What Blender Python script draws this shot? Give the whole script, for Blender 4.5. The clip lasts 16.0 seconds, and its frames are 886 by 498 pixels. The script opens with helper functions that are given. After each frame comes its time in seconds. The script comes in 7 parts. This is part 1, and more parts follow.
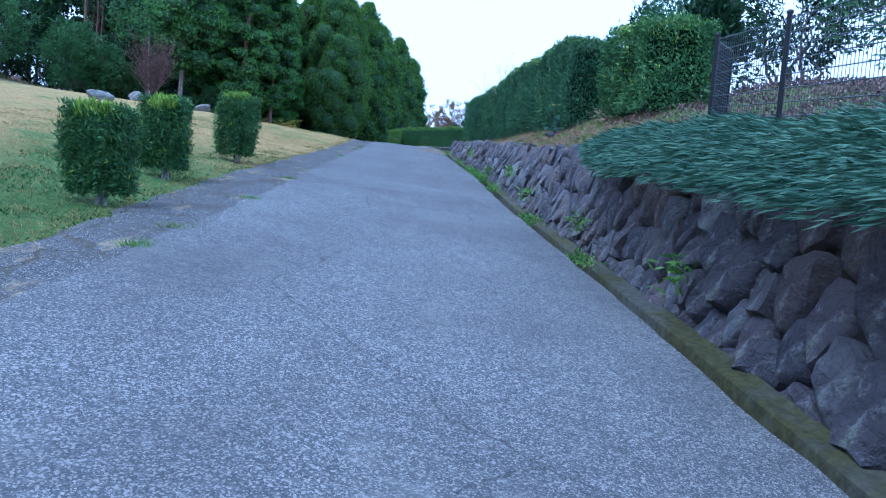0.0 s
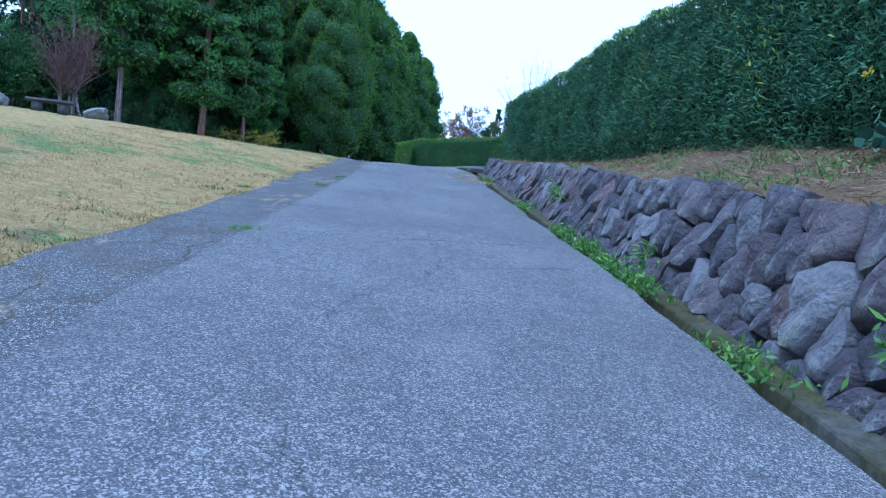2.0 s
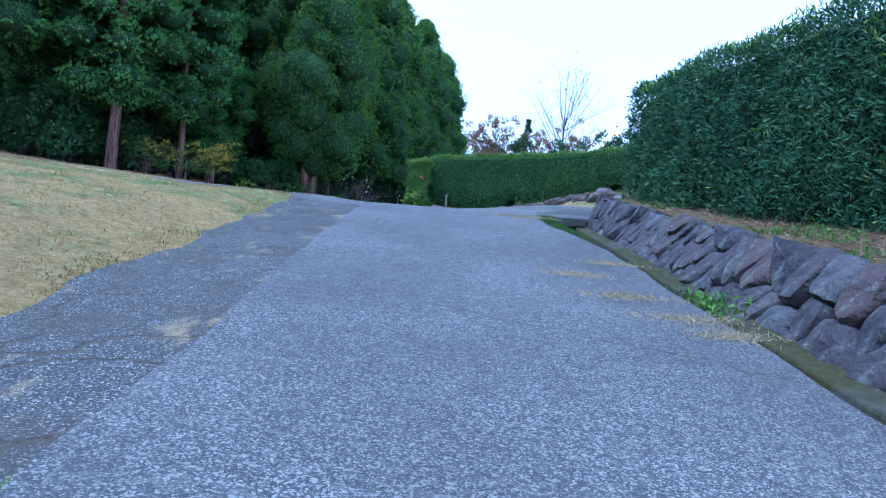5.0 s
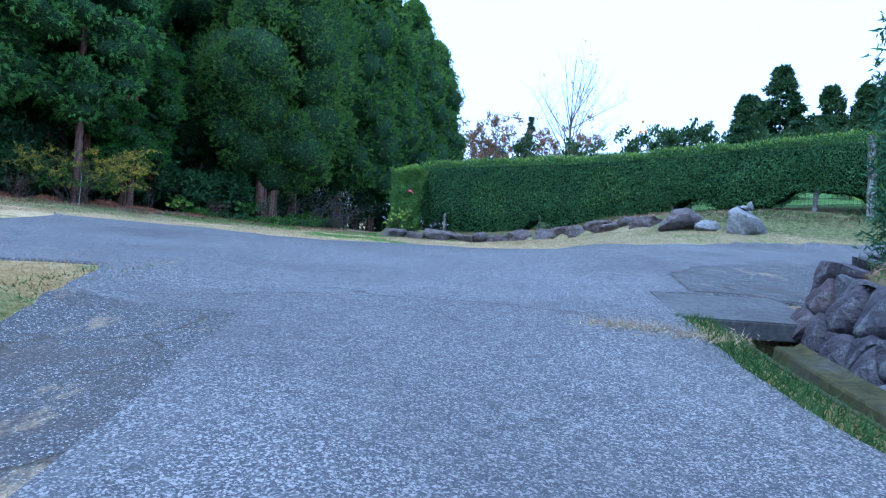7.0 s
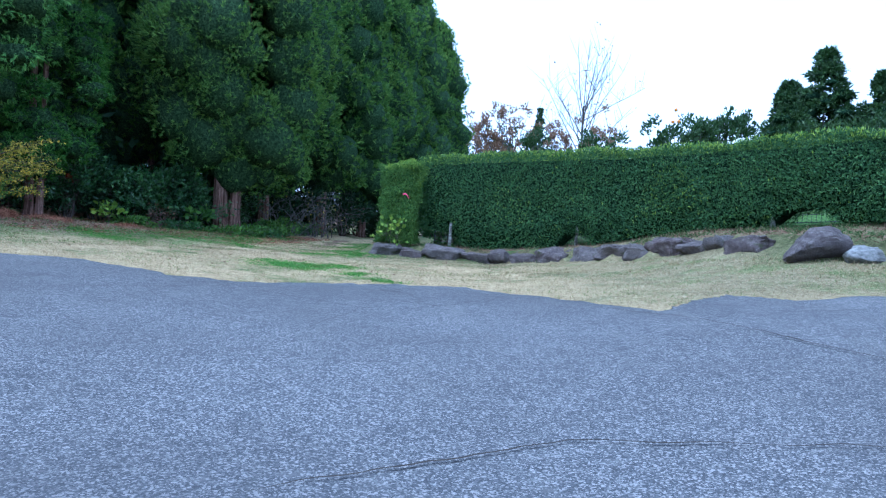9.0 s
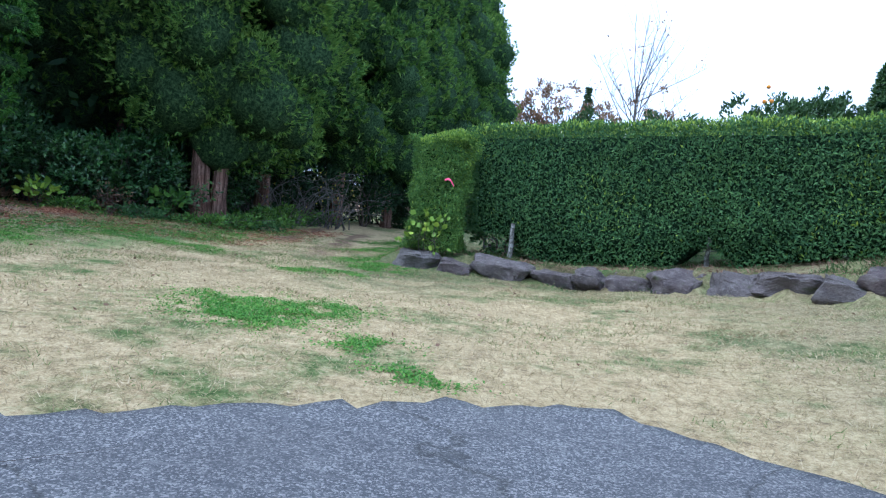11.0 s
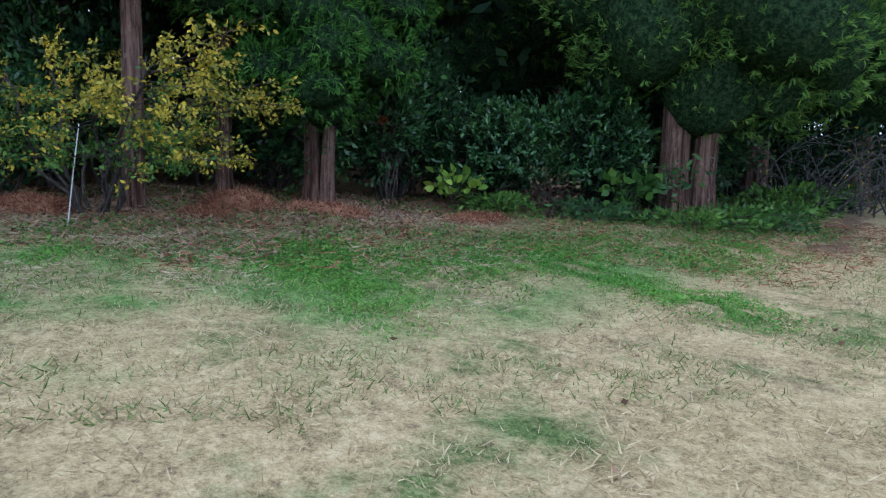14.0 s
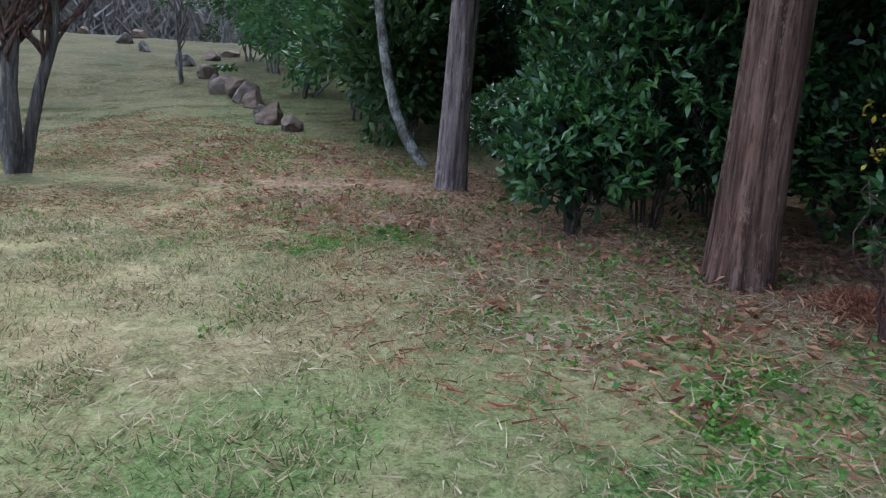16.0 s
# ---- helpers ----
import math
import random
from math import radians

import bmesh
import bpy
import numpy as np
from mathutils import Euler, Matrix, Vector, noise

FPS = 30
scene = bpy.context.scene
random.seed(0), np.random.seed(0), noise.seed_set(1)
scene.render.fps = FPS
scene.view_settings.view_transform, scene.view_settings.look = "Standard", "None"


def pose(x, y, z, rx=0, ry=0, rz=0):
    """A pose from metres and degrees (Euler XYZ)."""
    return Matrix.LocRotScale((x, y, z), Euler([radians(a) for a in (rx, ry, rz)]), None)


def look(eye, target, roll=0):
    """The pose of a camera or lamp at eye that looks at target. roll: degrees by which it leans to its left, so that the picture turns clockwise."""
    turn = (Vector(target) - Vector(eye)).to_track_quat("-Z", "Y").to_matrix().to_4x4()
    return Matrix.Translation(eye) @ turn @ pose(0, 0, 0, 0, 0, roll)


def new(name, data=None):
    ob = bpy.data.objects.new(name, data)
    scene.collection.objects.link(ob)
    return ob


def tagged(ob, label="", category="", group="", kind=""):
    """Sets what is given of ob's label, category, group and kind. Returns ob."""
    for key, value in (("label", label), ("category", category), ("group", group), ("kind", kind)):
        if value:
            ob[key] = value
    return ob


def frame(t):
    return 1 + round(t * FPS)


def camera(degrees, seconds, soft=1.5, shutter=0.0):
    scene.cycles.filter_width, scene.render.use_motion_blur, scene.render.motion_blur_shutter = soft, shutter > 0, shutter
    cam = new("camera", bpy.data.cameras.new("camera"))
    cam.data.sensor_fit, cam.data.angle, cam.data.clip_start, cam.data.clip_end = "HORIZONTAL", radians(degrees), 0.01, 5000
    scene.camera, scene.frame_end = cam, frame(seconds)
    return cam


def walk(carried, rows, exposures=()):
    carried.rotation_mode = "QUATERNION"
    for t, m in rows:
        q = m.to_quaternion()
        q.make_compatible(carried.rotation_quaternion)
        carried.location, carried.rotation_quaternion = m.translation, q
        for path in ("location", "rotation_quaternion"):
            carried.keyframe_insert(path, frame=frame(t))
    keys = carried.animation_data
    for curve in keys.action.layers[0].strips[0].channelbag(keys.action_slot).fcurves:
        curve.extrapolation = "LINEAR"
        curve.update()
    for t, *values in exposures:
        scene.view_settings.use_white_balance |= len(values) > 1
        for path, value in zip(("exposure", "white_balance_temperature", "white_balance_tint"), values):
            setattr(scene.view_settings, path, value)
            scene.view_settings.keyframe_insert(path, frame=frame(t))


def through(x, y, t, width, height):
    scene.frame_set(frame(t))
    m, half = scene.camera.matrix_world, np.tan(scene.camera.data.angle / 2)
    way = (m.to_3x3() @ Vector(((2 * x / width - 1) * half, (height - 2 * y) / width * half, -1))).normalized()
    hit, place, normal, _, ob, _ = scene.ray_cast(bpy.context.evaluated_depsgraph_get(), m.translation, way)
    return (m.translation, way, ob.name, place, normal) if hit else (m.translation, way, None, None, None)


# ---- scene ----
cam = camera(65.00, 16.0, 1.2)
# seconds, eye x y z, yaw to the left from +y, pitch up, lean to the left
ROWS = [
    (0.0, -0.000, -0.000, 1.300, -0.27, -2.98, 4.97),
    (0.5, -0.156, 3.291, 1.665, -0.15, -2.96, 4.68),
    (1.0, -0.354, 6.326, 2.027, -0.15, -2.67, 4.74),
    (1.5, -0.591, 9.189, 2.362, 0.19, -2.40, 4.05),
    (2.0, -0.838, 11.818, 2.734, 0.78, -2.27, 4.30),
    (2.5, -1.098, 14.251, 3.074, 1.44, -2.28, 4.31),
    (3.0, -1.370, 16.496, 3.371, 1.82, -2.17, 4.45),
    (3.5, -1.616, 18.541, 3.588, 1.95, -2.05, 4.98),
    (6.0, -2.238, 28.628, 4.760, 1.59, -0.87, 4.00),
    (6.5, -2.345, 30.366, 5.004, 1.50, -0.90, 3.69),
    (7.0, -2.445, 31.936, 5.209, 1.38, -1.07, 3.60),
    (7.5, -2.504, 33.275, 5.380, 1.23, -1.14, 3.38),
    (8.0, -2.554, 34.413, 5.506, 1.22, -1.07, 3.17),
    (10.5, -3.151, 40.881, 5.931, 2.53, -2.40, 4.96),
    (11.0, -3.365, 42.008, 5.976, 3.50, -2.92, 5.45),
    (11.5, -3.620, 43.035, 6.000, 5.62, -4.73, 5.74),
    (12.0, -3.905, 44.025, 6.014, 8.29, -5.71, 5.45),
    (12.5, -4.274, 44.951, 6.023, 12.08, -6.37, 4.79),
    (13.0, -4.812, 45.788, 6.053, 18.11, -7.04, 3.92),
    (13.5, -5.458, 46.473, 6.088, 27.00, -7.60, 2.80),
    (14.0, -6.278, 47.050, 6.106, 37.28, -7.83, 1.85),
    (14.5, -7.329, 47.426, 6.113, 50.62, -8.02, 0.87),
    (15.0, -8.426, 47.552, 6.140, 66.06, -8.15, 2.18),
    (15.5, -9.386, 47.357, 6.186, 80.99, -8.38, 2.63),
    (15.7, -9.706, 47.229, 6.201, 85.28, -8.55, 3.38),
    (16.0, -10.155, 47.003, 6.233, 92.70, -8.24, 4.19),
]


def aim(x, y, z, yaw, pitch, roll):
    a, b = radians(yaw), radians(pitch)
    return look((x, y, z), (x - math.sin(a) * math.cos(b), y + math.cos(a) * math.cos(b), z + math.sin(b)), roll)


walk(cam, [(t, aim(*r)) for t, *r in ROWS], [(0, 0.86, 4120, 9), (8, 0.9, 4150, 9), (11, 0.98, 4750, 9), (13, 1.0, 4850, 9), (16, 1.0, 5100, 9)])


# ---- world ----
world = bpy.data.worlds.new("sky")
scene.world = world
world.use_nodes = True
wn = world.node_tree.nodes
sky = wn.new("ShaderNodeTexSky")
sky.sky_type = "NISHITA"
sky.sun_disc = False
sky.sun_elevation, sky.sun_rotation = radians(60), radians(238)
sky.air_density, sky.dust_density, sky.ozone_density = 1.0, 6.0, 1.0
cloud = wn.new("ShaderNodeMix")
cloud.data_type = "RGBA"
cloud.inputs["Factor"].default_value = 0.75
world.node_tree.links.new(sky.outputs[0], cloud.inputs["A"])
cloud.inputs["B"].default_value = (9.0, 9.3, 9.9, 1)
world.node_tree.links.new(cloud.outputs["Result"], wn["Background"].inputs["Color"])
wn["Background"].inputs["Strength"].default_value = 0.112
sun = new("sun", bpy.data.lights.new("sun", "SUN"))
sun.data.energy, sun.data.angle, sun.data.color = 1.5, radians(28), (1.0, 0.95, 0.88)
sun.matrix_world = look((0, 0, 0), (0.42, 0.26, -0.87))
scene.view_settings.exposure = 0.0

# ---- materials ----
MATS = {}


def socket(mix, side):
    return mix.inputs[{"fac": 0, "a": 6, "b": 7}[side]]


class Paint:
    """A node material under construction."""

    def __init__(self, name, rough=0.8, metal=0.0, spec=0.3):
        self.m = bpy.data.materials.new(name)
        self.m.use_nodes = True
        self.t = self.m.node_tree
        self.bsdf = self.t.nodes["Principled BSDF"]
        self.bsdf.inputs["Roughness"].default_value = rough
        self.bsdf.inputs["Metallic"].default_value = metal
        self.bsdf.inputs["Specular IOR Level"].default_value = spec
        self.coord = self.node("ShaderNodeTexCoord").outputs["Object"]
        MATS[name] = self.m

    def node(self, kind, **values):
        n = self.t.nodes.new(kind)
        for key, value in values.items():
            n.inputs[key].default_value = value
        return n

    def link(self, a, b):
        self.t.links.new(a, b)

    def noise(self, scale, detail=4.0, rough=0.55, coord=None, stretch=None):
        n = self.node("ShaderNodeTexNoise", Scale=scale, Detail=detail, Roughness=rough)
        c = coord or self.coord
        if stretch:
            mp = self.node("ShaderNodeMapping")
            mp.inputs["Scale"].default_value = stretch
            self.link(c, mp.inputs["Vector"])
            c = mp.outputs[0]
        self.link(c, n.inputs["Vector"])
        return n.outputs["Fac"]

    def voronoi(self, scale, feature="F1", out="Distance", coord=None):
        n = self.node("ShaderNodeTexVoronoi", Scale=scale)
        n.feature = feature
        self.link(coord or self.coord, n.inputs["Vector"])
        return n.outputs[out]

    def ramp(self, fac, *stops):
        n = self.node("ShaderNodeValToRGB")
        while len(n.color_ramp.elements) < len(stops):
            n.color_ramp.elements.new(0.5)
        for e, (p, c) in zip(n.color_ramp.elements, stops):
            e.position, e.color = p, (*c, 1) if len(c) == 3 else c
        self.link(fac, n.inputs["Fac"])
        return n.outputs["Color"]

    def span(self, fac, a, b, lo=0.0, hi=1.0):
        n = self.node("ShaderNodeMapRange")
        n.inputs["From Min"].default_value, n.inputs["From Max"].default_value = a, b
        n.inputs["To Min"].default_value, n.inputs["To Max"].default_value = lo, hi
        self.link(fac, n.inputs["Value"])
        return n.outputs[0]

    def math(self, op, a, b):
        n = self.node("ShaderNodeMath")
        n.operation = op
        for k, v in enumerate((a, b)):
            if isinstance(v, (int, float)):
                n.inputs[k].default_value = v
            else:
                self.link(v, n.inputs[k])
        return n.outputs[0]

    def mix(self, fac, a, b, mode="MIX"):
        n = self.node("ShaderNodeMix")
        n.data_type, n.blend_type = "RGBA", mode
        for side, v in (("fac", fac), ("a", a), ("b", b)):
            if isinstance(v, (int, float)):
                socket(n, side).default_value = v
            elif isinstance(v, tuple):
                socket(n, side).default_value = (*v, 1)
            else:
                self.link(v, socket(n, side))
        return n.outputs[2]

    def bump(self, height, strength=0.4, distance=0.02):
        n = self.node("ShaderNodeBump", Strength=strength, Distance=distance)
        self.link(height, n.inputs["Height"])
        self.link(n.outputs[0], self.bsdf.inputs["Normal"])

    def done(self, colour):
        if isinstance(colour, tuple):
            self.bsdf.inputs["Base Color"].default_value = (*colour, 1)
        else:
            self.link(colour, self.bsdf.inputs["Base Color"])
        return self.m

    def island(self):
        return self.node("ShaderNodeNewGeometry").outputs["Random Per Island"]

    def chance(self):
        return self.node("ShaderNodeObjectInfo").outputs["Random"]

    def world_place(self):
        return self.node("ShaderNodeNewGeometry").outputs["Position"]


def leaf_paint(name, dark, mid, light, rough=0.55, through=0.25, patch=0.6, spec=0.3, odd=None):
    """Foliage: each leaf its own tone, in patches of lighter and darker growth, lit through from behind."""
    p = Paint(name, rough, 0, spec)
    tone = p.math("ADD", p.math("MULTIPLY", p.island(), 0.55), p.math("MULTIPLY", p.noise(patch, 3.0, coord=p.world_place()), 0.5))
    stops = [(0.12, dark), (0.5, mid), (0.88, light)]
    if odd:
        stops.append((0.97, odd))
    col = p.ramp(tone, *stops)
    p.done(col)
    tr = p.node("ShaderNodeBsdfTranslucent")
    p.link(col, tr.inputs["Color"])
    ms = p.node("ShaderNodeMixShader")
    ms.inputs[0].default_value = through
    p.link(p.bsdf.outputs[0], ms.inputs[1])
    p.link(tr.outputs[0], ms.inputs[2])
    p.link(ms.outputs[0], p.t.nodes["Material Output"].inputs["Surface"])
    return p.m


def plain(name, col, rough=0.7, metal=0.0, scale=30.0, amount=0.25, bump=0.2):
    p = Paint(name, rough, metal)
    n = p.noise(scale, 5.0)
    big = p.noise(scale * 0.08, 3.0)
    lo = tuple(c * (1 - amount) for c in col)
    hi = tuple(min(c * (1 + amount), 1) for c in col)
    p.done(p.mix(p.span(big, 0.35, 0.65), p.ramp(n, (0.3, lo), (0.7, hi)), p.ramp(n, (0.3, tuple(c * 0.8 for c in lo)), (0.7, col))))
    p.bump(n, bump, 0.01)
    return p.m


def make_paints():
    # weathered asphalt: pale chips in dark binder, stains, hair cracks
    p = Paint("asphalt", 0.9)
    chips = p.voronoi(150.0, "F1", "Color")
    sep = p.node("ShaderNodeSeparateColor")
    p.link(chips, sep.inputs[0])
    fleck = p.ramp(sep.outputs[0], (0.0, (0.04, 0.041, 0.045)), (0.55, (0.073, 0.075, 0.08)), (0.8, (0.145, 0.145, 0.145)), (0.97, (0.30, 0.285, 0.27)))
    grit = p.node("ShaderNodeSeparateColor")
    p.link(p.voronoi(88.0, "F1", "Color"), grit.inputs[0])
    fleck = p.mix(p.span(grit.outputs[0], 0.86, 0.92, 0.0, 0.6), fleck, (0.36, 0.345, 0.33))
    big = p.noise(0.55, 6.0, 0.6)
    stain = p.noise(2.3, 5.0, 0.6, stretch=(1.0, 0.3, 1.0))
    col = p.mix(p.span(big, 0.35, 0.7, 0.0, 0.6), fleck, (0.05, 0.048, 0.05))
    col = p.mix(p.span(stain, 0.55, 0.75, 0.0, 0.35), col, (0.15, 0.145, 0.135))
    worn = p.noise(11.0, 8.0, 0.78, stretch=(0.6, 1.6, 1.0))
    col = p.mix(p.span(worn, 0.52, 0.64, 0.0, 0.3), col, (0.2, 0.195, 0.185))
    col = p.mix(p.span(p.noise(8.0, 7.0, 0.75), 0.54, 0.68, 0.0, 0.6), col, (0.045, 0.046, 0.05))
    wob = p.node("ShaderNodeMix")
    wob.data_type = "VECTOR"
    wob.inputs["Factor"].default_value = 0.30
    nv = p.node("ShaderNodeTexNoise", Scale=2.2, Detail=6.0)
    p.link(p.coord, nv.inputs["Vector"])
    p.link(p.coord, wob.inputs["A"])
    p.link(nv.outputs["Color"], wob.inputs["B"])
    crack = p.voronoi(0.33, "DISTANCE_TO_EDGE", "Distance", wob.outputs["Result"])
    line = p.span(crack, 0.0, 0.003, 0.6, 0.0)
    here = p.span(p.noise(0.35, 2.0), 0.40, 0.48)
    line = p.math("MULTIPLY", line, here)
    col = p.mix(line, col, (0.018, 0.018, 0.016))
    p.bump(p.math("SUBTRACT", p.math("ADD", sep.outputs[0], p.math("MULTIPLY", big, 0.5)), line), 0.6, 0.006)
    p.done(col)

    # the shoulder: older, crumbled, more pale grit and brown dirt
    p = Paint("old_asphalt", 0.95)
    chips = p.voronoi(140.0, "F1", "Color")
    sep = p.node("ShaderNodeSeparateColor")
    p.link(chips, sep.inputs[0])
    fleck = p.ramp(sep.outputs[0], (0.0, (0.034, 0.034, 0.036)), (0.6, (0.06, 0.06, 0.062)), (0.88, (0.13, 0.13, 0.125)), (0.99, (0.36, 0.35, 0.33)))
    dirt = p.noise(1.3, 6.0, 0.65)
    col = p.mix(p.span(dirt, 0.48, 0.66, 0.0, 0.75), fleck, (0.06, 0.05, 0.042))
    col = p.mix(p.span(p.noise(2.6, 6.0, 0.7, stretch=(1.0, 0.4, 1.0)), 0.57, 0.68, 0.0, 0.85), col, p.mix(sep.outputs[1], (0.16, 0.11, 0.06), (0.36, 0.29, 0.17)))
    nv = p.node("ShaderNodeTexNoise", Scale=2.2, Detail=5.0)
    p.link(p.coord, nv.inputs["Vector"])
    wob = p.node("ShaderNodeMix")
    wob.data_type = "VECTOR"
    wob.inputs["Factor"].default_value = 0.3
    p.link(p.coord, [s for s in wob.inputs if s.name == "A" and s.type == "VECTOR"][0])
    p.link(nv.outputs["Color"], [s for s in wob.inputs if s.name == "B" and s.type == "VECTOR"][0])
    crack = p.voronoi(1.5, "DISTANCE_TO_EDGE", "Distance", [s for s in wob.outputs if s.type == "VECTOR"][0])
    line = p.math("MULTIPLY", p.span(crack, 0.0, 0.022, 0.9, 0.0), p.span(p.noise(0.6, 3.0), 0.40, 0.50))
    col = p.mix(line, col, p.mix(sep.outputs[1], (0.02, 0.018, 0.014), (0.10, 0.085, 0.055)))
    p.bump(p.math("SUBTRACT", p.math("ADD", sep.outputs[0], p.math("MULTIPLY", dirt, 2.0)), p.math("MULTIPLY", line, 2.0)), 0.7, 0.012)
    p.done(col)

    # mown ground: straw-coloured turf, green growth and bare earth in patches, leaf litter under the trees
    p = Paint("turf", 0.95, 0, 0.1)
    fine = p.math("ADD", p.math("ADD", p.math("MULTIPLY", p.noise(70.0, 6.0, 0.75), 0.44), p.math("MULTIPLY", p.noise(19.0, 6.0, 0.7), 0.36)), p.math("MULTIPLY", p.noise(6.0, 5.0, 0.65), 0.22))
    mid = p.noise(1.1, 5.0, 0.6)
    big = p.noise(0.24, 3.0, 0.5)
    straw = p.ramp(fine, (0.40, (0.16, 0.12, 0.07)), (0.50, (0.44, 0.335, 0.175)), (0.60, (0.63, 0.51, 0.30)))
    lawn = p.ramp(fine, (0.38, (0.14, 0.097, 0.036)), (0.50, (0.285, 0.203, 0.079)), (0.62, (0.44, 0.335, 0.16)))
    green = p.ramp(fine, (0.40, (0.035, 0.065, 0.018)), (0.51, (0.12, 0.165, 0.05)), (0.61, (0.28, 0.30, 0.13)))
    lush = p.ramp(fine, (0.40, (0.020, 0.046, 0.012)), (0.51, (0.062, 0.118, 0.030)), (0.61, (0.14, 0.205, 0.064)))
    meadow = p.ramp(fine, (0.40, (0.026, 0.062, 0.015)), (0.51, (0.118, 0.225, 0.055)), (0.61, (0.25, 0.36, 0.115)))
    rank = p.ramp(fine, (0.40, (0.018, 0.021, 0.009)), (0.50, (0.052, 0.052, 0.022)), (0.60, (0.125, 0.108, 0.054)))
    soil = p.ramp(fine, (0.3, (0.055, 0.04, 0.025)), (0.7, (0.17, 0.125, 0.08)))
    litter = p.ramp(fine, (0.40, (0.05, 0.026, 0.017)), (0.50, (0.27, 0.155, 0.095)), (0.60, (0.50, 0.36, 0.24)))
    pos = p.node("ShaderNodeSeparateXYZ")
    p.link(p.coord, pos.inputs[0])
    col = p.mix(p.span(p.math("ADD", pos.outputs[1], p.math("MULTIPLY", mid, 6.0)), 39.0, 42.0), lawn, straw)
    patchy = p.math("ADD", p.math("ADD", mid, p.math("MULTIPLY", big, 0.6)), p.math("MULTIPLY", p.noise(5.0, 6.0, 0.7), 0.5))
    col = p.mix(p.span(patchy, 1.07, 1.24), col, green)
    col = p.mix(p.span(p.noise(2.6, 6.0, 0.7), 0.54, 0.70, 0.0, 0.32), col, p.mix(0.5, soil, green))
    col = p.mix(p.span(p.noise(0.8, 5.0, 0.65), 0.62, 0.72, 0.0, 0.7), col, soil)
    # brown earth and clippings on the bank above the wall
    bank = p.math("MULTIPLY", p.span(p.math("ADD", pos.outputs[0], p.math("MULTIPLY", pos.outputs[1], 0.05)), 2.05, 2.3), p.span(pos.outputs[1], 38.5, 37.5))
    col = p.mix(p.math("MULTIPLY", bank, p.span(mid, 0.3, 0.65, 0.97, 0.7)), col, p.mix(p.span(p.noise(3.2, 5.0, 0.7), 0.48, 0.62, 0.0, 0.3), soil, green))
    # the lawn's lusher rim along the road's lower part
    side = p.math("ADD", pos.outputs[0], p.math("MULTIPLY", p.math("SUBTRACT", pos.outputs[1], 6.0), 0.20))
    verge = p.math("MULTIPLY", p.span(p.math("ADD", side, p.math("MULTIPLY", mid, 1.2)), -5.6, -3.6), p.span(pos.outputs[1], 17.0, 9.0))
    col = p.mix(p.math("MULTIPLY", verge, 0.95), col, lush)
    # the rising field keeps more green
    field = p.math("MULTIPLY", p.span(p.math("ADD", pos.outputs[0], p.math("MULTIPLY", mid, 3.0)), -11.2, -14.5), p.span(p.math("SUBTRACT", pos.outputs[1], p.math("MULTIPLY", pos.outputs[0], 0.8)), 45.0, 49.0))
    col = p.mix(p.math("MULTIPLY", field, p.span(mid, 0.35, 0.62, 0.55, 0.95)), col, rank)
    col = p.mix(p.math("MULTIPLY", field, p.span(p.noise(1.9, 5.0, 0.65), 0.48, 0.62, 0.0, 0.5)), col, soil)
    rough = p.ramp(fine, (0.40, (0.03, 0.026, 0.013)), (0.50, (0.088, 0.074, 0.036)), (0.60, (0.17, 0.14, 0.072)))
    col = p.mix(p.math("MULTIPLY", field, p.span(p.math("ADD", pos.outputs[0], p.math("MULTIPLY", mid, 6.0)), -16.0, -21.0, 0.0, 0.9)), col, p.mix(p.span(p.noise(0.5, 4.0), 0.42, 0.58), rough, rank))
    bleached = p.math("MULTIPLY", p.span(pos.outputs[0], -10.5, -12.5), p.span(p.math("ADD", pos.outputs[0], p.math("MULTIPLY", mid, 3.0)), -17.0, -15.0))
    bleached = p.math("MULTIPLY", bleached, p.span(p.math("ADD", pos.outputs[1], p.math("MULTIPLY", pos.outputs[0], 0.35)), 42.6, 41.6))
    bleached = p.math("MULTIPLY", bleached, p.span(p.math("ADD", pos.outputs[1], p.math("MULTIPLY", mid, 3.0)), 38.0, 41.0))
    col = p.mix(p.math("MULTIPLY", bleached, p.span(p.noise(1.3, 5.0, 0.65), 0.40, 0.56, 0.1, 0.9)), col, straw)
    dull = p.ramp(fine, (0.40, (0.07, 0.062, 0.033)), (0.50, (0.20, 0.175, 0.092)), (0.60, (0.36, 0.32, 0.19)))
    east = p.math("MULTIPLY", p.span(p.math("ADD", pos.outputs[0], p.math("MULTIPLY", mid, 2.4)), -0.9, 1.6), p.span(pos.outputs[1], 43.0, 44.5))
    col = p.mix(p.math("MULTIPLY", east, 0.8), col, p.mix(p.span(p.noise(1.6, 5.0, 0.65), 0.48, 0.62), dull, green))
    rank_grass = p.ramp(fine, (0.40, (0.03, 0.035, 0.015)), (0.50, (0.10, 0.115, 0.045)), (0.60, (0.22, 0.22, 0.10)))
    behind = p.math("MULTIPLY", p.span(p.math("ADD", p.math("ADD", pos.outputs[1], p.math("MULTIPLY", pos.outputs[0], 0.35)), p.math("MULTIPLY", mid, 0.6)), 46.8, 47.2), p.math("MULTIPLY", p.span(pos.outputs[0], 1.2, 2.0), p.span(pos.outputs[1], 43.8, 44.4)))
    col = p.mix(p.math("MULTIPLY", behind, 0.85), col, rank_grass)
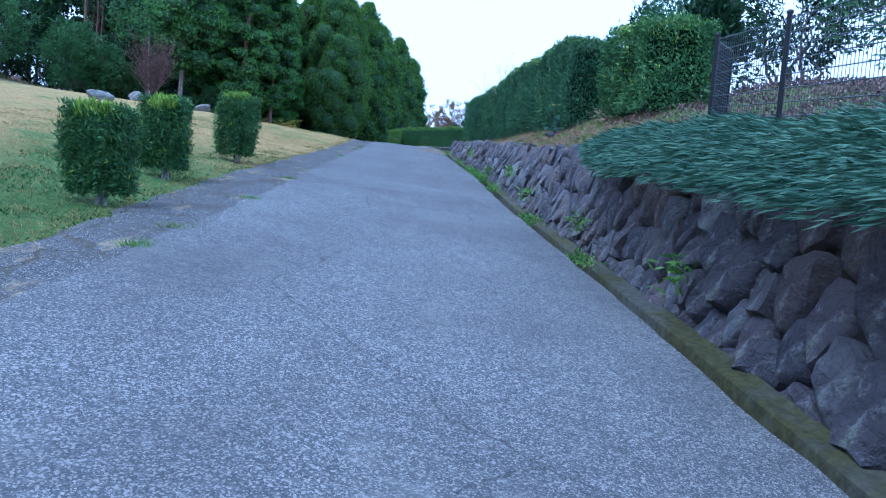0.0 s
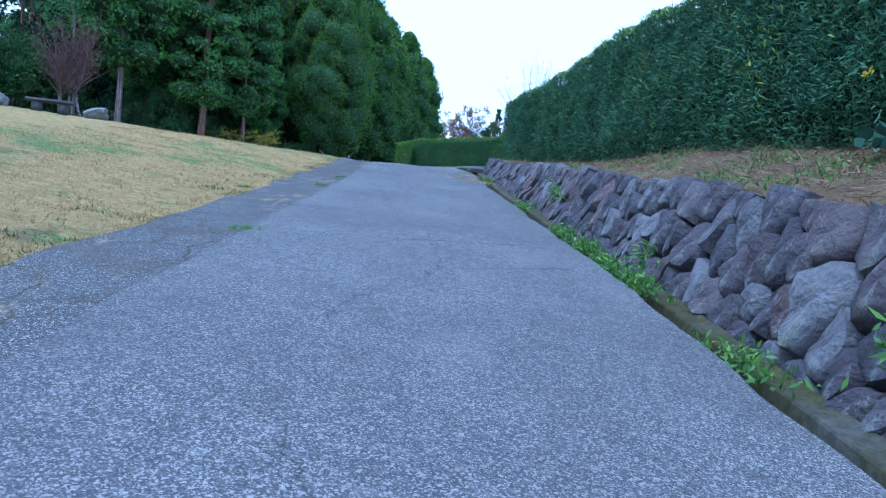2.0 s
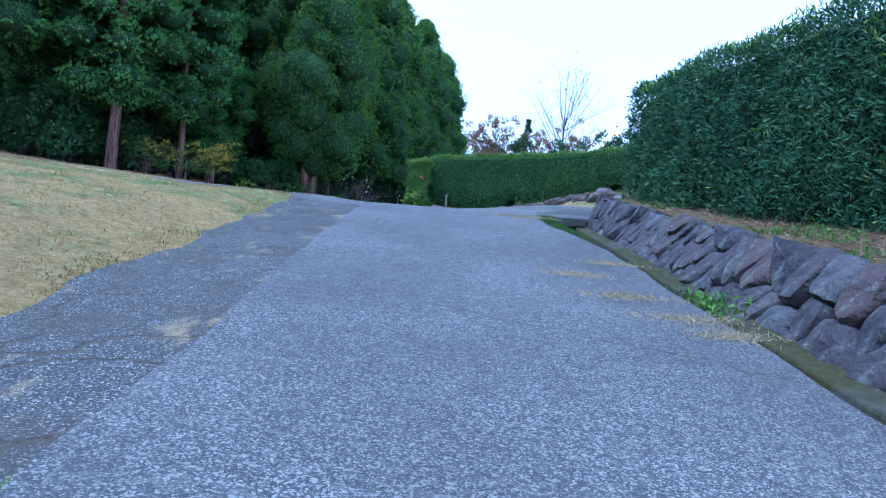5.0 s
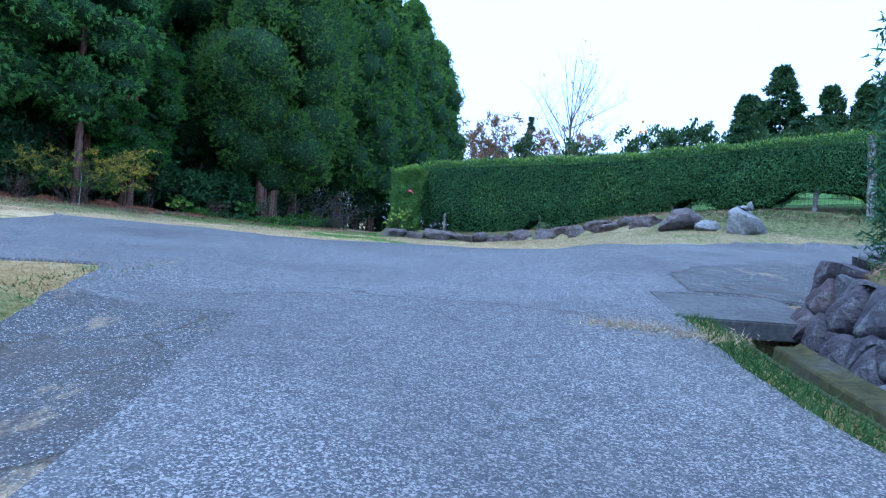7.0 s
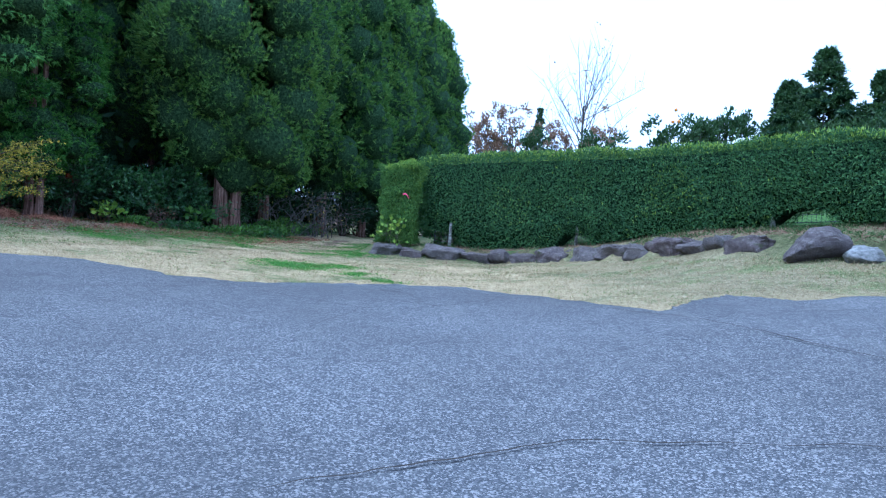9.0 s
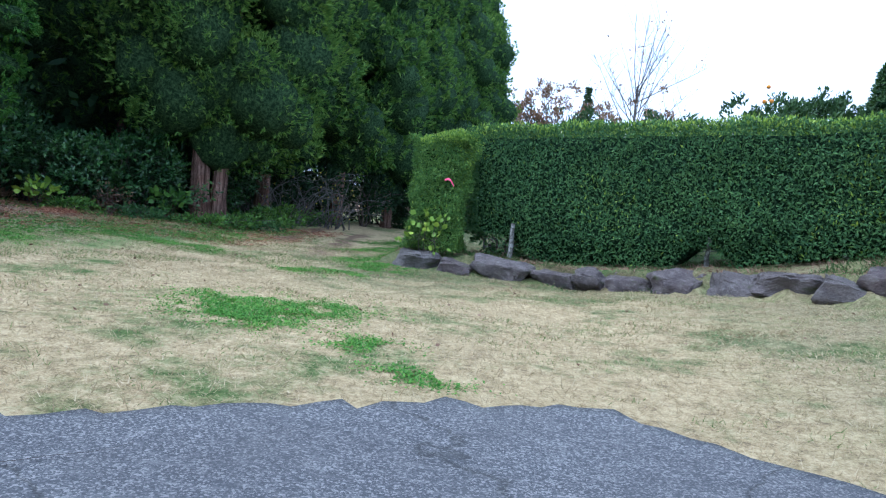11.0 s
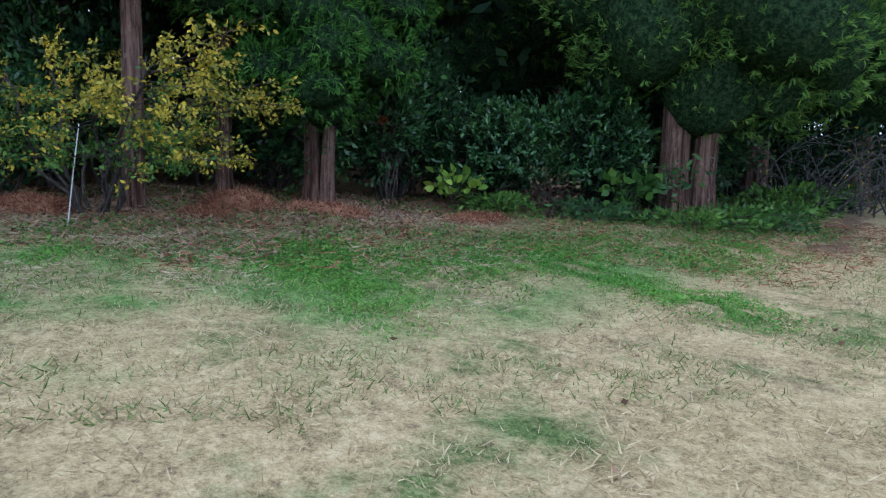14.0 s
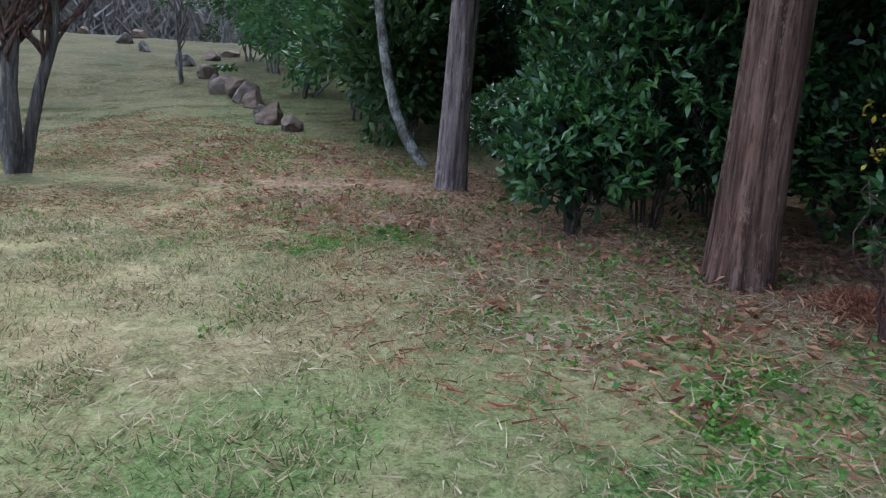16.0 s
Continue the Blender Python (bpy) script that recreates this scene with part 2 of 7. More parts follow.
    # the garden behind the long hedge
    garden = p.math("MULTIPLY", p.span(p.math("ADD", pos.outputs[1], p.math("MULTIPLY", pos.outputs[0], 0.86)), 52.0, 52.8), p.math("MULTIPLY", p.span(pos.outputs[0], -3.6, -3.0), p.span(pos.outputs[1], 43.8, 44.4)))
    col = p.mix(p.math("MULTIPLY", garden, 0.9), col, meadow)
    # greener growth along the wood's edge, then needle litter under the trees
    south = p.math("ADD", p.math("MULTIPLY", pos.outputs[0], 0.78), p.math("MULTIPLY", pos.outputs[1], -0.62))
    rim = p.math("ADD", south, p.math("MULTIPLY", mid, 3.2))
    up = p.math("MULTIPLY", p.span(pos.outputs[1], 37.0, 42.0), p.span(p.math("ADD", pos.outputs[0], p.math("MULTIPLY", mid, 0.8)), -7.5, -8.2))
    grow = p.math("MULTIPLY", p.math("MULTIPLY", p.span(rim, -35.4, -36.4), up), p.span(pos.outputs[0], -13.5, -11.5, 0.25, 1.0))
    col = p.mix(p.math("MULTIPLY", grow, p.span(p.noise(0.9, 4.0), 0.36, 0.50, 0.15, 0.95)), col, meadow)
    strip = p.math("MULTIPLY", p.span(p.math("ADD", pos.outputs[0], p.math("MULTIPLY", mid, 1.0)), -5.2, -4.7), p.span(pos.outputs[1], 50.6, 52.0))
    col = p.mix(p.math("MULTIPLY", strip, 0.8), col, p.mix(p.span(p.noise(1.8, 5.0, 0.65), 0.42, 0.58), rank, lush))
    # greener ground beside the track, and its two worn wheel lines of reddish earth
    bed = p.math("MULTIPLY", p.span(p.math("ADD", pos.outputs[0], p.math("MULTIPLY", mid, 1.6)), -5.2, -4.6), p.span(pos.outputs[1], 49.2, 50.6))
    bed = p.math("MULTIPLY", bed, p.span(p.math("ADD", pos.outputs[0], p.math("MULTIPLY", mid, 1.0)), -2.6, -3.4))
    col = p.mix(p.math("MULTIPLY", bed, p.span(p.noise(2.2, 4.0), 0.38, 0.55, 0.3, 0.9)), col, p.mix(0.5, lush, dull))
    worn = p.ramp(fine, (0.40, (0.045, 0.022, 0.015)), (0.50, (0.15, 0.085, 0.06)), (0.60, (0.29, 0.20, 0.135)))
    for at, lean, start, stop in ((-6.1, 0.09, 52.6, 63.0), (-7.35, 0.07, 54.8, 63.0)):
        off = p.math("ADD", p.math("ADD", pos.outputs[0], p.math("MULTIPLY", p.math("SUBTRACT", pos.outputs[1], 52.8), lean)), p.math("MULTIPLY", p.math("SUBTRACT", p.noise(2.6, 5.0, 0.7), 0.5), 1.3))
        rut = p.math("MULTIPLY", p.span(p.math("ABSOLUTE", p.math("SUBTRACT", off, at), 0.0), 0.30, 0.10), p.math("MULTIPLY", p.span(pos.outputs[1], start, start + 1.0), p.span(pos.outputs[1], stop, stop - 2.0)))
        col = p.mix(p.math("MULTIPLY", rut, 0.85), col, worn)
    under = p.math("MULTIPLY", p.span(rim, -38.8, -39.8), up)
    under = p.math("MULTIPLY", under, p.math("MULTIPLY", p.span(pos.outputs[0], -20.5, -18.0, 0.15, 1.0), p.span(pos.outputs[0], -10.0, -11.8, 0.3, 1.0)))
    col = p.mix(p.math("MULTIPLY", under, p.span(p.noise(1.7, 4.0), 0.3, 0.6, 0.45, 1.0)), col, litter)
    p.bump(fine, 1.0, 0.05)
    p.done(col)

    # boulders of the dry wall: violet-grey andesite with pale lichen and dark seams
    p = Paint("wall_stone", 0.9)
    r = p.chance()
    base = p.ramp(r, (0.0, (0.054, 0.050, 0.060)), (0.3, (0.092, 0.077, 0.085)), (0.55, (0.072, 0.070, 0.084)), (0.74, (0.112, 0.080, 0.076)), (0.9, (0.115, 0.112, 0.122)), (1.0, (0.19, 0.187, 0.195)))
    n1 = p.noise(5.0, 8.0, 0.65)
    n2 = p.noise(22.0, 6.0, 0.6)
    col = p.mix(p.span(n1, 0.35, 0.65), p.mix(0.5, base, (0.035, 0.033, 0.04)), base)
    col = p.mix(p.span(p.noise(7.0, 8.0, 0.78), 0.56, 0.66, 0.0, 0.5), col, (0.30, 0.305, 0.32))
    col = p.mix(p.span(p.noise(3.0, 5.0), 0.62, 0.72, 0.0, 0.5), col, (0.09, 0.11, 0.05))
    crag = p.voronoi(4.5, "F1", "Distance")
    p.bump(p.math("ADD", p.math("ADD", n1, p.math("MULTIPLY", n2, 0.6)), p.math("MULTIPLY", crag, 0.8)), 1.0, 0.07)
    p.done(col)

    p = Paint("field_rock", 0.9)
    n1, n2 = p.noise(2.2, 8.0, 0.65), p.noise(18.0, 6.0)
    col = p.ramp(n1, (0.34, (0.035, 0.03, 0.027)), (0.52, (0.10, 0.086, 0.075)), (0.70, (0.24, 0.215, 0.19)))
    col = p.mix(p.math("MULTIPLY", p.chance(), 0.7), col, (0.15, 0.09, 0.055))
    p.bump(p.math("ADD", n1, p.math("MULTIPLY", n2, 0.4)), 0.7, 0.05)
    p.done(col)

    # concrete of the channel with moss on its upper part
    p = Paint("mossy_concrete", 0.95)
    n = p.noise(14.0, 7.0, 0.65)
    moss = p.noise(1.2, 6.0, 0.65)
    col = p.ramp(n, (0.3, (0.035, 0.034, 0.030)), (0.7, (0.09, 0.088, 0.075)))
    col = p.mix(p.span(moss, 0.36, 0.52, 0.1, 0.95), col, p.ramp(n, (0.3, (0.018, 0.019, 0.006)), (0.7, (0.065, 0.06, 0.016))))
    p.bump(n, 0.6, 0.015)
    p.done(col)

    p = Paint("bed_stone", 0.95)
    n1, n2 = p.noise(4.0, 8.0, 0.68), p.noise(24.0, 6.0, 0.7)
    col = p.ramp(n1, (0.32, (0.045, 0.034, 0.036)), (0.52, (0.115, 0.088, 0.086)), (0.72, (0.22, 0.19, 0.18)))
    col = p.mix(p.math("MULTIPLY", p.chance(), 0.55), col, p.ramp(n2, (0.35, (0.12, 0.11, 0.105)), (0.65, (0.26, 0.25, 0.24))))
    col = p.mix(p.span(p.noise(9.0, 7.0, 0.75), 0.56, 0.66, 0.0, 0.6), col, (0.30, 0.29, 0.27))
    col = p.mix(p.span(p.noise(3.0, 5.0), 0.60, 0.70, 0.0, 0.7), col, (0.06, 0.075, 0.025))
    p.bump(p.math("ADD", n1, p.math("MULTIPLY", n2, 0.6)), 1.0, 0.06)
    p.done(col)
    plain("lawn_rock", (0.2, 0.2, 0.19), 0.95, 0, 9, 0.45, 0.9)
    plain("concrete", (0.085, 0.084, 0.082), 0.9, 0, 20, 0.35, 0.4)
    plain("dark_earth", (0.035, 0.028, 0.022), 1.0, 0, 9, 0.5, 0.8)
    plain("black_paint", (0.012, 0.013, 0.016), 0.45, 0.3, 40, 0.2, 0.05)
    plain("wire", (0.10, 0.11, 0.12), 0.5, 0.7, 40, 0.2, 0.05)
    plain("ribbon_pink", (0.85, 0.10, 0.22), 0.5, 0, 20, 0.1, 0.1)
    plain("cane", (0.62, 0.61, 0.56), 0.6, 0, 25, 0.2, 0.1)
    plain("orange_fruit", (0.75, 0.28, 0.03), 0.5, 0, 25, 0.15, 0.1)
    plain("petal", (0.9, 0.75, 0.05), 0.6, 0, 25, 0.1, 0.1)

    def bark(name, a, b, c, pale=None):
        p = Paint(name, 0.95)
        f = p.noise(11.0, 8.0, 0.7, stretch=(1.6, 1.6, 0.07))
        g = p.noise(3.0, 5.0, 0.6)
        col = p.mix(p.span(g, 0.35, 0.65), p.ramp(f, (0.39, a), (0.60, b)), p.ramp(f, (0.39, a), (0.60, c)))
        if pale:
            col = p.mix(p.span(p.noise(6.0, 6.0, 0.7), 0.47, 0.56), col, pale)
        strips = p.noise(34.0, 7.0, 0.75, stretch=(1.0, 1.0, 0.10))
        flakes = p.noise(9.0, 8.0, 0.8, stretch=(1.0, 1.0, 0.35))
        col = p.mix(p.span(strips, 0.50, 0.40, 0.0, 0.75), col, a)
        col = p.mix(p.span(flakes, 0.56, 0.64, 0.0, 0.6), col, tuple(min(1, v * 1.5) for v in c))
        p.bump(p.math("ADD", p.math("ADD", f, strips), p.math("MULTIPLY", flakes, 0.6)), 1.0, 0.05)
        return p.done(col)

    bark("cedar_bark", (0.055, 0.027, 0.019), (0.27, 0.142, 0.10), (0.34, 0.22, 0.175))
    bark("pale_cedar_bark", (0.085, 0.062, 0.058), (0.30, 0.235, 0.22), (0.42, 0.345, 0.33))
    bark("grey_bark", (0.06, 0.055, 0.05), (0.17, 0.155, 0.14), (0.24, 0.225, 0.21))
    bark("lichen_bark", (0.08, 0.075, 0.065), (0.20, 0.19, 0.165), (0.26, 0.25, 0.225), (0.38, 0.385, 0.355))
    bark("twig_bark", (0.05, 0.04, 0.035), (0.13, 0.105, 0.09), (0.17, 0.14, 0.12))
    bark("red_twig", (0.07, 0.04, 0.035), (0.19, 0.11, 0.095), (0.24, 0.15, 0.125))

    leaf_paint("cedar_leaf", (0.042, 0.097, 0.027), (0.113, 0.215, 0.044), (0.263, 0.378, 0.068), 0.85, 0.25, 0.45, 0.08, (0.17, 0.12, 0.06))
    leaf_paint("cypress_leaf", (0.050, 0.122, 0.041), (0.124, 0.253, 0.063), (0.248, 0.439, 0.088), 0.85, 0.2, 0.7, 0.08)
    leaf_paint("hedge_leaf", (0.034, 0.082, 0.037), (0.074, 0.156, 0.055), (0.130, 0.230, 0.070), 0.65, 0.2, 1.2, 0.15)
    # core paints for hedges and crowns: inner shade given as dark colour
    for name, a, b, c in (("hedge_shade", (0.010, 0.022, 0.013), (0.026, 0.056, 0.027), (0.055, 0.10, 0.042)), ("cedar_shade", (0.018, 0.036, 0.018), (0.055, 0.10, 0.042), (0.11, 0.175, 0.06))):
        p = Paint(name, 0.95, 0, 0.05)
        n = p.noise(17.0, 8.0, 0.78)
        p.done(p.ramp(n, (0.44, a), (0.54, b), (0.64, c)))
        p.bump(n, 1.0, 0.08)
    leaf_paint("bright_cypress_leaf", (0.026, 0.073, 0.014), (0.065, 0.156, 0.028), (0.156, 0.294, 0.045), 0.85, 0.2, 0.7, 0.08)
    leaf_paint("yew_leaf", (0.031, 0.082, 0.047), (0.059, 0.132, 0.065), (0.114, 0.205, 0.083), 0.6, 0.2, 0.9, 0.2)
    leaf_paint("shrub_leaf", (0.039, 0.101, 0.026), (0.098, 0.200, 0.044), (0.213, 0.330, 0.064), 0.55, 0.25, 1.2, 0.2)
    leaf_paint("new_leaf", (0.088, 0.168, 0.020), (0.213, 0.336, 0.040), (0.400, 0.516, 0.060), 0.45, 0.2, 1.5, 0.35)
    leaf_paint("juniper_leaf", (0.023, 0.058, 0.039), (0.058, 0.117, 0.075), (0.117, 0.195, 0.124), 0.6, 0.15, 1.4, 0.2)
    leaf_paint("laurel_leaf", (0.013, 0.044, 0.014), (0.040, 0.105, 0.028), (0.103, 0.203, 0.045), 0.34, 0.15, 0.9, 0.5)
    # evergreen leaves with deep shade already mixed into their colour
    leaf_paint("shaded_leaf", (0.009, 0.023, 0.012), (0.020, 0.048, 0.020), (0.042, 0.083, 0.028), 0.6, 0.1, 0.5, 0.15)
    leaf_paint("yellow_leaf", (0.085, 0.12, 0.018), (0.32, 0.29, 0.035), (0.78, 0.56, 0.045), 0.45, 0.35, 1.2, 0.3, (0.50, 0.26, 0.03))
    leaf_paint("weed_leaf", (0.040, 0.098, 0.022), (0.098, 0.201, 0.035), (0.218, 0.356, 0.060), 0.5, 0.3, 1.5, 0.3)
    leaf_paint("autumn_leaf", (0.11, 0.065, 0.042), (0.24, 0.145, 0.085), (0.34, 0.235, 0.14), 0.7, 0.3, 1.0, 0.2)
    leaf_paint("orchard_leaf", (0.017, 0.042, 0.014), (0.042, 0.084, 0.024), (0.078, 0.132, 0.034), 0.5, 0.2, 0.4, 0.3)
    leaf_paint("lawn_blade", (0.153, 0.107, 0.036), (0.302, 0.224, 0.084), (0.432, 0.335, 0.156), 0.8, 0.3, 0.7, 0.1)
    leaf_paint("straw_blade", (0.20, 0.15, 0.08), (0.42, 0.335, 0.19), (0.60, 0.50, 0.32), 0.8, 0.3, 0.7, 0.1)
    leaf_paint("green_blade", (0.06, 0.10, 0.022), (0.13, 0.19, 0.05), (0.27, 0.32, 0.12), 0.7, 0.3, 0.7, 0.15)
    leaf_paint("lush_blade", (0.020, 0.049, 0.012), (0.050, 0.105, 0.027), (0.114, 0.180, 0.054), 0.7, 0.3, 0.9, 0.15)
    leaf_paint("clover_leaf", (0.048, 0.131, 0.021), (0.103, 0.244, 0.036), (0.221, 0.388, 0.061), 0.6, 0.3, 1.2, 0.2)
    leaf_paint("bare_wood", (0.13, 0.115, 0.105), (0.23, 0.205, 0.185), (0.33, 0.30, 0.28), 0.9, 0.1, 0.3, 0.1)
    leaf_paint("field_blade", (0.034, 0.045, 0.016), (0.082, 0.086, 0.031), (0.165, 0.145, 0.068), 0.8, 0.3, 0.7, 0.1)
    leaf_paint("red_leaf", (0.14, 0.03, 0.015), (0.24, 0.05, 0.025), (0.34, 0.09, 0.04), 0.8, 0.2, 1.0, 0.1)
    leaf_paint("needle_litter", (0.062, 0.026, 0.018), (0.250, 0.102, 0.060), (0.575, 0.324, 0.184), 0.9, 0.1, 1.4, 0.1)
    leaf_paint("dead_stem", (0.16, 0.12, 0.075), (0.36, 0.28, 0.18), (0.58, 0.48, 0.33), 0.9, 0.1, 1.4, 0.1)
    leaf_paint("slope_leaf", (0.05, 0.034, 0.032), (0.13, 0.088, 0.08), (0.27, 0.195, 0.165), 0.9, 0.1, 1.2, 0.1)
    leaf_paint("brown_leaf", (0.09, 0.05, 0.034), (0.23, 0.14, 0.095), (0.43, 0.30, 0.21), 0.9, 0.1, 1.2, 0.1)


make_paints()


# ---- the lie of the land ----
def step(a, b, x):
    u = np.clip((np.asarray(x, float) - a) / (b - a), 0, 1)
    return u * u * (3 - 2 * u)


def edge_r(y):
    """The road's edge along the channel."""
    return np.interp(y, [-20, 0, 5, 8.5, 10, 12.6, 15.5, 18.6, 19.7, 23, 25.5, 27.8, 32, 36, 38, 60], [3.0, 2.0, 1.75, 1.5, 1.38, 1.17, 1.0, 0.81, 0.71, 0.38, 0.14, -0.06, -0.30, -0.48, -0.46, -1.5])


def road_edge(y):
    """The asphalt's broken edge towards the drain."""
    return edge_r(y) - np.interp(y, [33, 35, 38.5, 39.4], [0.0, 0.32, 0.32, 0.0])


def lift(x, y):
    """The lane banks up towards the drain near the crest, and the lawn's tip stands a little higher."""
    east = np.interp(y, [14, 22, 26, 33, 37, 40, 42, 44, 46], [0, 0.08, 0.15, 0.17, 0.24, 0.31, 0.25, 0.1, 0]) * step(-2.8, 0.3, x)
    tip = 0.11 * step(4.4, 5.4, -x) * (1 - step(9, 12, -x)) * step(33, 37, y) * (1 - step(39.5, 42, y))
    return east + tip


def rim_z(y):
    """Height of the road beside the drain."""
    x = edge_r(y) - 0.12
    return centre_z(y) - 0.09 * (np.clip(x, -2.8, 4) + 1.6) * (1 - step(35, 43, y)) + lift(x, y)


def edge_l(y):
    """The road's edge along the lawn."""
    return np.interp(y, [-20, 5, 7.6, 11, 16, 22, 25.5, 31, 34.5, 36.5, 60], [-2.3, -2.8, -3.1, -3.4, -3.6, -3.85, -4.2, -4.55, -4.75, -5.05, -5.05])


def centre_z(y):
    return np.interp(y, [-120, -40, -10, 0, 18.5, 28.6, 34.4, 37.5, 41, 44, 47, 60, 200, 2000], [-6, -4.6, -1.1, 0.15, 2.43, 3.61, 4.34, 4.62, 4.84, 4.96, 5.03, 5.12, 6.0, 8.0])


def wall_end(x):
    """How far up the bank behind the stone wall reaches: it turns away from the drain."""
    return np.clip(37.15 + 0.9 * np.clip(np.asarray(x, float) - 0.4, 0, None), 37.15, 38.7)


def wall_top(y):
    return np.interp(y, [-20, 0, 10.6, 26.2, 33.9, 36.8, 37.9], [-0.6, 1.35, 2.47, 4.03, 4.72, 5.09, 5.25])


def bed_y(x):
    """The line of the stone edging in front of the long hedge."""
    return np.interp(x, [-5.2, -4.7, -3, -0.9, 0.15, 0.5, 1.0, 1.4, 1.9, 3.0, 5, 9, 14], [53.4, 53.15, 52.55, 51.7, 50.95, 50.3, 49.5, 48.3, 46.9, 46.1, 45.7, 45.5, 45.5])


HEDGE = [(-3.55, 54.0), (-2.6, 53.7), (-1.2, 53.1), (0.2, 52.2), (1.6, 51.0), (3.0, 49.4), (4.2, 47.8), (5.6, 46.6), (7.6, 45.8), (10, 45.6), (13, 45.8)]


def hedge_y(x):
    """The middle line of the long hedge."""
    return np.interp(x, [p[0] for p in HEDGE], [p[1] for p in HEDGE])


def ground_z(x, y):
    """Height of the ground: road, lawn rising to the west, lot at the crest, bank above the stone wall."""
    x, y = np.asarray(x, float), np.asarray(y, float)
    zc, er, el = centre_z(y), edge_r(y), edge_l(y)
    cross = 1 - step(35, 43, y)
    z = zc - 0.09 * (np.clip(x, -2.8, 4) + 1.6) * cross
    d = np.clip(el - x, 0, None)
    d = d * d / (d + 0.5)
    lawn = zc - 0.09 * (np.clip(el, -2.8, 4) + 1.6) * cross + 1.12 * (1 - np.exp(-d / 6.5)) + 0.02 * d
    west = np.interp(-x, [0, 6, 8.5, 14.5, 17.7, 19.4, 26.8, 33, 40, 46, 80, 400], [5.0, 5.05, 5.12, 5.5, 5.72, 6.0, 7.1, 8.6, 10.2, 11.2, 12.4, 16]) - 5.03 + centre_z(np.clip(y, 37, 2000))
    s = np.maximum(step(27, 40, y), 1 - step(-30, -19, x))
    flat = step(36, 39, y)
    s = s * (step(0.0, 1.6, el - x) * (1 - flat) + flat)
    z = np.where(x < el, lawn * (1 - s) + west * s, z)
    rise = 0.36 * step(-2.5, 1.6, x) * step(40.5, 46.0, y)
    rise = rise + 0.15 * step(0.2, 2.4, x) * step(43.6, 45.6, y)
    rise = rise + 0.28 * step(-0.02, 0.25, y - bed_y(x)) * step(-5.3, -4.6, x)
    rise = rise + 1.1 * step(0.6, 9.0, y - hedge_y(x)) * step(-3.3, -1.5, x) * (1 - step(60, 75, y))
    u = x - er
    top = wall_top(np.minimum(y, 38.0))
    bank = top - 0.03 + (0.3 + 0.2 * step(10, 13, y) * (1 - step(18, 26, y))) * np.clip(u - 1.0, 0, 1.6) * (1 - 0.65 * step(22, 28, y)) + 0.1 * np.clip(u - 2.4, 0, 8) + 0.5 * step(2.4, 5, u) * (1 - step(12, 16, y))
    on = step(0.74, 0.98, u) * (1 - step(-0.05, 0.3, y - wall_end(x)))
    low = step(-0.10, -0.03, u) * (1 - step(37.2, 37.4, y)) * 0.55
    blend = step(39.4, 43, y)
    east = z * (1 - blend) + (zc + 0.1 * np.clip(x, 0, 12) * step(44, 48, y)) * blend
    z = np.where(u > -0.1, east, z)
    return (z + lift(x, y) - low) * (1 - on) + bank * on + rise


# ---- building blocks ----
RNG = np.random.default_rng(7)


def raw_mesh(name, verts, faces):
    """A mesh from arrays: verts (n, 3) and faces (m, 3 or 4)."""
    verts, faces = np.asarray(verts, np.float32), np.asarray(faces, np.int32)
    me = bpy.data.meshes.new(name)
    n, k = faces.shape
    me.vertices.add(len(verts))
    me.vertices.foreach_set("co", verts.ravel())
    me.loops.add(n * k)
    me.loops.foreach_set("vertex_index", faces.ravel())
    me.polygons.add(n)
    me.polygons.foreach_set("loop_start", np.arange(0, n * k, k, dtype=np.int32))
    me.update(calc_edges=True)
    me.validate()
    return me


def dress(me, mat, smooth=True):
    me.materials.append(MATS[mat])
    me.polygons.foreach_set("use_smooth", [smooth] * len(me.polygons))
    return me


def thing(name, label, category, place=(0, 0, 0), turn=0.0, group="", kind=""):
    ob = new(name)
    ob.matrix_world = pose(*place, 0, 0, turn)
    return tagged(ob, label, category, group, kind)


def part(name, data, mat, parent, label="", smooth=True):
    """One mesh object under a thing or a part. data: a bmesh or a mesh, in the parent's own space."""
    if isinstance(data, bmesh.types.BMesh):
        me = bpy.data.meshes.new(name)
        data.to_mesh(me)
        data.free()
    else:
        me = data
    if not me.materials:
        dress(me, mat, smooth)
    ob = new(name, me)
    ob.parent = parent
    if label:
        ob["label"] = label
    return ob


def solid(name, data, mat, label, category, kind="", smooth=True, place=None):
    """A top-level thing or piece of the setting that is one mesh."""
    ob = part(name, data, mat, None, "", smooth)
    if place is not None:
        ob.matrix_world = place
    return tagged(ob, label, category, "", kind)


def unit(v):
    v = np.asarray(v, float)
    return v / np.maximum(np.linalg.norm(v, axis=-1, keepdims=True), 1e-9)


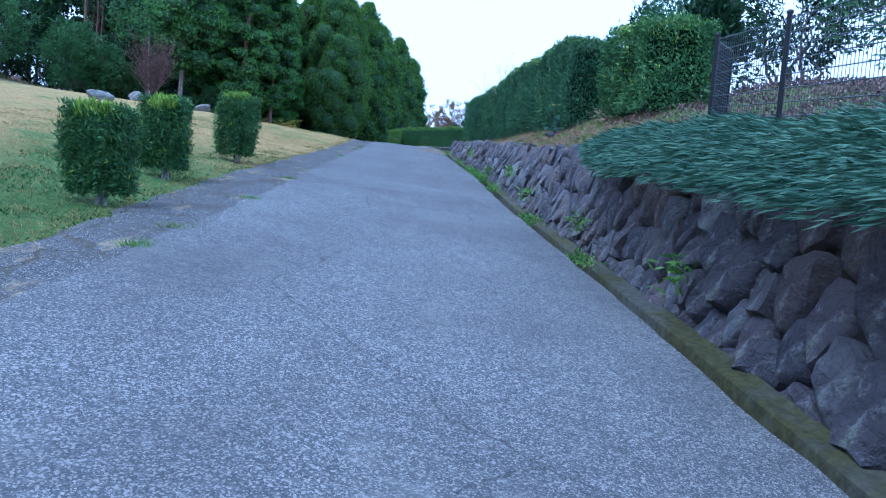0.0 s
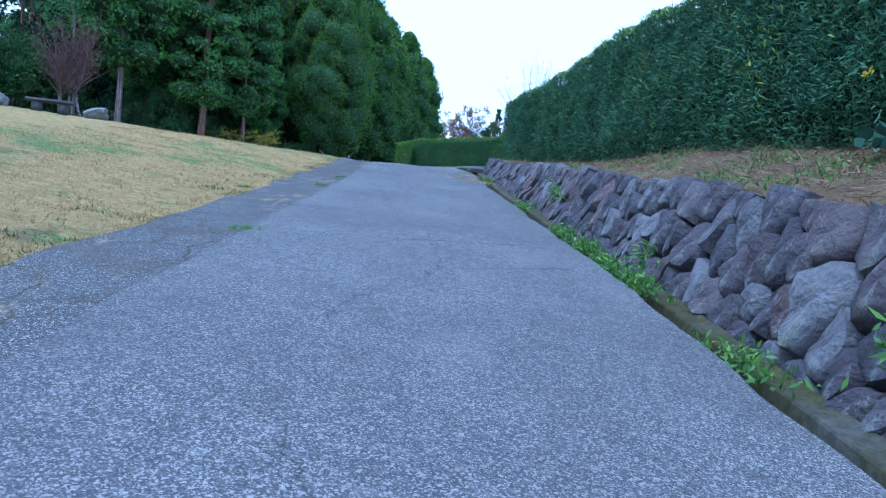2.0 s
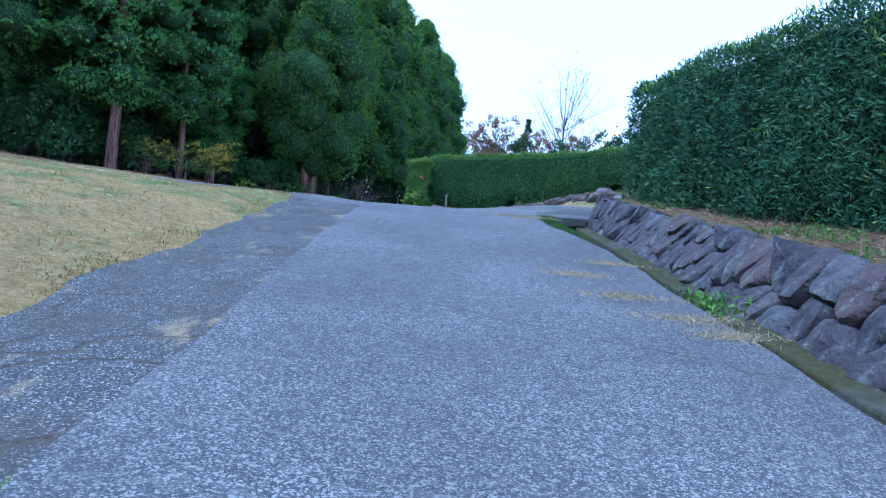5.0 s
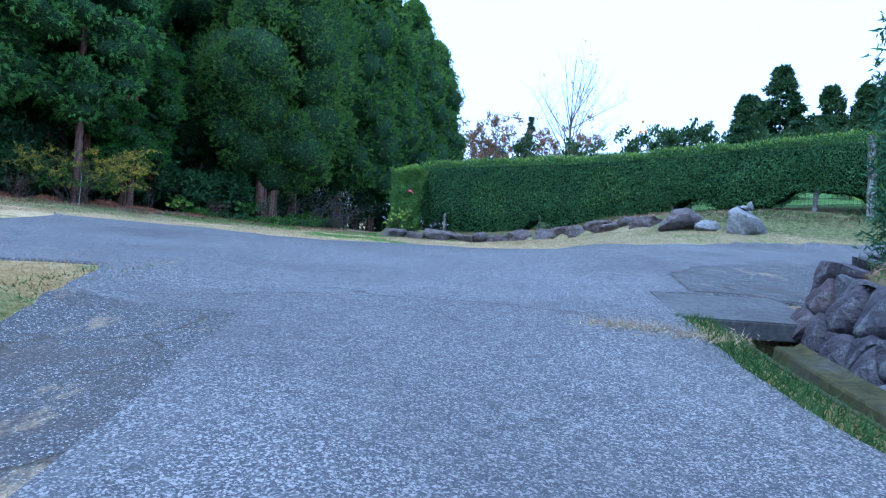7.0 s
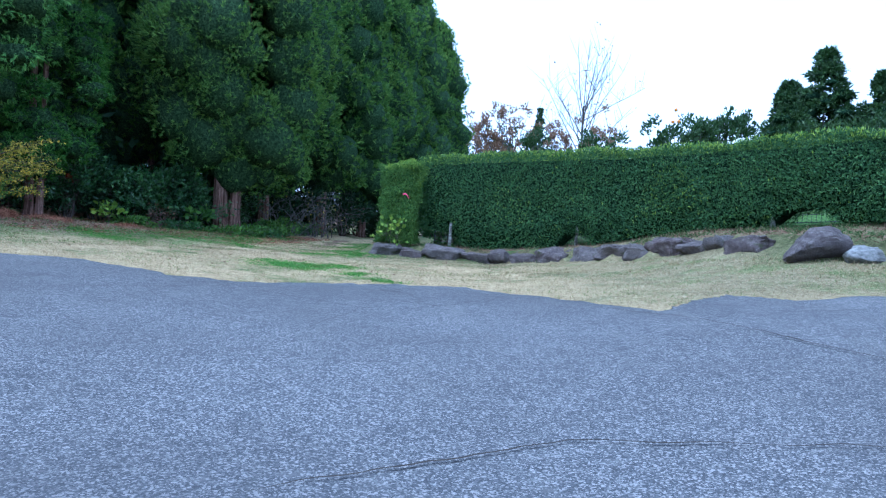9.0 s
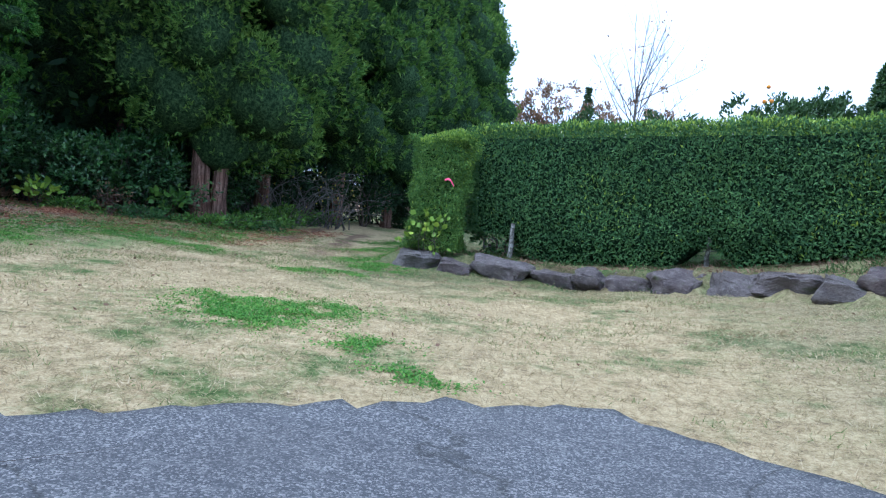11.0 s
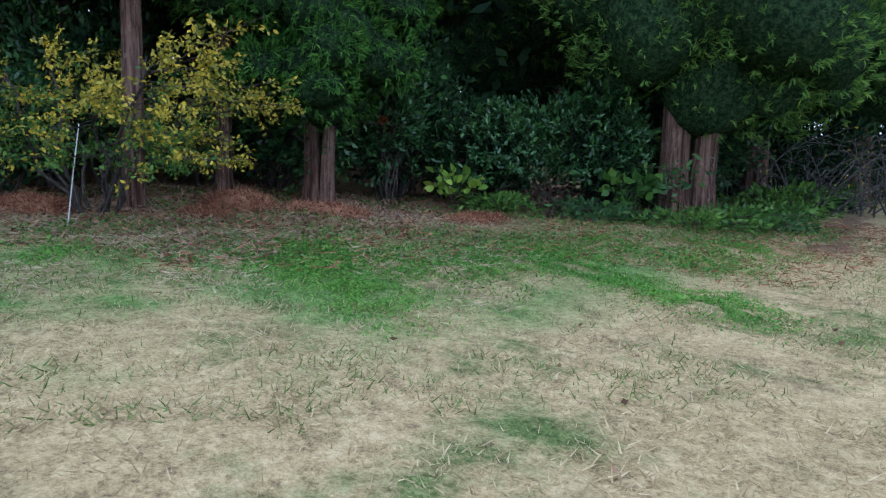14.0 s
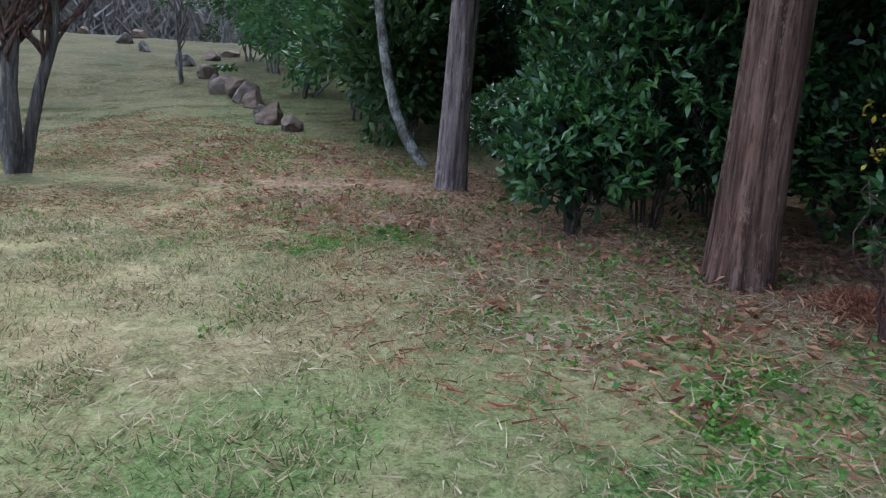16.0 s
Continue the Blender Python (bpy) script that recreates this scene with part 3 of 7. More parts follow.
def leaves(name, at, way, length, width, curl=0.15, rng=None, face=None, full=False):
    """Many small leaves in one mesh: at (n, 3), way (n, 3) the direction of each, length and width arrays or numbers."""
    rng = rng or RNG
    at, way = np.asarray(at, float), unit(way)
    n = len(at)
    length = np.broadcast_to(np.asarray(length, float), n)[:, None]
    width = np.broadcast_to(np.asarray(width, float), n)[:, None]
    side = unit(np.cross(way, rng.normal(size=(n, 3)) if face is None else unit(face) + rng.normal(0, 0.4, (n, 3))))
    up = np.cross(side, way)
    mid = at + way * length * 0.5 + up * length * curl * 0.5
    tip = at + way * length - up * length * curl * 0.3
    if full:
        low, high = at * 0.45 + mid * 0.55, mid * 0.6 + tip * 0.4
        v = np.stack([at, low - side * width * 0.38, mid - side * width * 0.5, high - side * width * 0.40, tip, high + side * width * 0.40, mid + side * width * 0.5, low + side * width * 0.38], 1)
        k = np.arange(n)[:, None] * 8
        f = np.concatenate([k + [0, 1, 2, 7], k + [7, 2, 3, 6], k + [6, 3, 4, 5]])
        return raw_mesh(name, v.reshape(-1, 3), f)
    v = np.stack([at, mid - side * width * 0.5, tip, mid + side * width * 0.5], 1)
    return raw_mesh(name, v.reshape(-1, 3), np.arange(4 * n).reshape(-1, 4))


def blades(name, at, way, length, width):
    """Single-triangle blades of grass and needles."""
    at, way = np.asarray(at, float), unit(way)
    n = len(at)
    side = unit(np.cross(way, RNG.normal(size=(n, 3))))
    length = np.broadcast_to(np.asarray(length, float), n)[:, None]
    width = np.broadcast_to(np.asarray(width, float), n)[:, None]
    v = np.stack([at - side * width / 2, at + side * width / 2, at + way * length], 1)
    return raw_mesh(name, v.reshape(-1, 3), np.arange(3 * n).reshape(-1, 3))


def ball_dirs(n, rng=None):
    return unit((rng or RNG).normal(size=(n, 3)))


def tube(points, radii, sides=8, flare=0.0, rough=0.0):
    """A tapered, slightly uneven limb through the points."""
    pts, radii = np.asarray(points, float), np.asarray(radii, float)
    n = len(pts)
    tang = unit(np.gradient(pts, axis=0))
    ref = np.array([0.0, 1.0, 0.0]) if abs(tang[0][2]) > 0.7 else np.array([0.0, 0.0, 1.0])
    a = unit(np.cross(tang, ref))
    b = np.cross(tang, a)
    ang = np.linspace(0, 2 * np.pi, sides, endpoint=False)
    ridge = RNG.random((1, sides)) - 0.5
    ring = radii[:, None] * (1 + rough * (0.9 * ridge + 0.5 * (RNG.random((n, sides)) - 0.5)))
    v = pts[:, None] + ring[..., None] * (np.cos(ang)[None, :, None] * a[:, None] + np.sin(ang)[None, :, None] * b[:, None])
    f = []
    for i in range(n - 1):
        for j in range(sides):
            k = (j + 1) % sides
            f.append((i * sides + j, i * sides + k, (i + 1) * sides + k, (i + 1) * sides + j))
    return v.reshape(-1, 3), np.array(f)


def join(pieces):
    """Several (verts, quads) in one pair."""
    vs, fs, k = [], [], 0
    for v, f in pieces:
        vs.append(v)
        fs.append(np.asarray(f) + k)
        k += len(v)
    return np.concatenate(vs), np.concatenate(fs)


def limb_mesh(name, pieces):
    return raw_mesh(name, *join(pieces))


def rock_mesh(name, seed, detail=3, cuts=7, rough=0.07, boxy=1.0):
    """A boulder about one metre across: a ball with flat faces broken off it."""
    rng = np.random.default_rng(seed)
    bm = bmesh.new()
    bmesh.ops.create_icosphere(bm, subdivisions=detail, radius=0.62)
    planes = [(unit(rng.normal(size=3)), rng.uniform(0.27, 0.48)) for _ in range(cuts)]
    off = Vector(rng.uniform(0, 50, 3))
    for v in bm.verts:
        c = np.array(v.co)
        c = np.sign(c) * 0.55 * np.abs(c / 0.62) ** boxy if boxy != 1.0 else c
        for nrm, d in planes:
            s = c @ nrm - d
            if s > 0:
                c = c - nrm * s * 0.92
        v.co = Vector(c) * (1 + rough * noise.fractal(Vector(c) * 2.5 + off, 0.9, 2.0, 4))
    me = bpy.data.meshes.new(name)
    bm.to_mesh(me)
    bm.free()
    return me


def box_bm(sx, sy, sz, bevel=0.02, cuts=0):
    bm = bmesh.new()
    bmesh.ops.create_cube(bm, size=1)
    bmesh.ops.scale(bm, vec=(sx, sy, sz), verts=bm.verts)
    if bevel:
        bmesh.ops.bevel(bm, geom=bm.edges[:], offset=bevel, segments=2, affect="EDGES")
    return bm


def lump(p, scale, seed=0.0):
    """Smooth noise of about -1 to 1 at places p (n, 3)."""
    return np.array([noise.noise(Vector((x * scale + seed, y * scale - seed, z * scale + 2 * seed))) for x, y, z in np.asarray(p, float)])


def grid_faces(rows, cols):
    i = np.arange((rows - 1) * (cols - 1))
    a = i // (cols - 1) * cols + i % (cols - 1)
    return np.stack([a, a + 1, a + cols + 1, a + cols], 1)


# ---- ground and road ----
def seam_x(y):
    """Where the newer lane meets the old shoulder."""
    return np.interp(y, [-20, 5, 9.5, 20, 25, 31, 36.4], [-1.9, -2.2, -2.35, -2.85, -3.1, -3.5, -3.8])


def ragged(y, seed, amount=0.16):
    return amount * np.array([noise.noise(Vector((seed, v * 0.8, 0))) + 0.35 * noise.noise(Vector((seed, v * 2.3, 4))) for v in np.asarray(y, float)])


def lot_far(x):
    return np.interp(x, [-11, -9.4, -8.66, -7.4, -6.1, -5.2, -3.6, -2.6, -1.9, -1.4, -0.9, -0.05, 0.6, 1.6, 2.9, 4.5, 14], [44.2, 44.7, 45.4, 45.7, 44.9, 44.7, 45.5, 45.7, 45.0, 44.2, 43.2, 44.0, 43.6, 44.0, 44.55, 44.8, 44.9])


def rough_z(x, y):
    """Small unevenness of the ground, none where the asphalt lies."""
    x, y = np.asarray(x, float), np.asarray(y, float)
    off = ((x < edge_l(y) - 0.3) & (y < 36)) | (y > 47.5) | ((x - edge_r(y) > 1.0) & (y < 37.5)) | (x < -11)
    p = np.stack([x.ravel(), y.ravel(), 0 * x.ravel()], 1)
    return np.where(off, (0.05 * lump(p, 0.9) + 0.025 * lump(p, 2.7)).reshape(x.shape), 0)


def build_ground():
    u = np.r_[-900, -400, -200, -120, -80, -60, np.arange(-48, -16, 1.6), np.arange(-16, -6, 0.4), np.arange(-6, -0.9, 0.16), -0.8, -0.6, -0.4, -0.25, -0.1, -0.04, 0, 0.2, 0.4, 0.6, 0.74, 0.82, 0.9, 0.98, 1.1, 1.5, 2.0, 2.6, 3.4, 4.4, 6, 9, 14, 25, 45, 80, 150, 400, 900]
    y = np.r_[-120, -60, -30, -20, np.arange(-14, 30, 0.5), np.arange(30, 37, 0.25), 37.2, 37.4, 37.7, 37.9, 38.1, 38.3, 38.5, 39, 39.5, 40.0, np.arange(40.4, 62, 0.45), 64, 68, 74, 82, 95, 120, 170, 260, 500, 1200]
    Y, U = np.meshgrid(y, u, indexing="ij")
    X = U + edge_r(Y)
    Z = ground_z(X, Y)
    p = np.stack([X.ravel(), Y.ravel(), (Z + rough_z(X, Y)).ravel()], 1)
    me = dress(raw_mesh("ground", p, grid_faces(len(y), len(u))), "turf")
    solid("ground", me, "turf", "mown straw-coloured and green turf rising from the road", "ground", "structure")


def build_road():
    y = np.arange(-14, 36.41, 0.14)
    y = np.r_[y, 36.42]
    for name, a, b, cols, mat, label in (
        ("road", seam_x(y) + ragged(y, 3.0, 0.05), road_edge(y) + ragged(y * 1.4, 15.0, 0.05) - 0.03, 26, "asphalt", "weathered grey asphalt lane with hair cracks"),
        ("road_shoulder", edge_l(y) + ragged(y, 9.0, 0.13) + ragged(y * 3.0, 5.0, 0.07), seam_x(y) + 0.14, 12, "old_asphalt", "crumbling older asphalt strip beside the lawn"),
    ):
        w = np.linspace(0, 1, cols)
        X = a[:, None] * (1 - w) + b[:, None] * w
        Y = np.repeat(y[:, None], cols, 1)
        Z = ground_z(np.minimum(X, road_edge(Y) - 0.11), Y) + (0.024 if name == "road" else 0.021)
        if name == "road":
            Z = Z - 0.06 * np.clip(X - road_edge(Y) + 0.11, 0, 1) + 0.006
        p = np.stack([X, Y, Z], -1).reshape(-1, 3)
        p[:, 2] += 0.012 * lump(p, 1.3) * (1 if name == "road_shoulder" else 0.5)
        me = dress(raw_mesh(name, p, grid_faces(len(y), cols)), mat)
        solid(name, me, mat, label, "road", "structure")
    # the crest, where the lane widens into a crossing
    x = np.r_[np.arange(-10.2, -5.3, 0.16), np.arange(-5.3, -0.8, 0.1), np.arange(-0.8, 0.4, 0.03), np.arange(0.45, 14.3, 0.2)]
    near = np.interp(x, [-10.2, -9.6, -9.2, -8.9, -8.5, -7.1, -6.5, -5.8, -5.35, -5.15, -5.05, -0.78, -0.74, 0.26, 0.34, 0.7, 1.6, 14.3], [45.0, 44.0, 41.0, 39.6, 38.6, 37.5, 37.3, 37.5, 37.6, 37.0, 36.3, 36.3, 38.15, 38.15, 38.0, 38.1, 38.8, 38.9])
    near = np.where(x < -5.3, near + 0.8 * ragged(x * 1.5, 21.0), near)
    far = np.maximum(lot_far(x) + 1.2 * ragged(x * 1.3, 31.0) + 0.05 * RNG.normal(size=len(x)), near + 0.05)
    w = np.linspace(0, 1, 70)[:, None]
    Y = near * (1 - w) + far * w
    X = np.repeat(x[None], 70, 0)
    p = np.stack([X, Y, ground_z(np.where(Y < 37.6, np.minimum(X, edge_r(Y) - 0.11), X), Y) + 0.022], -1).reshape(-1, 3)
    drop = np.array([0, 0, 0.16])
    p = np.concatenate([p[:len(x)] - drop, p, p[-len(x):] - drop])
    me = dress(raw_mesh("road_crossing", p, grid_faces(72, len(x))), "asphalt")
    solid("road_crossing", me, "asphalt", "grey asphalt crossing at the crest with cracks", "road", "structure")


def crack_mesh(points, width, seed):
    """A ragged dark gap that wanders across the asphalt."""
    pts = np.asarray(points, float)
    cum = np.r_[0, np.cumsum(np.linalg.norm(np.diff(pts, axis=0), axis=1))]
    t = np.linspace(0, cum[-1], max(8, int(cum[-1] / 0.07)))
    x, y = np.interp(t, cum, pts[:, 0]), np.interp(t, cum, pts[:, 1])
    nr = unit(np.stack([-np.gradient(y), np.gradient(x)], 1))
    wob = np.array([0.07 * noise.noise(Vector((v * 1.7, seed, 0))) + 0.03 * noise.noise(Vector((v * 6.0, seed, 3))) for v in t])
    half = width * np.array([0.5 + 0.45 * noise.noise(Vector((v * 4.0, seed, 7))) for v in t]) * np.sin(np.linspace(0.02, np.pi - 0.02, len(t))) ** 0.3
    rows = []
    for k in (-1, 1):
        q = np.stack([x, y], 1) + nr * (wob + k * half)[:, None]
        rows.append(np.c_[q, ground_z(q[:, 0], q[:, 1]) + 0.036])
    return raw_mesh("crack", np.stack(rows, 1).reshape(-1, 3), grid_faces(len(t), 2))


def build_cracks():
    road, crossing = bpy.data.objects["road"], bpy.data.objects["road_crossing"]
    for k, (owner, wide, points) in enumerate((
        (road, 0.017, ((-2.1, 10.0), (-0.94, 10.12), (0.26, 10.65), (1.2, 10.82))),
        (road, 0.012, ((-1.9, 11.6), (-0.75, 11.95), (0.0, 12.7), (0.95, 13.35))),
        (road, 0.014, ((-2.6, 18.5), (-1.75, 18.77), (-0.21, 19.62), (0.6, 19.93))),
        (road, 0.010, ((-2.5, 24.3), (-1.4, 24.6), (-0.6, 24.4))),
        (road, 0.009, ((-1.4, 8.2), (-1.0, 9.4), (-1.2, 10.6))),
        (crossing, 0.011, ((-4.95, 36.45), (-3.7, 37.1), (-2.4, 37.4), (-1.3, 37.1), (-0.8, 36.9))),
        (crossing, 0.014, ((-1.5, 43.9), (-0.75, 42.6), (-0.3, 41.3), (-0.02, 40.25))),
        (crossing, 0.009, ((-0.36, 38.2), (-0.26, 39.2), (0.29, 39.9), (1.22, 40.65), (2.4, 41.3))),
        (crossing, 0.011, ((-6.4, 43.2), (-5.2, 44.0), (-4.6, 44.5))),
        (crossing, 0.011, ((-3.4, 39.2), (-2.2, 39.9), (-0.9, 39.7))),
    )):
        part("crack", crack_mesh(points, wide, 3.1 + 5.7 * k), "dark_earth", owner, "dark open crack")
    # older, darker asphalt in front of the wall's end
    x = np.r_[np.arange(-0.34, 1.2, 0.06), np.arange(1.2, 14.2, 0.3)]
    near = np.interp(x, [-0.34, 0.28, 0.36, 0.7, 1.6, 14], [38.2, 38.2, 38.05, 38.15, 38.85, 38.95])
    far = np.interp(x, [-0.34, -0.26, 0.29, 1.22, 2.4, 5, 14], [38.3, 39.2, 39.9, 40.65, 41.3, 41.9, 42.2]) + 0.3 * ragged(x * 2.0, 44.0)
    w = np.linspace(0, 1, 24)[:, None]
    Y = near * (1 - w) + np.maximum(far, near + 0.03) * w
    X = np.repeat(x[None], 24, 0)
    p = np.stack([X, Y, ground_z(X, Y) + 0.027], -1).reshape(-1, 3)
    solid("road_apron", raw_mesh("road_apron", p, grid_faces(24, len(x))), "old_asphalt", "darker older asphalt patch before the wall's end", "road", "structure")


def build_channel():
    """An open concrete channel between the road and the stone wall."""
    y = np.arange(-13, 37.31, 0.4)
    prof = [(-0.05, -0.012), (0.0, -0.014), (0.02, -0.30), (0.31, -0.32), (0.335, -0.13), (0.345, -0.115), (0.47, -0.11), (0.52, -0.08), (0.58, -0.4)]
    rim = rim_z(y) - 0.011
    v = np.array([[(edge_r(b) + a, b, z + h + 0.006 * noise.noise(Vector((a * 9, b * 1.3, h * 5)))) for a, h in prof] for b, z in zip(y, rim)])
    me = dress(raw_mesh("drain_channel", v.reshape(-1, 3), grid_faces(len(y), len(prof))), "mossy_concrete", False)
    ob = solid("drain_channel", me, "mossy_concrete", "open concrete drain with mossy side beside the wall", "drain", "structure")
    # the cover over its upper end
    bm = box_bm(1.1, 1.1, 0.14, 0.012)
    cov = part("cover_slab", bm, "concrete", ob, "worn concrete cover slab", False)
    yy = 37.66
    cov.matrix_world = Matrix.Translation((-0.22, yy, float(rim_z(yy)) - 0.055)) @ pose(0, 0, 0, math.degrees(math.atan2(float(rim_z(38.1) - rim_z(37.2)), 0.9)), 0, -4)


def clip_cell(poly, mid, other):
    """The part of a convex polygon nearer to mid than to other."""
    n = other - mid
    c = n @ (mid + other) / 2
    d = poly @ n - c
    out = []
    for i in range(len(poly)):
        j = (i + 1) % len(poly)
        if d[i] <= 0:
            out.append(poly[i])
        if (d[i] < 0) != (d[j] < 0):
            out.append(poly[i] + (poly[j] - poly[i]) * d[i] / (d[i] - d[j]))
    return np.array(out) if len(out) > 2 else poly


def wall_face(s):
    """The foot of the wall's face at s, and how far it has turned away from the road there."""
    start = 37.15
    if s <= start:
        return float(edge_r(s)) + 0.56, s, 0.0
    r, most = 0.35, math.radians(48)
    a = min((s - start) / r, most)
    more = max(0.0, s - start - r * most)
    return float(edge_r(start)) + 0.56 + r * (1 - math.cos(a)) + more * math.sin(a), start + r * math.sin(a) + more * math.cos(a), a


def build_wall():
    """The retaining wall: an earth core and boulders fitted against each other, leaning back."""
    y = np.arange(-13, 37.1, 0.4)
    base = rim_z(y) - 0.25
    top = wall_top(y) - 0.06
    er = edge_r(y)
    v = np.array([[(e + 0.6, b, lo), (e + 0.95, b, hi), (e + 1.6, b, hi - 0.02), (e + 1.6, b, lo), (e + 0.6, b, lo)] for b, lo, hi, e in zip(y, base, top, er)])
    f = np.concatenate([grid_faces(len(y), 5), [[(len(y) - 1) * 5 + k for k in (0, 1, 2, 3)]]])
    me = dress(raw_mesh("retaining_wall", v.reshape(-1, 3), f), "dark_earth", False)
    wall = solid("retaining_wall", me, "dark_earth", "dry-laid boulder retaining wall above the drain", "wall", "structure")
    rng = np.random.default_rng(5)
    lean = math.radians(10)
    turn = np.array([[math.cos(lean), math.sin(lean)], [-math.sin(lean), math.cos(lean)]]) * np.array([[1.0], [0.74]])
    # seeds of the stones on the unrolled face: s along the wall, h above the drain
    seeds, tries = [], 0
    while tries < 9000:
        tries += 1
        p = np.array([rng.uniform(-3, 39.0), rng.uniform(-0.1, 1.75)])
        high = float(wall_top(min(p[0], 37.6)) - rim_z(min(p[0], 37.6))) + 0.10
        if p[1] > high - 0.02:
            continue
        room = rng.choice([0.2, 0.29, 0.42, 0.58], p=[0.32, 0.26, 0.24, 0.18]) * (0.88 if p[0] > 20 else 1.0) * (0.74 if p[0] > 31 else 1.0) * (0.8 if p[1] < 0.3 else 1.08)
        q = turn @ p
        if all((abs(q[0] - c[0]) > 0.8) or math.hypot(*(q - c)) > (room + r) / 2 for c, r, _ in seeds):
            seeds.append((q, room, p))
    pts = np.array([q for q, _, _ in seeds])
    back = np.linalg.inv(turn)
    order = sorted(range(len(seeds)), key=lambda k: seeds[k][2][0])
    for k in order:
        q, _, p = seeds[k]
        ang = np.linspace(0, 2 * np.pi, 12, endpoint=False)
        poly = q + 0.5 * np.stack([np.cos(ang), np.sin(ang)], 1)
        d = np.linalg.norm(pts - q, axis=1)
        for j in np.argsort(d)[1:14]:
            if d[j] < 0.9:
                poly = clip_cell(poly, q, pts[j])
        poly = poly @ back.T
        high = float(wall_top(min(p[0], 37.6)) - rim_z(min(p[0], 37.6))) + 0.10
        lid = high + rng.uniform(-0.03, 0.07)
        poly[:, 1] = np.clip(poly[:, 1], -0.06, lid)
        poly[:, 0] = np.minimum(poly[:, 0], 38.9)
        # walk round the outline in even steps and round off its corners
        nxt = np.roll(poly, -1, 0)
        seg = np.linalg.norm(nxt - poly, axis=1)
        cum = np.r_[0, np.cumsum(seg)]
        if cum[-1] < 0.3:
            continue
        ring = np.linspace(0, cum[-1], 15)[:-1]
        loop = np.r_[poly, poly[:1]]
        o = np.stack([np.interp(ring, cum, loop[:, 0]), np.interp(ring, cum, loop[:, 1])], 1)
        o = o * 0.72 + (np.roll(o, 1, 0) + np.roll(o, -1, 0)) * 0.14
        o = (o - o.mean(0)) * rng.uniform(0.97, 1.02) + o.mean(0)
        o = o + rng.normal(0, 0.010, o.shape)
        c = o.mean(0)
        size = math.sqrt(max(abs(np.sum(o[:, 0] * np.roll(o[:, 1], -1) - o[:, 1] * np.roll(o[:, 0], -1))) / 2, 0.01))
        puff = size * rng.uniform(0.10, 0.22)
        tip = rng.normal(0, 0.13, 2)
        verts = []
        for scale, depth in ((1.04, -0.22), (1.0, -0.01), (rng.uniform(0.86, 0.94), 0.8), (rng.uniform(0.5, 0.7), 0.98)):
            for a in o:
                w = (a - c) * scale + c
                verts.append((w, depth * puff if depth > 0 else depth))
        verts.append((c, puff))
        off = rng.uniform(0, 99)
        out = []
        for w, dep in verts:
            t = w[1] / max(high, 0.3)
            if dep > 0:
                dep += 0.13 * size * noise.noise(Vector((w[0] * 4.5 + off, w[1] * 4.5, 0))) + (w - c) @ tip
            fx, fy, a = wall_face(w[0])
            deep = (0.36 - 0.18 * float(step(34.5, 37, w[0]))) * t - 0.93 * dep
            out.append((fx + math.cos(a) * deep, fy - math.sin(a) * deep, float(rim_z(fy)) - 0.10 + w[1] + 0.34 * dep))
        n = len(o)
        faces = [(r * n + i, r * n + (i + 1) % n, (r + 1) * n + (i + 1) % n, (r + 1) * n + i) for r in range(3) for i in range(n)]
        faces += [(3 * n + i, 3 * n + (i + 1) % n, 4 * n) for i in range(n)]
        at = np.array(out[-1])
        me = bpy.data.meshes.new("stone")
        me.from_pydata([tuple(np.array(a) - at) for a in out], [], faces)
        dress(me, "wall_stone")
        me.set_sharp_from_angle(angle=1.1)
        part("stone", me, "wall_stone", wall).location = at


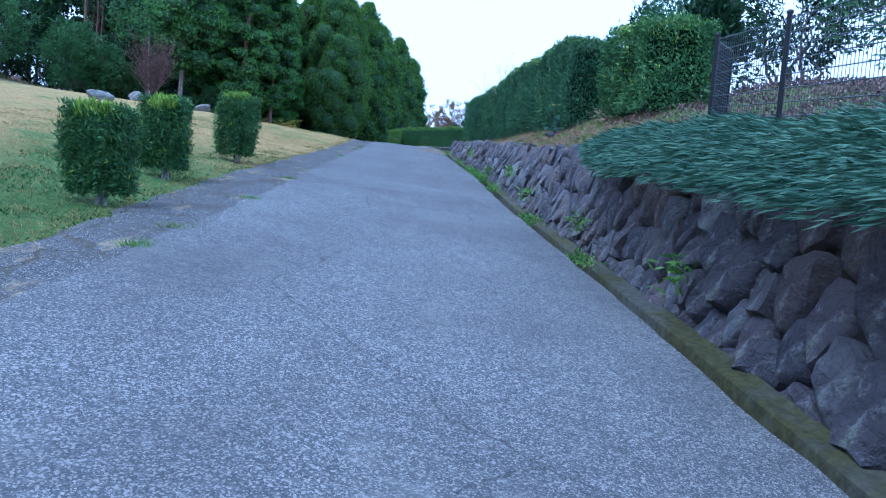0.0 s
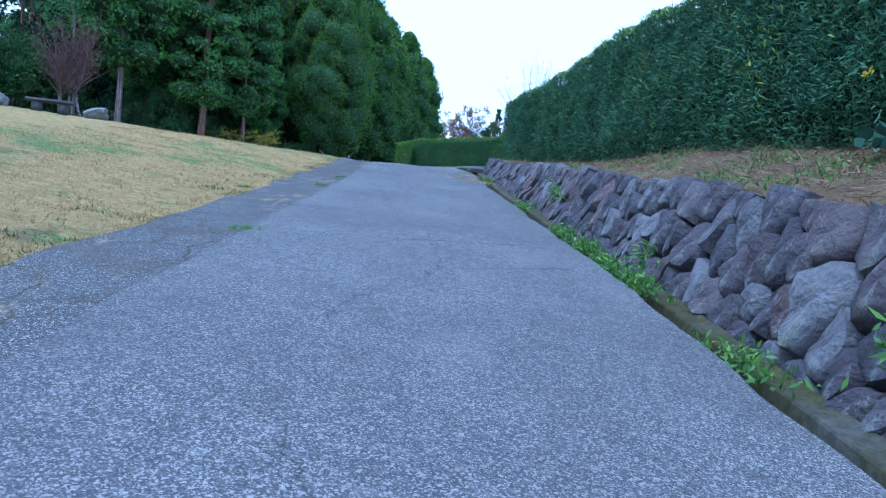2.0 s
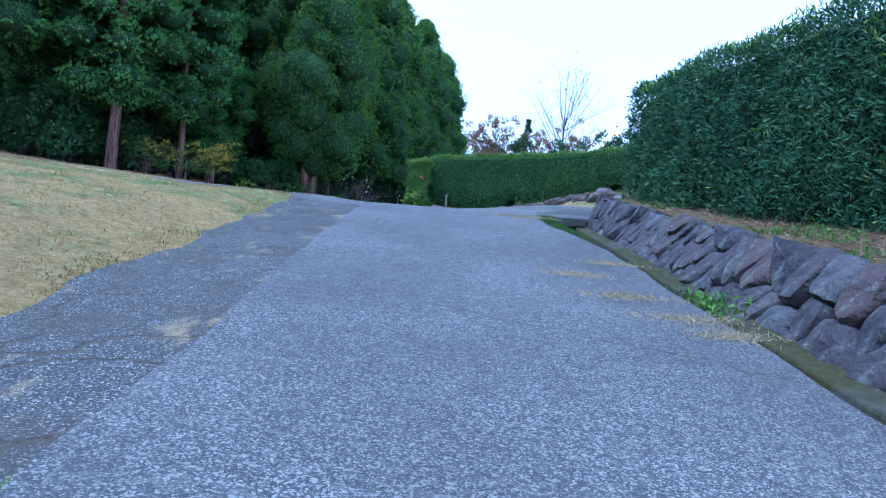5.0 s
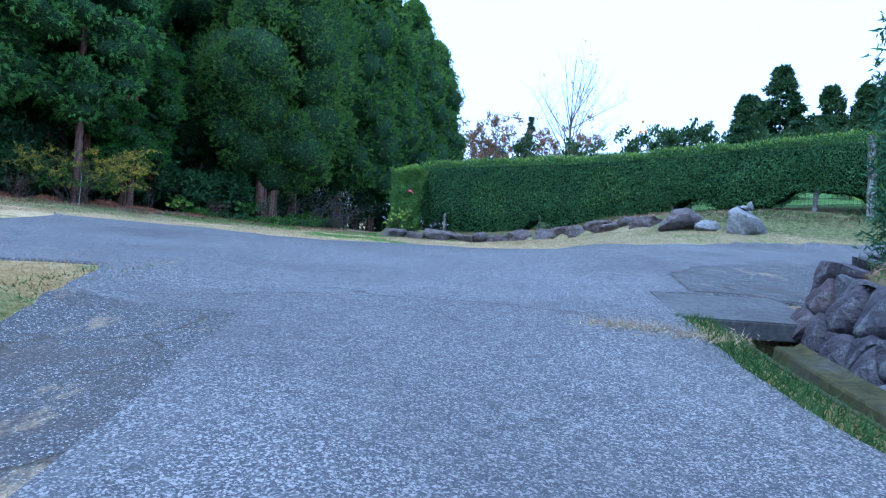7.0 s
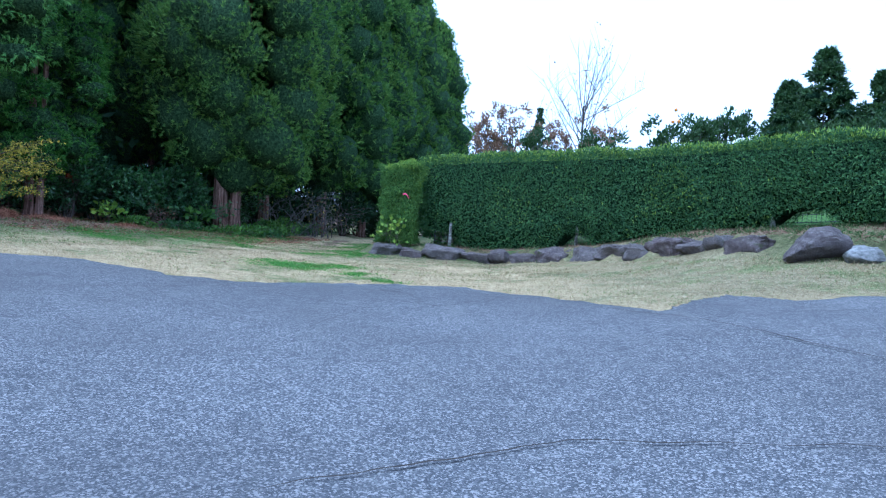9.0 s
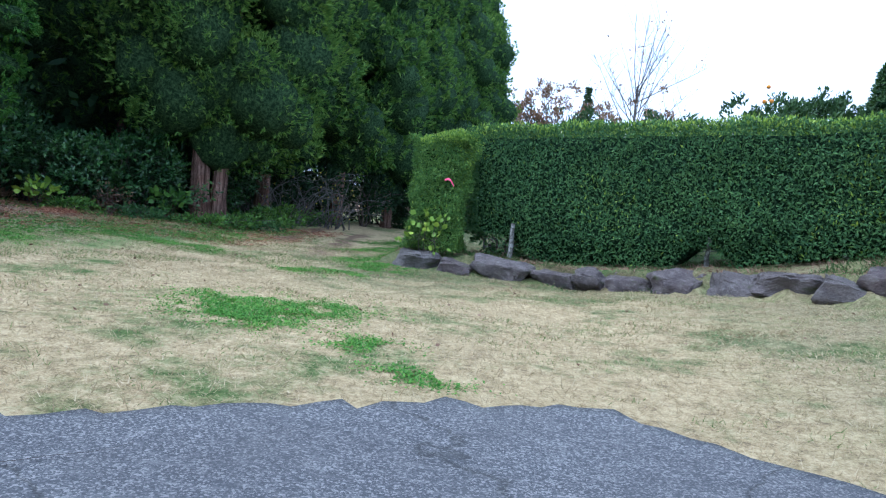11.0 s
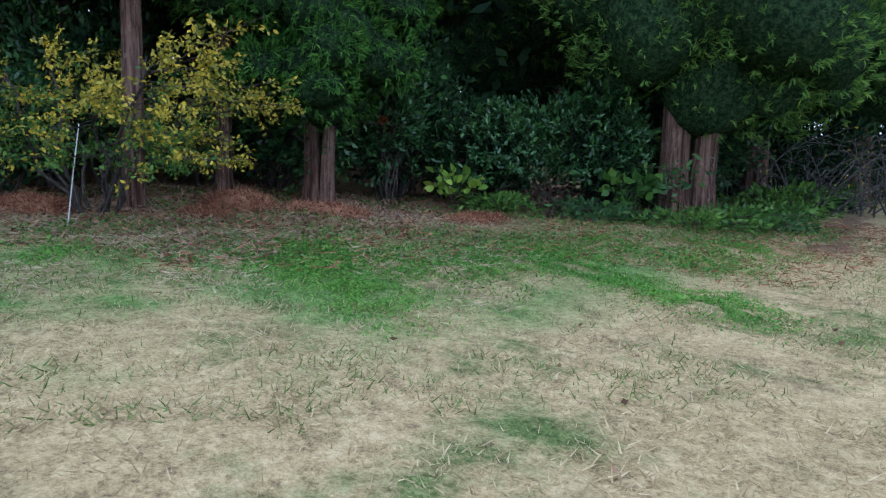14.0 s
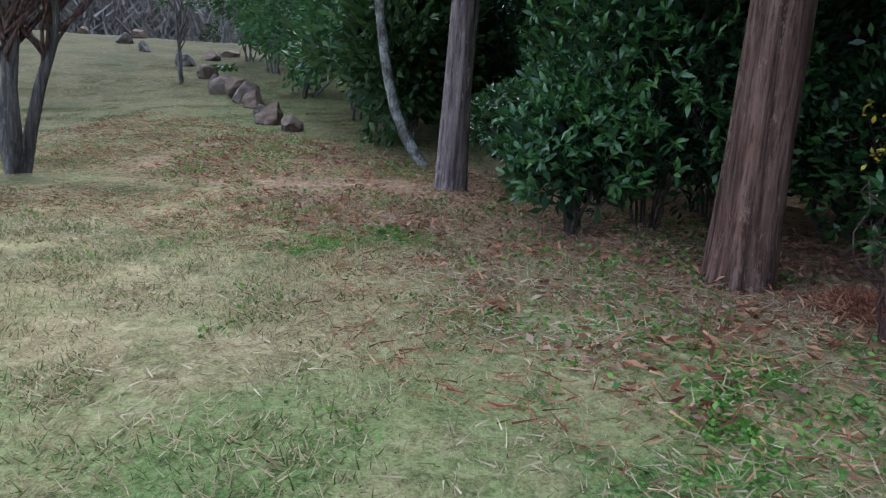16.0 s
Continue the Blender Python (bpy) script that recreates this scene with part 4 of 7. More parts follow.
# ---- clipped hedges and shrubs ----
def shell(path, wide, base, top, n, seed, bulge=0.10, round_top=0.18, ends=True, under=0.0):
    """Places and outward directions spread over a clipped hedge along a path of (x, y); base and top are functions of (x, y)."""
    rng = np.random.default_rng(seed)
    path = np.asarray(path, float)
    seg = np.linalg.norm(np.diff(path, axis=0), axis=1)
    cum = np.r_[0, np.cumsum(seg)]
    total = cum[-1]

    def mid(s):
        x, y = np.interp(s, cum, path[:, 0]), np.interp(s, cum, path[:, 1])
        e = 0.3
        tx = np.interp(s + e, cum, path[:, 0]) - np.interp(s - e, cum, path[:, 0])
        ty = np.interp(s + e, cum, path[:, 1]) - np.interp(s - e, cum, path[:, 1])
        return np.stack([x, y], 1), unit(np.stack([ty, -tx], 1))

    s0 = np.array([total / 2])
    c0, _ = mid(s0)
    high = float(top(c0[:, 0], c0[:, 1])[0] - base(c0[:, 0], c0[:, 1])[0])
    areas = np.array([total * high, total * high, total * wide, wide * high * ends, wide * high * ends])
    face = rng.choice(5, n, p=areas / areas.sum())
    s, v, w = rng.random(n) * total, rng.random(n), rng.random(n) * 2 - 1
    s = np.where(face == 3, 0.0, np.where(face == 4, total, s))
    side = np.where(face == 0, 1.0, np.where(face == 1, -1.0, w))
    v = np.where(face == 2, 1.0, v)
    c, nr = mid(np.clip(s, 0.001, total - 0.001))
    tg = np.stack([-nr[:, 1], nr[:, 0]], 1)
    lo, hi = base(c[:, 0], c[:, 1]), top(c[:, 0], c[:, 1])
    z = lo + (hi - lo) * v
    soft = np.clip((hi - z) / round_top, 0, 1)
    inset = round_top * (1 - np.sqrt(np.clip(1 - (1 - soft) ** 2, 0, 1)))
    half = wide / 2 - inset * (face < 2)
    tuck = under * np.clip(1 - (z - lo) / 0.5, 0, 1)
    xy = c + nr * (side * (half - tuck))[:, None]
    p = np.stack([xy[:, 0], xy[:, 1], z], 1)
    nrm = np.zeros((n, 3))
    nrm[:, :2] = nr * np.where(face < 2, side, 0)[:, None]
    nrm[face == 2] = (0, 0, 1)
    nrm[face == 3, :2] = tg[face == 3]
    nrm[face == 4, :2] = -tg[face == 4]
    nrm = unit(nrm + [0, 0, 0.0] + (1 - soft)[:, None] * [0, 0, 0.7] * (face < 2)[:, None])
    p = p + nrm * (bulge * (lump(p, 1.1, seed) + 0.5 * lump(p, 2.9, seed)))[:, None]
    return p, nrm, face


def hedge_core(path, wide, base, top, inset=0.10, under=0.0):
    """A dark core inside a hedge, its colour standing for the shade between leaves."""
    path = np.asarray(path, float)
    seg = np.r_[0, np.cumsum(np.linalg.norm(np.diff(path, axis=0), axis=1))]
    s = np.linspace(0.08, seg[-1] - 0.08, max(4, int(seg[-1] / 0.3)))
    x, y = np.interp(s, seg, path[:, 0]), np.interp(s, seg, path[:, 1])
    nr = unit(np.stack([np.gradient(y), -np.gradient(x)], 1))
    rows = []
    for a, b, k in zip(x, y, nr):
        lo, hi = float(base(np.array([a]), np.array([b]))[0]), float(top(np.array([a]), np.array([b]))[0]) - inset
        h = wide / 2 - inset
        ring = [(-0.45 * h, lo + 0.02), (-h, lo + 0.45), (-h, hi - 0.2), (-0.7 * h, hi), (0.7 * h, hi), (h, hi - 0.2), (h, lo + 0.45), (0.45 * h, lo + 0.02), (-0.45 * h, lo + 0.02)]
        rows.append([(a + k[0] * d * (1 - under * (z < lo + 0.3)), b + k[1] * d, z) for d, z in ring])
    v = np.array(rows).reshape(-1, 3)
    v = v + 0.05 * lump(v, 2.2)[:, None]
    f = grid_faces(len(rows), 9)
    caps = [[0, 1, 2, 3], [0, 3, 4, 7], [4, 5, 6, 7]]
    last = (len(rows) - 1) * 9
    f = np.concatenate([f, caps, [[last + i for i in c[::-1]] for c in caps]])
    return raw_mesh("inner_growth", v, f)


def tree_stem(p0, p1, r0, r1, sides=8, wob=0.03, n=7):
    t = np.linspace(0, 1, n)
    pts = np.outer(1 - t, p0) + np.outer(t, p1) + np.c_[RNG.normal(0, wob, (n, 2)), np.zeros(n)] * np.sin(t * np.pi)[:, None]
    return tube(pts, r0 + (r1 - r0) * t, sides, rough=0.12)


def clipped_hedge(name, label, path, wide, base, top, n, mat, size, seed, tips=0.0, stems=(), stem_mat="lichen_bark", bulge=0.1, under=0.0, slim=0.34):
    ob = thing(name, label, "hedge")
    part("inner_growth", hedge_core(path, wide, base, top, 0.2, under), "hedge_shade", ob)
    p, nr, face = shell(path, wide, base, top, n, seed, bulge, under=under)
    rng = np.random.default_rng(seed + 1)
    way = nr * 0.55 + rng.normal(0, 0.6, (n, 3)) + [0, 0, 0.25]
    at = p - nr * rng.uniform(0.02, 0.16, n)[:, None]
    fresh = rng.random(n) < tips * np.where(face == 2, 1.0, np.where(lump(p, 0.7, seed) > 0.35, 0.25, 0.02))
    L = rng.uniform(0.7, 1.3, n) * size
    part("foliage", leaves("foliage", at[~fresh], way[~fresh], L[~fresh], L[~fresh] * slim, 0.15, rng, (nr + [0, 0, 0.35])[~fresh]), mat, ob)
    if fresh.any():
        part("young_growth", leaves("young_growth", at[fresh], way[fresh] + [0, 0, 0.5], L[fresh] * 1.1, L[fresh] * slim), "new_leaf", ob, "bright yellow-green new shoots")["kind"] = "stuff"
    for x, y, h, r in stems:
        z = float(ground_z(x, y)) - 0.05
        part("stem", limb_mesh("stem", [tree_stem((x, y, z), (x + RNG.normal(0, 0.06), y, z + h), r, r * 0.75, 8, 0.012)]), stem_mat, ob)
    return ob


def build_hedges():
    # tall hedge on the bank, the whole length of the wall's upper part
    gz = ground_z
    bend = lambda y: 4.12 - 0.05 * y - 0.95 * step(29, 38, y)
    path = [(float(bend(y)), y) for y in np.r_[np.arange(16.9, 37.0, 0.6), 37.4]]
    clipped_hedge(
        "bank_hedge", "tall dark green clipped podocarp hedge on the bank", path, 1.26,
        lambda x, y: np.interp(y, [16, 20, 22.5, 25.5, 28, 37, 41.5], [3.4, 3.8, 4.0, 4.1, 4.2, 4.85, 5.0]) + 0.02,
        lambda x, y: np.interp(y, [16, 18, 22, 25, 28, 31, 34, 38, 41.5], [5.6, 5.9, 6.3, 6.72, 7.0, 7.08, 7.08, 7.15, 7.2]),
        190000, "yew_leaf", 0.085, 11, 0.3, [(2.78, 22.1, 1.15, 0.07), (3.05, 23.8, 1.2, 0.055), (2.9, 26.5, 0.7, 0.05), (3.2, 19.0, 0.9, 0.05)], bulge=0.16, under=0.15, slim=0.22)
    path = [(4.55 - 0.05 * y, y) for y in np.arange(12.5, 15.0, 0.4)]
    clipped_hedge(
        "bank_shrub", "dark green podocarp clump standing beside the fence", path, 1.4,
        lambda x, y: gz(x, y) - 0.06, lambda x, y: np.interp(y, [12, 13, 15], [5.0, 5.2, 5.25]) + 0 * x,
        20000, "hedge_leaf", 0.08, 12, 0.35, [(3.6, 14.9, 1.7, 0.06), (3.75, 15.3, 1.8, 0.05)], bulge=0.25)
    # the long hedge that closes the lot
    path = np.array(HEDGE)
    foot = lambda x: np.interp(x, [-3.4, -2.8, -2.5, -0.5, -0.25, 0.0, 0.25, 2.9, 3.1, 3.4, 3.6, 4.5, 4.8, 5.7, 6.0], [0.42, 0.36, 0.02, 0.0, 0.3, 0.3, 0.0, 0.05, 0.32, 0.32, 0.08, 0.08, 0.42, 0.42, 0.1])
    clipped_hedge(
        "lot_hedge", "long neatly clipped dark green hedge behind the stone edging", path, 1.1,
        lambda x, y: gz(x, y) - 0.04 + foot(x), lambda x, y: np.interp(x, [-4, -3.3, -1, 1, 3, 5, 8, 13], [7.42, 7.5, 7.62, 7.66, 7.72, 7.8, 8.0, 8.2]),
        215000, "hedge_leaf", 0.056, 21, 0.5, [(-2.98, 53.3, 0.62, 0.045), (-0.2, 52.2, 0.6, 0.04), (2.8, 49.4, 0.7, 0.05), (5.0, 46.9, 0.8, 0.06), (1.2, 51.2, 0.5, 0.04), (5.75, 46.1, 1.7, 0.1)], bulge=0.09, under=0.1, slim=0.36)
    path = [(-4.55, 53.75), (-4.2, 53.75), (-3.92, 53.8)]
    clipped_hedge(
        "track_shrub", "rounded bright green shrub at the hedge's end", path, 1.35,
        lambda x, y: gz(x, y) + 0.02, lambda x, y: np.interp(x, [-5, -4.5, -4, -3.6], [6.9, 7.22, 7.32, 7.25]),
        80000, "shrub_leaf", 0.046, 22, 0.7, bulge=0.22, slim=0.36)
    # three small clipped shrubs on the lawn's rim
    for k, (x, y, w, h) in enumerate(((-3.27, 6.6, 0.48, 0.92), (-3.72, 9.2, 0.48, 1.04), (-3.97, 13.1, 0.6, 1.2))):
        z = float(ground_z(x, y))
        clipped_hedge("lawn_shrub", "small square-clipped green shrub at the lawn's rim", [(x - w * 0.36, y), (x, y), (x + w * 0.36, y)], w * 0.82,
                      lambda a, b, z=z: z + 0.12 + 0 * a, lambda a, b, z=z, h=h: z + h + 0 * a, 12000, "hedge_leaf", 0.07, 31 + k, 2.4,
                      [(x, y, 0.4, 0.03), (x + 0.06, y + 0.03, 0.35, 0.02)], bulge=0.12, under=0.12, slim=0.22)["group"] = "shrubs along the lawn"


# ---- trees ----
def ico_parts():
    bm = bmesh.new()
    bmesh.ops.create_icosphere(bm, subdivisions=2, radius=1.0)
    v, f = np.array([tuple(p.co) for p in bm.verts]), np.array([[p.index for p in q.verts] for q in bm.faces])
    bm.free()
    return v, f


def cedar_meshes(seed, high, wide, low, clumps, per, size, flat=1.0, cone=False, lobe=(0.45, 1.0), spray=7, rise=0.35, slim=0.16):
    """Crown of rounded tufts over a tapered column, from z = low up, and dark balls inside it, coloured as the shade
    between the tufts.
    """
    rng = np.random.default_rng(seed)
    t = rng.random(clumps) ** 1.2
    env = lambda q: np.interp(q, [0, 0.08, 0.25, 0.5, 0.75, 0.92, 1.0], [0.75, 0.95, 1.0, 0.92, 0.68, 0.34, 0.06])
    if cone:
        env = lambda q: 1.04 - np.asarray(q)
    ang = rng.random(clumps) * 2 * np.pi
    rad = wide * env(t) * np.where(t < 0.14, rng.uniform(0.05, 0.98, clumps), rng.uniform(0.74, 1.06, clumps))
    c = np.stack([np.cos(ang) * rad, np.sin(ang) * rad, low + t * (high - low)], 1)
    r = rng.uniform(*lobe, clumps) * (0.25 + 0.75 * env(t) if cone else 0.5 + 0.5 * env(t)) * wide / 2.1
    if not cone:
        c[:, :2] *= np.clip(1 - 0.45 * r / np.maximum(rad, 0.1), 0.2, 1)[:, None]
    tufts = max(6, per // spray)
    d = ball_dirs(clumps * tufts, rng).reshape(clumps, tufts, 3)
    out = unit(np.stack([np.cos(ang), np.sin(ang), 0.25 + 0 * ang], 1))
    d = unit(d + 0.5 * out[:, None])
    p = c[:, None] + d * (r[:, None] * rng.uniform(0.74, 1.02, (clumps, tufts)))[..., None] * [1, 1, flat]
    # each tuft is a brush of sprays that fan out from one point
    p = np.repeat(p.reshape(-1, 3), spray, 0) + rng.normal(0, 0.12 * size, (clumps * tufts * spray, 3))
    axis = np.repeat((d + [0, 0, rise]).reshape(-1, 3), spray, 0)
    way = unit(axis) + rng.normal(0, 0.42, p.shape)
    L = rng.uniform(0.6, 1.3, len(p)) * size
    crown = leaves("crown", p, way, L, L * slim, 0.25, rng, np.repeat((d + [0, 0, 0.3]).reshape(-1, 3), spray, 0))
    # a darker ball in each tuft paints the shade of the gaps
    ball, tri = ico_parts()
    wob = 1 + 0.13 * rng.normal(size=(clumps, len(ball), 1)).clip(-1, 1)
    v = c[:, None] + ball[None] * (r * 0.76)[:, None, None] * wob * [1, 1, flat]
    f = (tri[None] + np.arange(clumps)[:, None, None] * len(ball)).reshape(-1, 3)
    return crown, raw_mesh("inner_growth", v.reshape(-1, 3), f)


def trunk_mesh(high, r0, r1, seed, lean=0.0, flare=1.35):
    rng = np.random.default_rng(seed)
    t = np.r_[0, 0.02, 0.05, np.linspace(0.1, 1, 10)]
    pts = np.stack([lean * t * high + rng.normal(0, 0.012, len(t)) * (t > 0.1), rng.normal(0, 0.012, len(t)) * (t > 0.1), t * high - 0.15], 1)
    r = (r0 + (r1 - r0) * t) * (1 + (flare - 1) * np.exp(-t * high / 0.35))
    return limb_mesh("trunk", [tube(pts, r, 26, rough=0.17)])


def place_tree(name, label, x, y, meshes, trunk, leaf, bark, turn=0.0, scale=1.0, group=""):
    ob = thing(name, label, "tree", (x, y, float(ground_z(x, y)) - 0.05), turn, group)
    ob.scale = (scale, scale, scale)
    crown, inner = meshes
    part("trunk", trunk, bark, ob)
    c = part("crown", crown, leaf, ob)
    if inner:
        part("inner_growth", inner, "hedge_shade", c)["kind"] = "stuff"
    return ob


def stems_mesh(stems, seed):
    """Several trunks from one root: (dx, dy, radius, height, lean)."""
    rng = np.random.default_rng(seed)
    out = []
    for dx, dy, r, h, lean in stems:
        t = np.r_[0, 0.02, 0.05, np.linspace(0.1, 1, 9)]
        pts = np.stack([dx + lean * t * h + rng.normal(0, 0.012, len(t)), dy + rng.normal(0, 0.012, len(t)), t * h - 0.15], 1)
        out.append(tube(pts, (r * (1 - 0.55 * t)) * (1 + 0.5 * np.exp(-t * h / 0.35)), 22, rough=0.2))
    return dress(limb_mesh("trunk", out), "cedar_bark")


def build_trees():
    # the row of cedars beside the track
    kinds = [cedar_meshes(40 + k, 13.5, 2.2, [1.95, 2.1, 2.0][k], [210, 190, 190][k], [1700, 480, 480][k], [0.105, 0.17, 0.17][k], 1.1, False, (0.42, 1.05), 10, 0.45, [0.17, 0.22, 0.22][k]) for k in range(3)]
    for m, n in kinds:
        dress(m, "cedar_leaf"), dress(n, "cedar_shade")
    tr = dress(trunk_mesh(9.0, 0.20, 0.08, 1), "cedar_bark")
    first = stems_mesh([(-0.22, -0.06, 0.2, 9, 0.0), (0.12, 0.14, 0.15, 8, 0.02), (-0.1, 0.5, 0.12, 7, -0.02)], 61)
    row = [(-9.5, 57.0, 1.05), (-9.42, 60.2, 1.0), (-8.3, 64.3, 1.05), (-7.3, 68.6, 1.0), (-6.0, 73.0, 0.99), (-4.7, 77.0, 0.9), (-12.0, 60.6, 1.08), (-11.0, 66.0, 1.0), (-14.2, 58.6, 0.95), (-16.4, 57.4, 0.95)]
    for k, (x, y, s) in enumerate(row):
        label = "tall dense dark green cedar with billowing foliage" if k else "tall billowing cedar on a cluster of reddish trunks"
        place_tree("cedar_tree", label, x, y, kinds[0 if k == 0 else 1 + k % 2], first if k == 0 else tr, "cedar_leaf", "cedar_bark", 70.0 * k, s, "cedars beside the track")
    # the wood: tall bare trunks with crowns high up
    high = [cedar_meshes(70 + k, 15.0, 2.0, [3.0, 2.6][k], 140, 460, 0.135, 0.6, False, (0.4, 0.95), 9, -0.25, 0.2) for k in range(2)]
    for m, n in high:
        dress(m, "cypress_leaf"), dress(n, "cedar_shade")
    thick = dress(trunk_mesh(11.0, 0.185, 0.10, 5, 0.02), "cedar_bark")
    tall = dress(trunk_mesh(11.0, 0.125, 0.07, 5), "cedar_bark")
    grey = dress(trunk_mesh(11.0, 0.125, 0.075, 15, 0.008), "pale_cedar_bark")
    rng = np.random.default_rng(17)
    spots = [(-18.1, 46.66, 1.25), (-14.62, 48.68, 1.0), (-13.05, 50.75, 0.85), (-15.75, 53.9, 1.0)]
    for k in range(22):
        x, y = rng.uniform(-42, -10), rng.uniform(50, 74)
        if x * 0.78 - y * 0.62 > -44.6 or y < 49 - (x + 18) * 0.35 or any(math.hypot(x - a, y - b) < 2.4 for a, b, _ in spots):
            continue
        spots.append((x, y, rng.uniform(0.85, 1.15)))
    spots.append((-13.6, 52.2, 0.76))
    for k, (x, y, s) in enumerate(spots):
        place_tree("woodland_tree", ["straight brown-barked conifer at the wood's edge", "straight grey-barked conifer at the wood's edge"][k == 0], x, y, high[k % 2], thick if k == 1 else (grey if k == 0 else tall), "cypress_leaf", "cedar_bark", 47.0 * k if k != 1 else 60.0, s, "conifers of the wood")
    # the bushy ones whose foliage hangs low
    low = cedar_meshes(90, 9.0, 1.35, 1.25, 110, 820, 0.10, 0.7, False, (0.4, 0.95), 9, -0.2, 0.18)
    dress(low[0], "bright_cypress_leaf"), dress(low[1], "cedar_shade")
    pair = stems_mesh([(-0.09, -0.03, 0.10, 6, 0.0), (0.09, 0.04, 0.085, 6, 0.01)], 62)
    place_tree("young_cypress", "green young cypress with low feathery branches", -12.72, 52.95, low, pair, "cypress_leaf", "cedar_bark")
    bright = [m.copy() for m in low]
    bright[0].materials[0] = MATS["bright_cypress_leaf"]
    place_tree("young_cypress", "bright green young cypress with rounded tufts", -18.2, 51.2, bright, tall, "cypress_leaf", "cedar_bark", 60, 1.45)

# ---- shrubs, rocks, fence and small things ----
def on_ground(x, y, lift=0.0):
    return np.stack([x, y, ground_z(x, y) + rough_z(x, y) + lift], 1)


def bush(name, label, x, y, wide, deep, high, n, mat, size, seed, stems=5, lift=0.0, slim=0.42, category="shrub", bark="twig_bark", group="", hollow=0.45, droop=0.0, fine=1.0, full=False):
    """A loose shrub: forking stems and leaves gathered in uneven clumps."""
    rng = np.random.default_rng(seed)
    ob = thing(name, label, category, (x, y, float(ground_z(x, y)) - 0.03), 0, group)
    tops, pieces = [], []
    for k in range(stems):
        a = rng.random() * 2 * math.pi
        q = np.array([math.cos(a) * wide * rng.uniform(0.15, 0.42), math.sin(a) * deep * rng.uniform(0.15, 0.42), lift + (high - lift) * rng.uniform(0.5, 0.9)])
        foot = np.array([q[0] * 0.2, q[1] * 0.2, 0.0])
        pieces.append(tree_stem(foot, q, (0.010 + 0.010 * high) * fine, 0.006 * fine, 5, 0.05 * high))
        for _ in range(3):
            r = foot + (q - foot) * rng.uniform(0.45, 0.95)
            e = r + rng.normal(0, 1, 3) * [wide * 0.22, deep * 0.22, high * 0.14]
            pieces.append(tree_stem(r, e, (0.007 + 0.003 * high) * fine, 0.003, 4, 0.03, 4))
            tops.append(e)
        tops.append(q)
    part("stem", limb_mesh("stem", pieces), bark, ob)
    clumps = max(12, n // 90)
    d = ball_dirs(clumps, rng) * rng.uniform(hollow, 1.0, (clumps, 1)) ** 0.6
    c = d * [wide / 2, deep / 2, (high - lift) / 2] * 0.86 + [0, 0, (high + lift) / 2]
    c = np.concatenate([c, np.array(tops)])
    k = rng.integers(len(c), size=n)
    spread = rng.normal(0, 1, (n, 3)).clip(-1.35, 1.35) * np.array([wide, deep, high]).clip(0.2, 2.2) * 0.085
    p = c[k] + spread
    p[:, 2] = np.maximum(p[:, 2], 0.04)
    mid = np.array([0, 0, (high + lift) * 0.35])
    way = unit(p - mid) + rng.normal(0, 0.6, (n, 3)) + [0, 0, 0.1 - droop]
    L = rng.uniform(0.65, 1.3, n) * size
    part("foliage", leaves("foliage", p, way, L, L * slim, 0.2, rng, None, full), mat, ob)
    return ob


def rosette_shrub(name, label, x, y, wide, deep, high, twigs, per, mat, size, seed, lift=0.1, slim=0.3, category="shrub", group="", spread=0.9, inner="shaded_leaf"):
    """An evergreen whose leaves stand in whorls at the ends of its twigs."""
    rng = np.random.default_rng(seed)
    ob = thing(name, label, category, (x, y, float(ground_z(x, y)) - 0.03), 0, group)
    mid = np.array([0, 0, lift + (high - lift) * 0.42])
    d = ball_dirs(twigs, rng)
    d[:, 2] = np.where(d[:, 2] < -0.55, -d[:, 2], d[:, 2])
    lobes = ball_dirs(11, rng)
    swell = 0.72 + 0.34 * np.max(d @ lobes.T, 1) ** 3
    r = swell * rng.uniform(0.45, 1.0, twigs) ** 0.45
    tip = mid + d * r[:, None] * [wide / 2, deep / 2, (high - lift) / 2 * 1.1]
    tip[:, 2] = np.clip(tip[:, 2], lift, None)
    pieces = []
    for k in range(9):
        a = tip[rng.integers(twigs)] * [0.75, 0.75, 0.9]
        pieces.append(tree_stem(np.array([a[0] * 0.15, a[1] * 0.15, 0.0]), a, 0.016, 0.006, 5, 0.06))
    for a in tip[::4]:
        pieces.append(tree_stem(mid * 0.6 + a * 0.45, a, 0.005, 0.003, 3, 0.02, 3))
    part("stem", limb_mesh("stem", pieces), "twig_bark", ob)
    axis = np.repeat(unit(d + [0, 0, 0.55]), per, 0)
    at = np.repeat(tip, per, 0) + rng.normal(0, 0.012, (twigs * per, 3)) - axis * rng.uniform(0, 0.09, (twigs * per, 1))
    way = axis + rng.normal(0, spread, at.shape)
    L = rng.uniform(0.7, 1.2, len(at)) * size
    part("foliage", leaves("foliage", at, way, L, L * slim, 0.22, rng, axis + [0, 0, 0.6], True), mat, ob)
    # filler leaves within, darkened in colour to give the shrub a shaded inside
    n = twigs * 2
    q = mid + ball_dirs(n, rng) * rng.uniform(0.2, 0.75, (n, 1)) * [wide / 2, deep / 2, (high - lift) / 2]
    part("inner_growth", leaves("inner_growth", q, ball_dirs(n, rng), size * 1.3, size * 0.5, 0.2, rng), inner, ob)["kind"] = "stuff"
    return ob


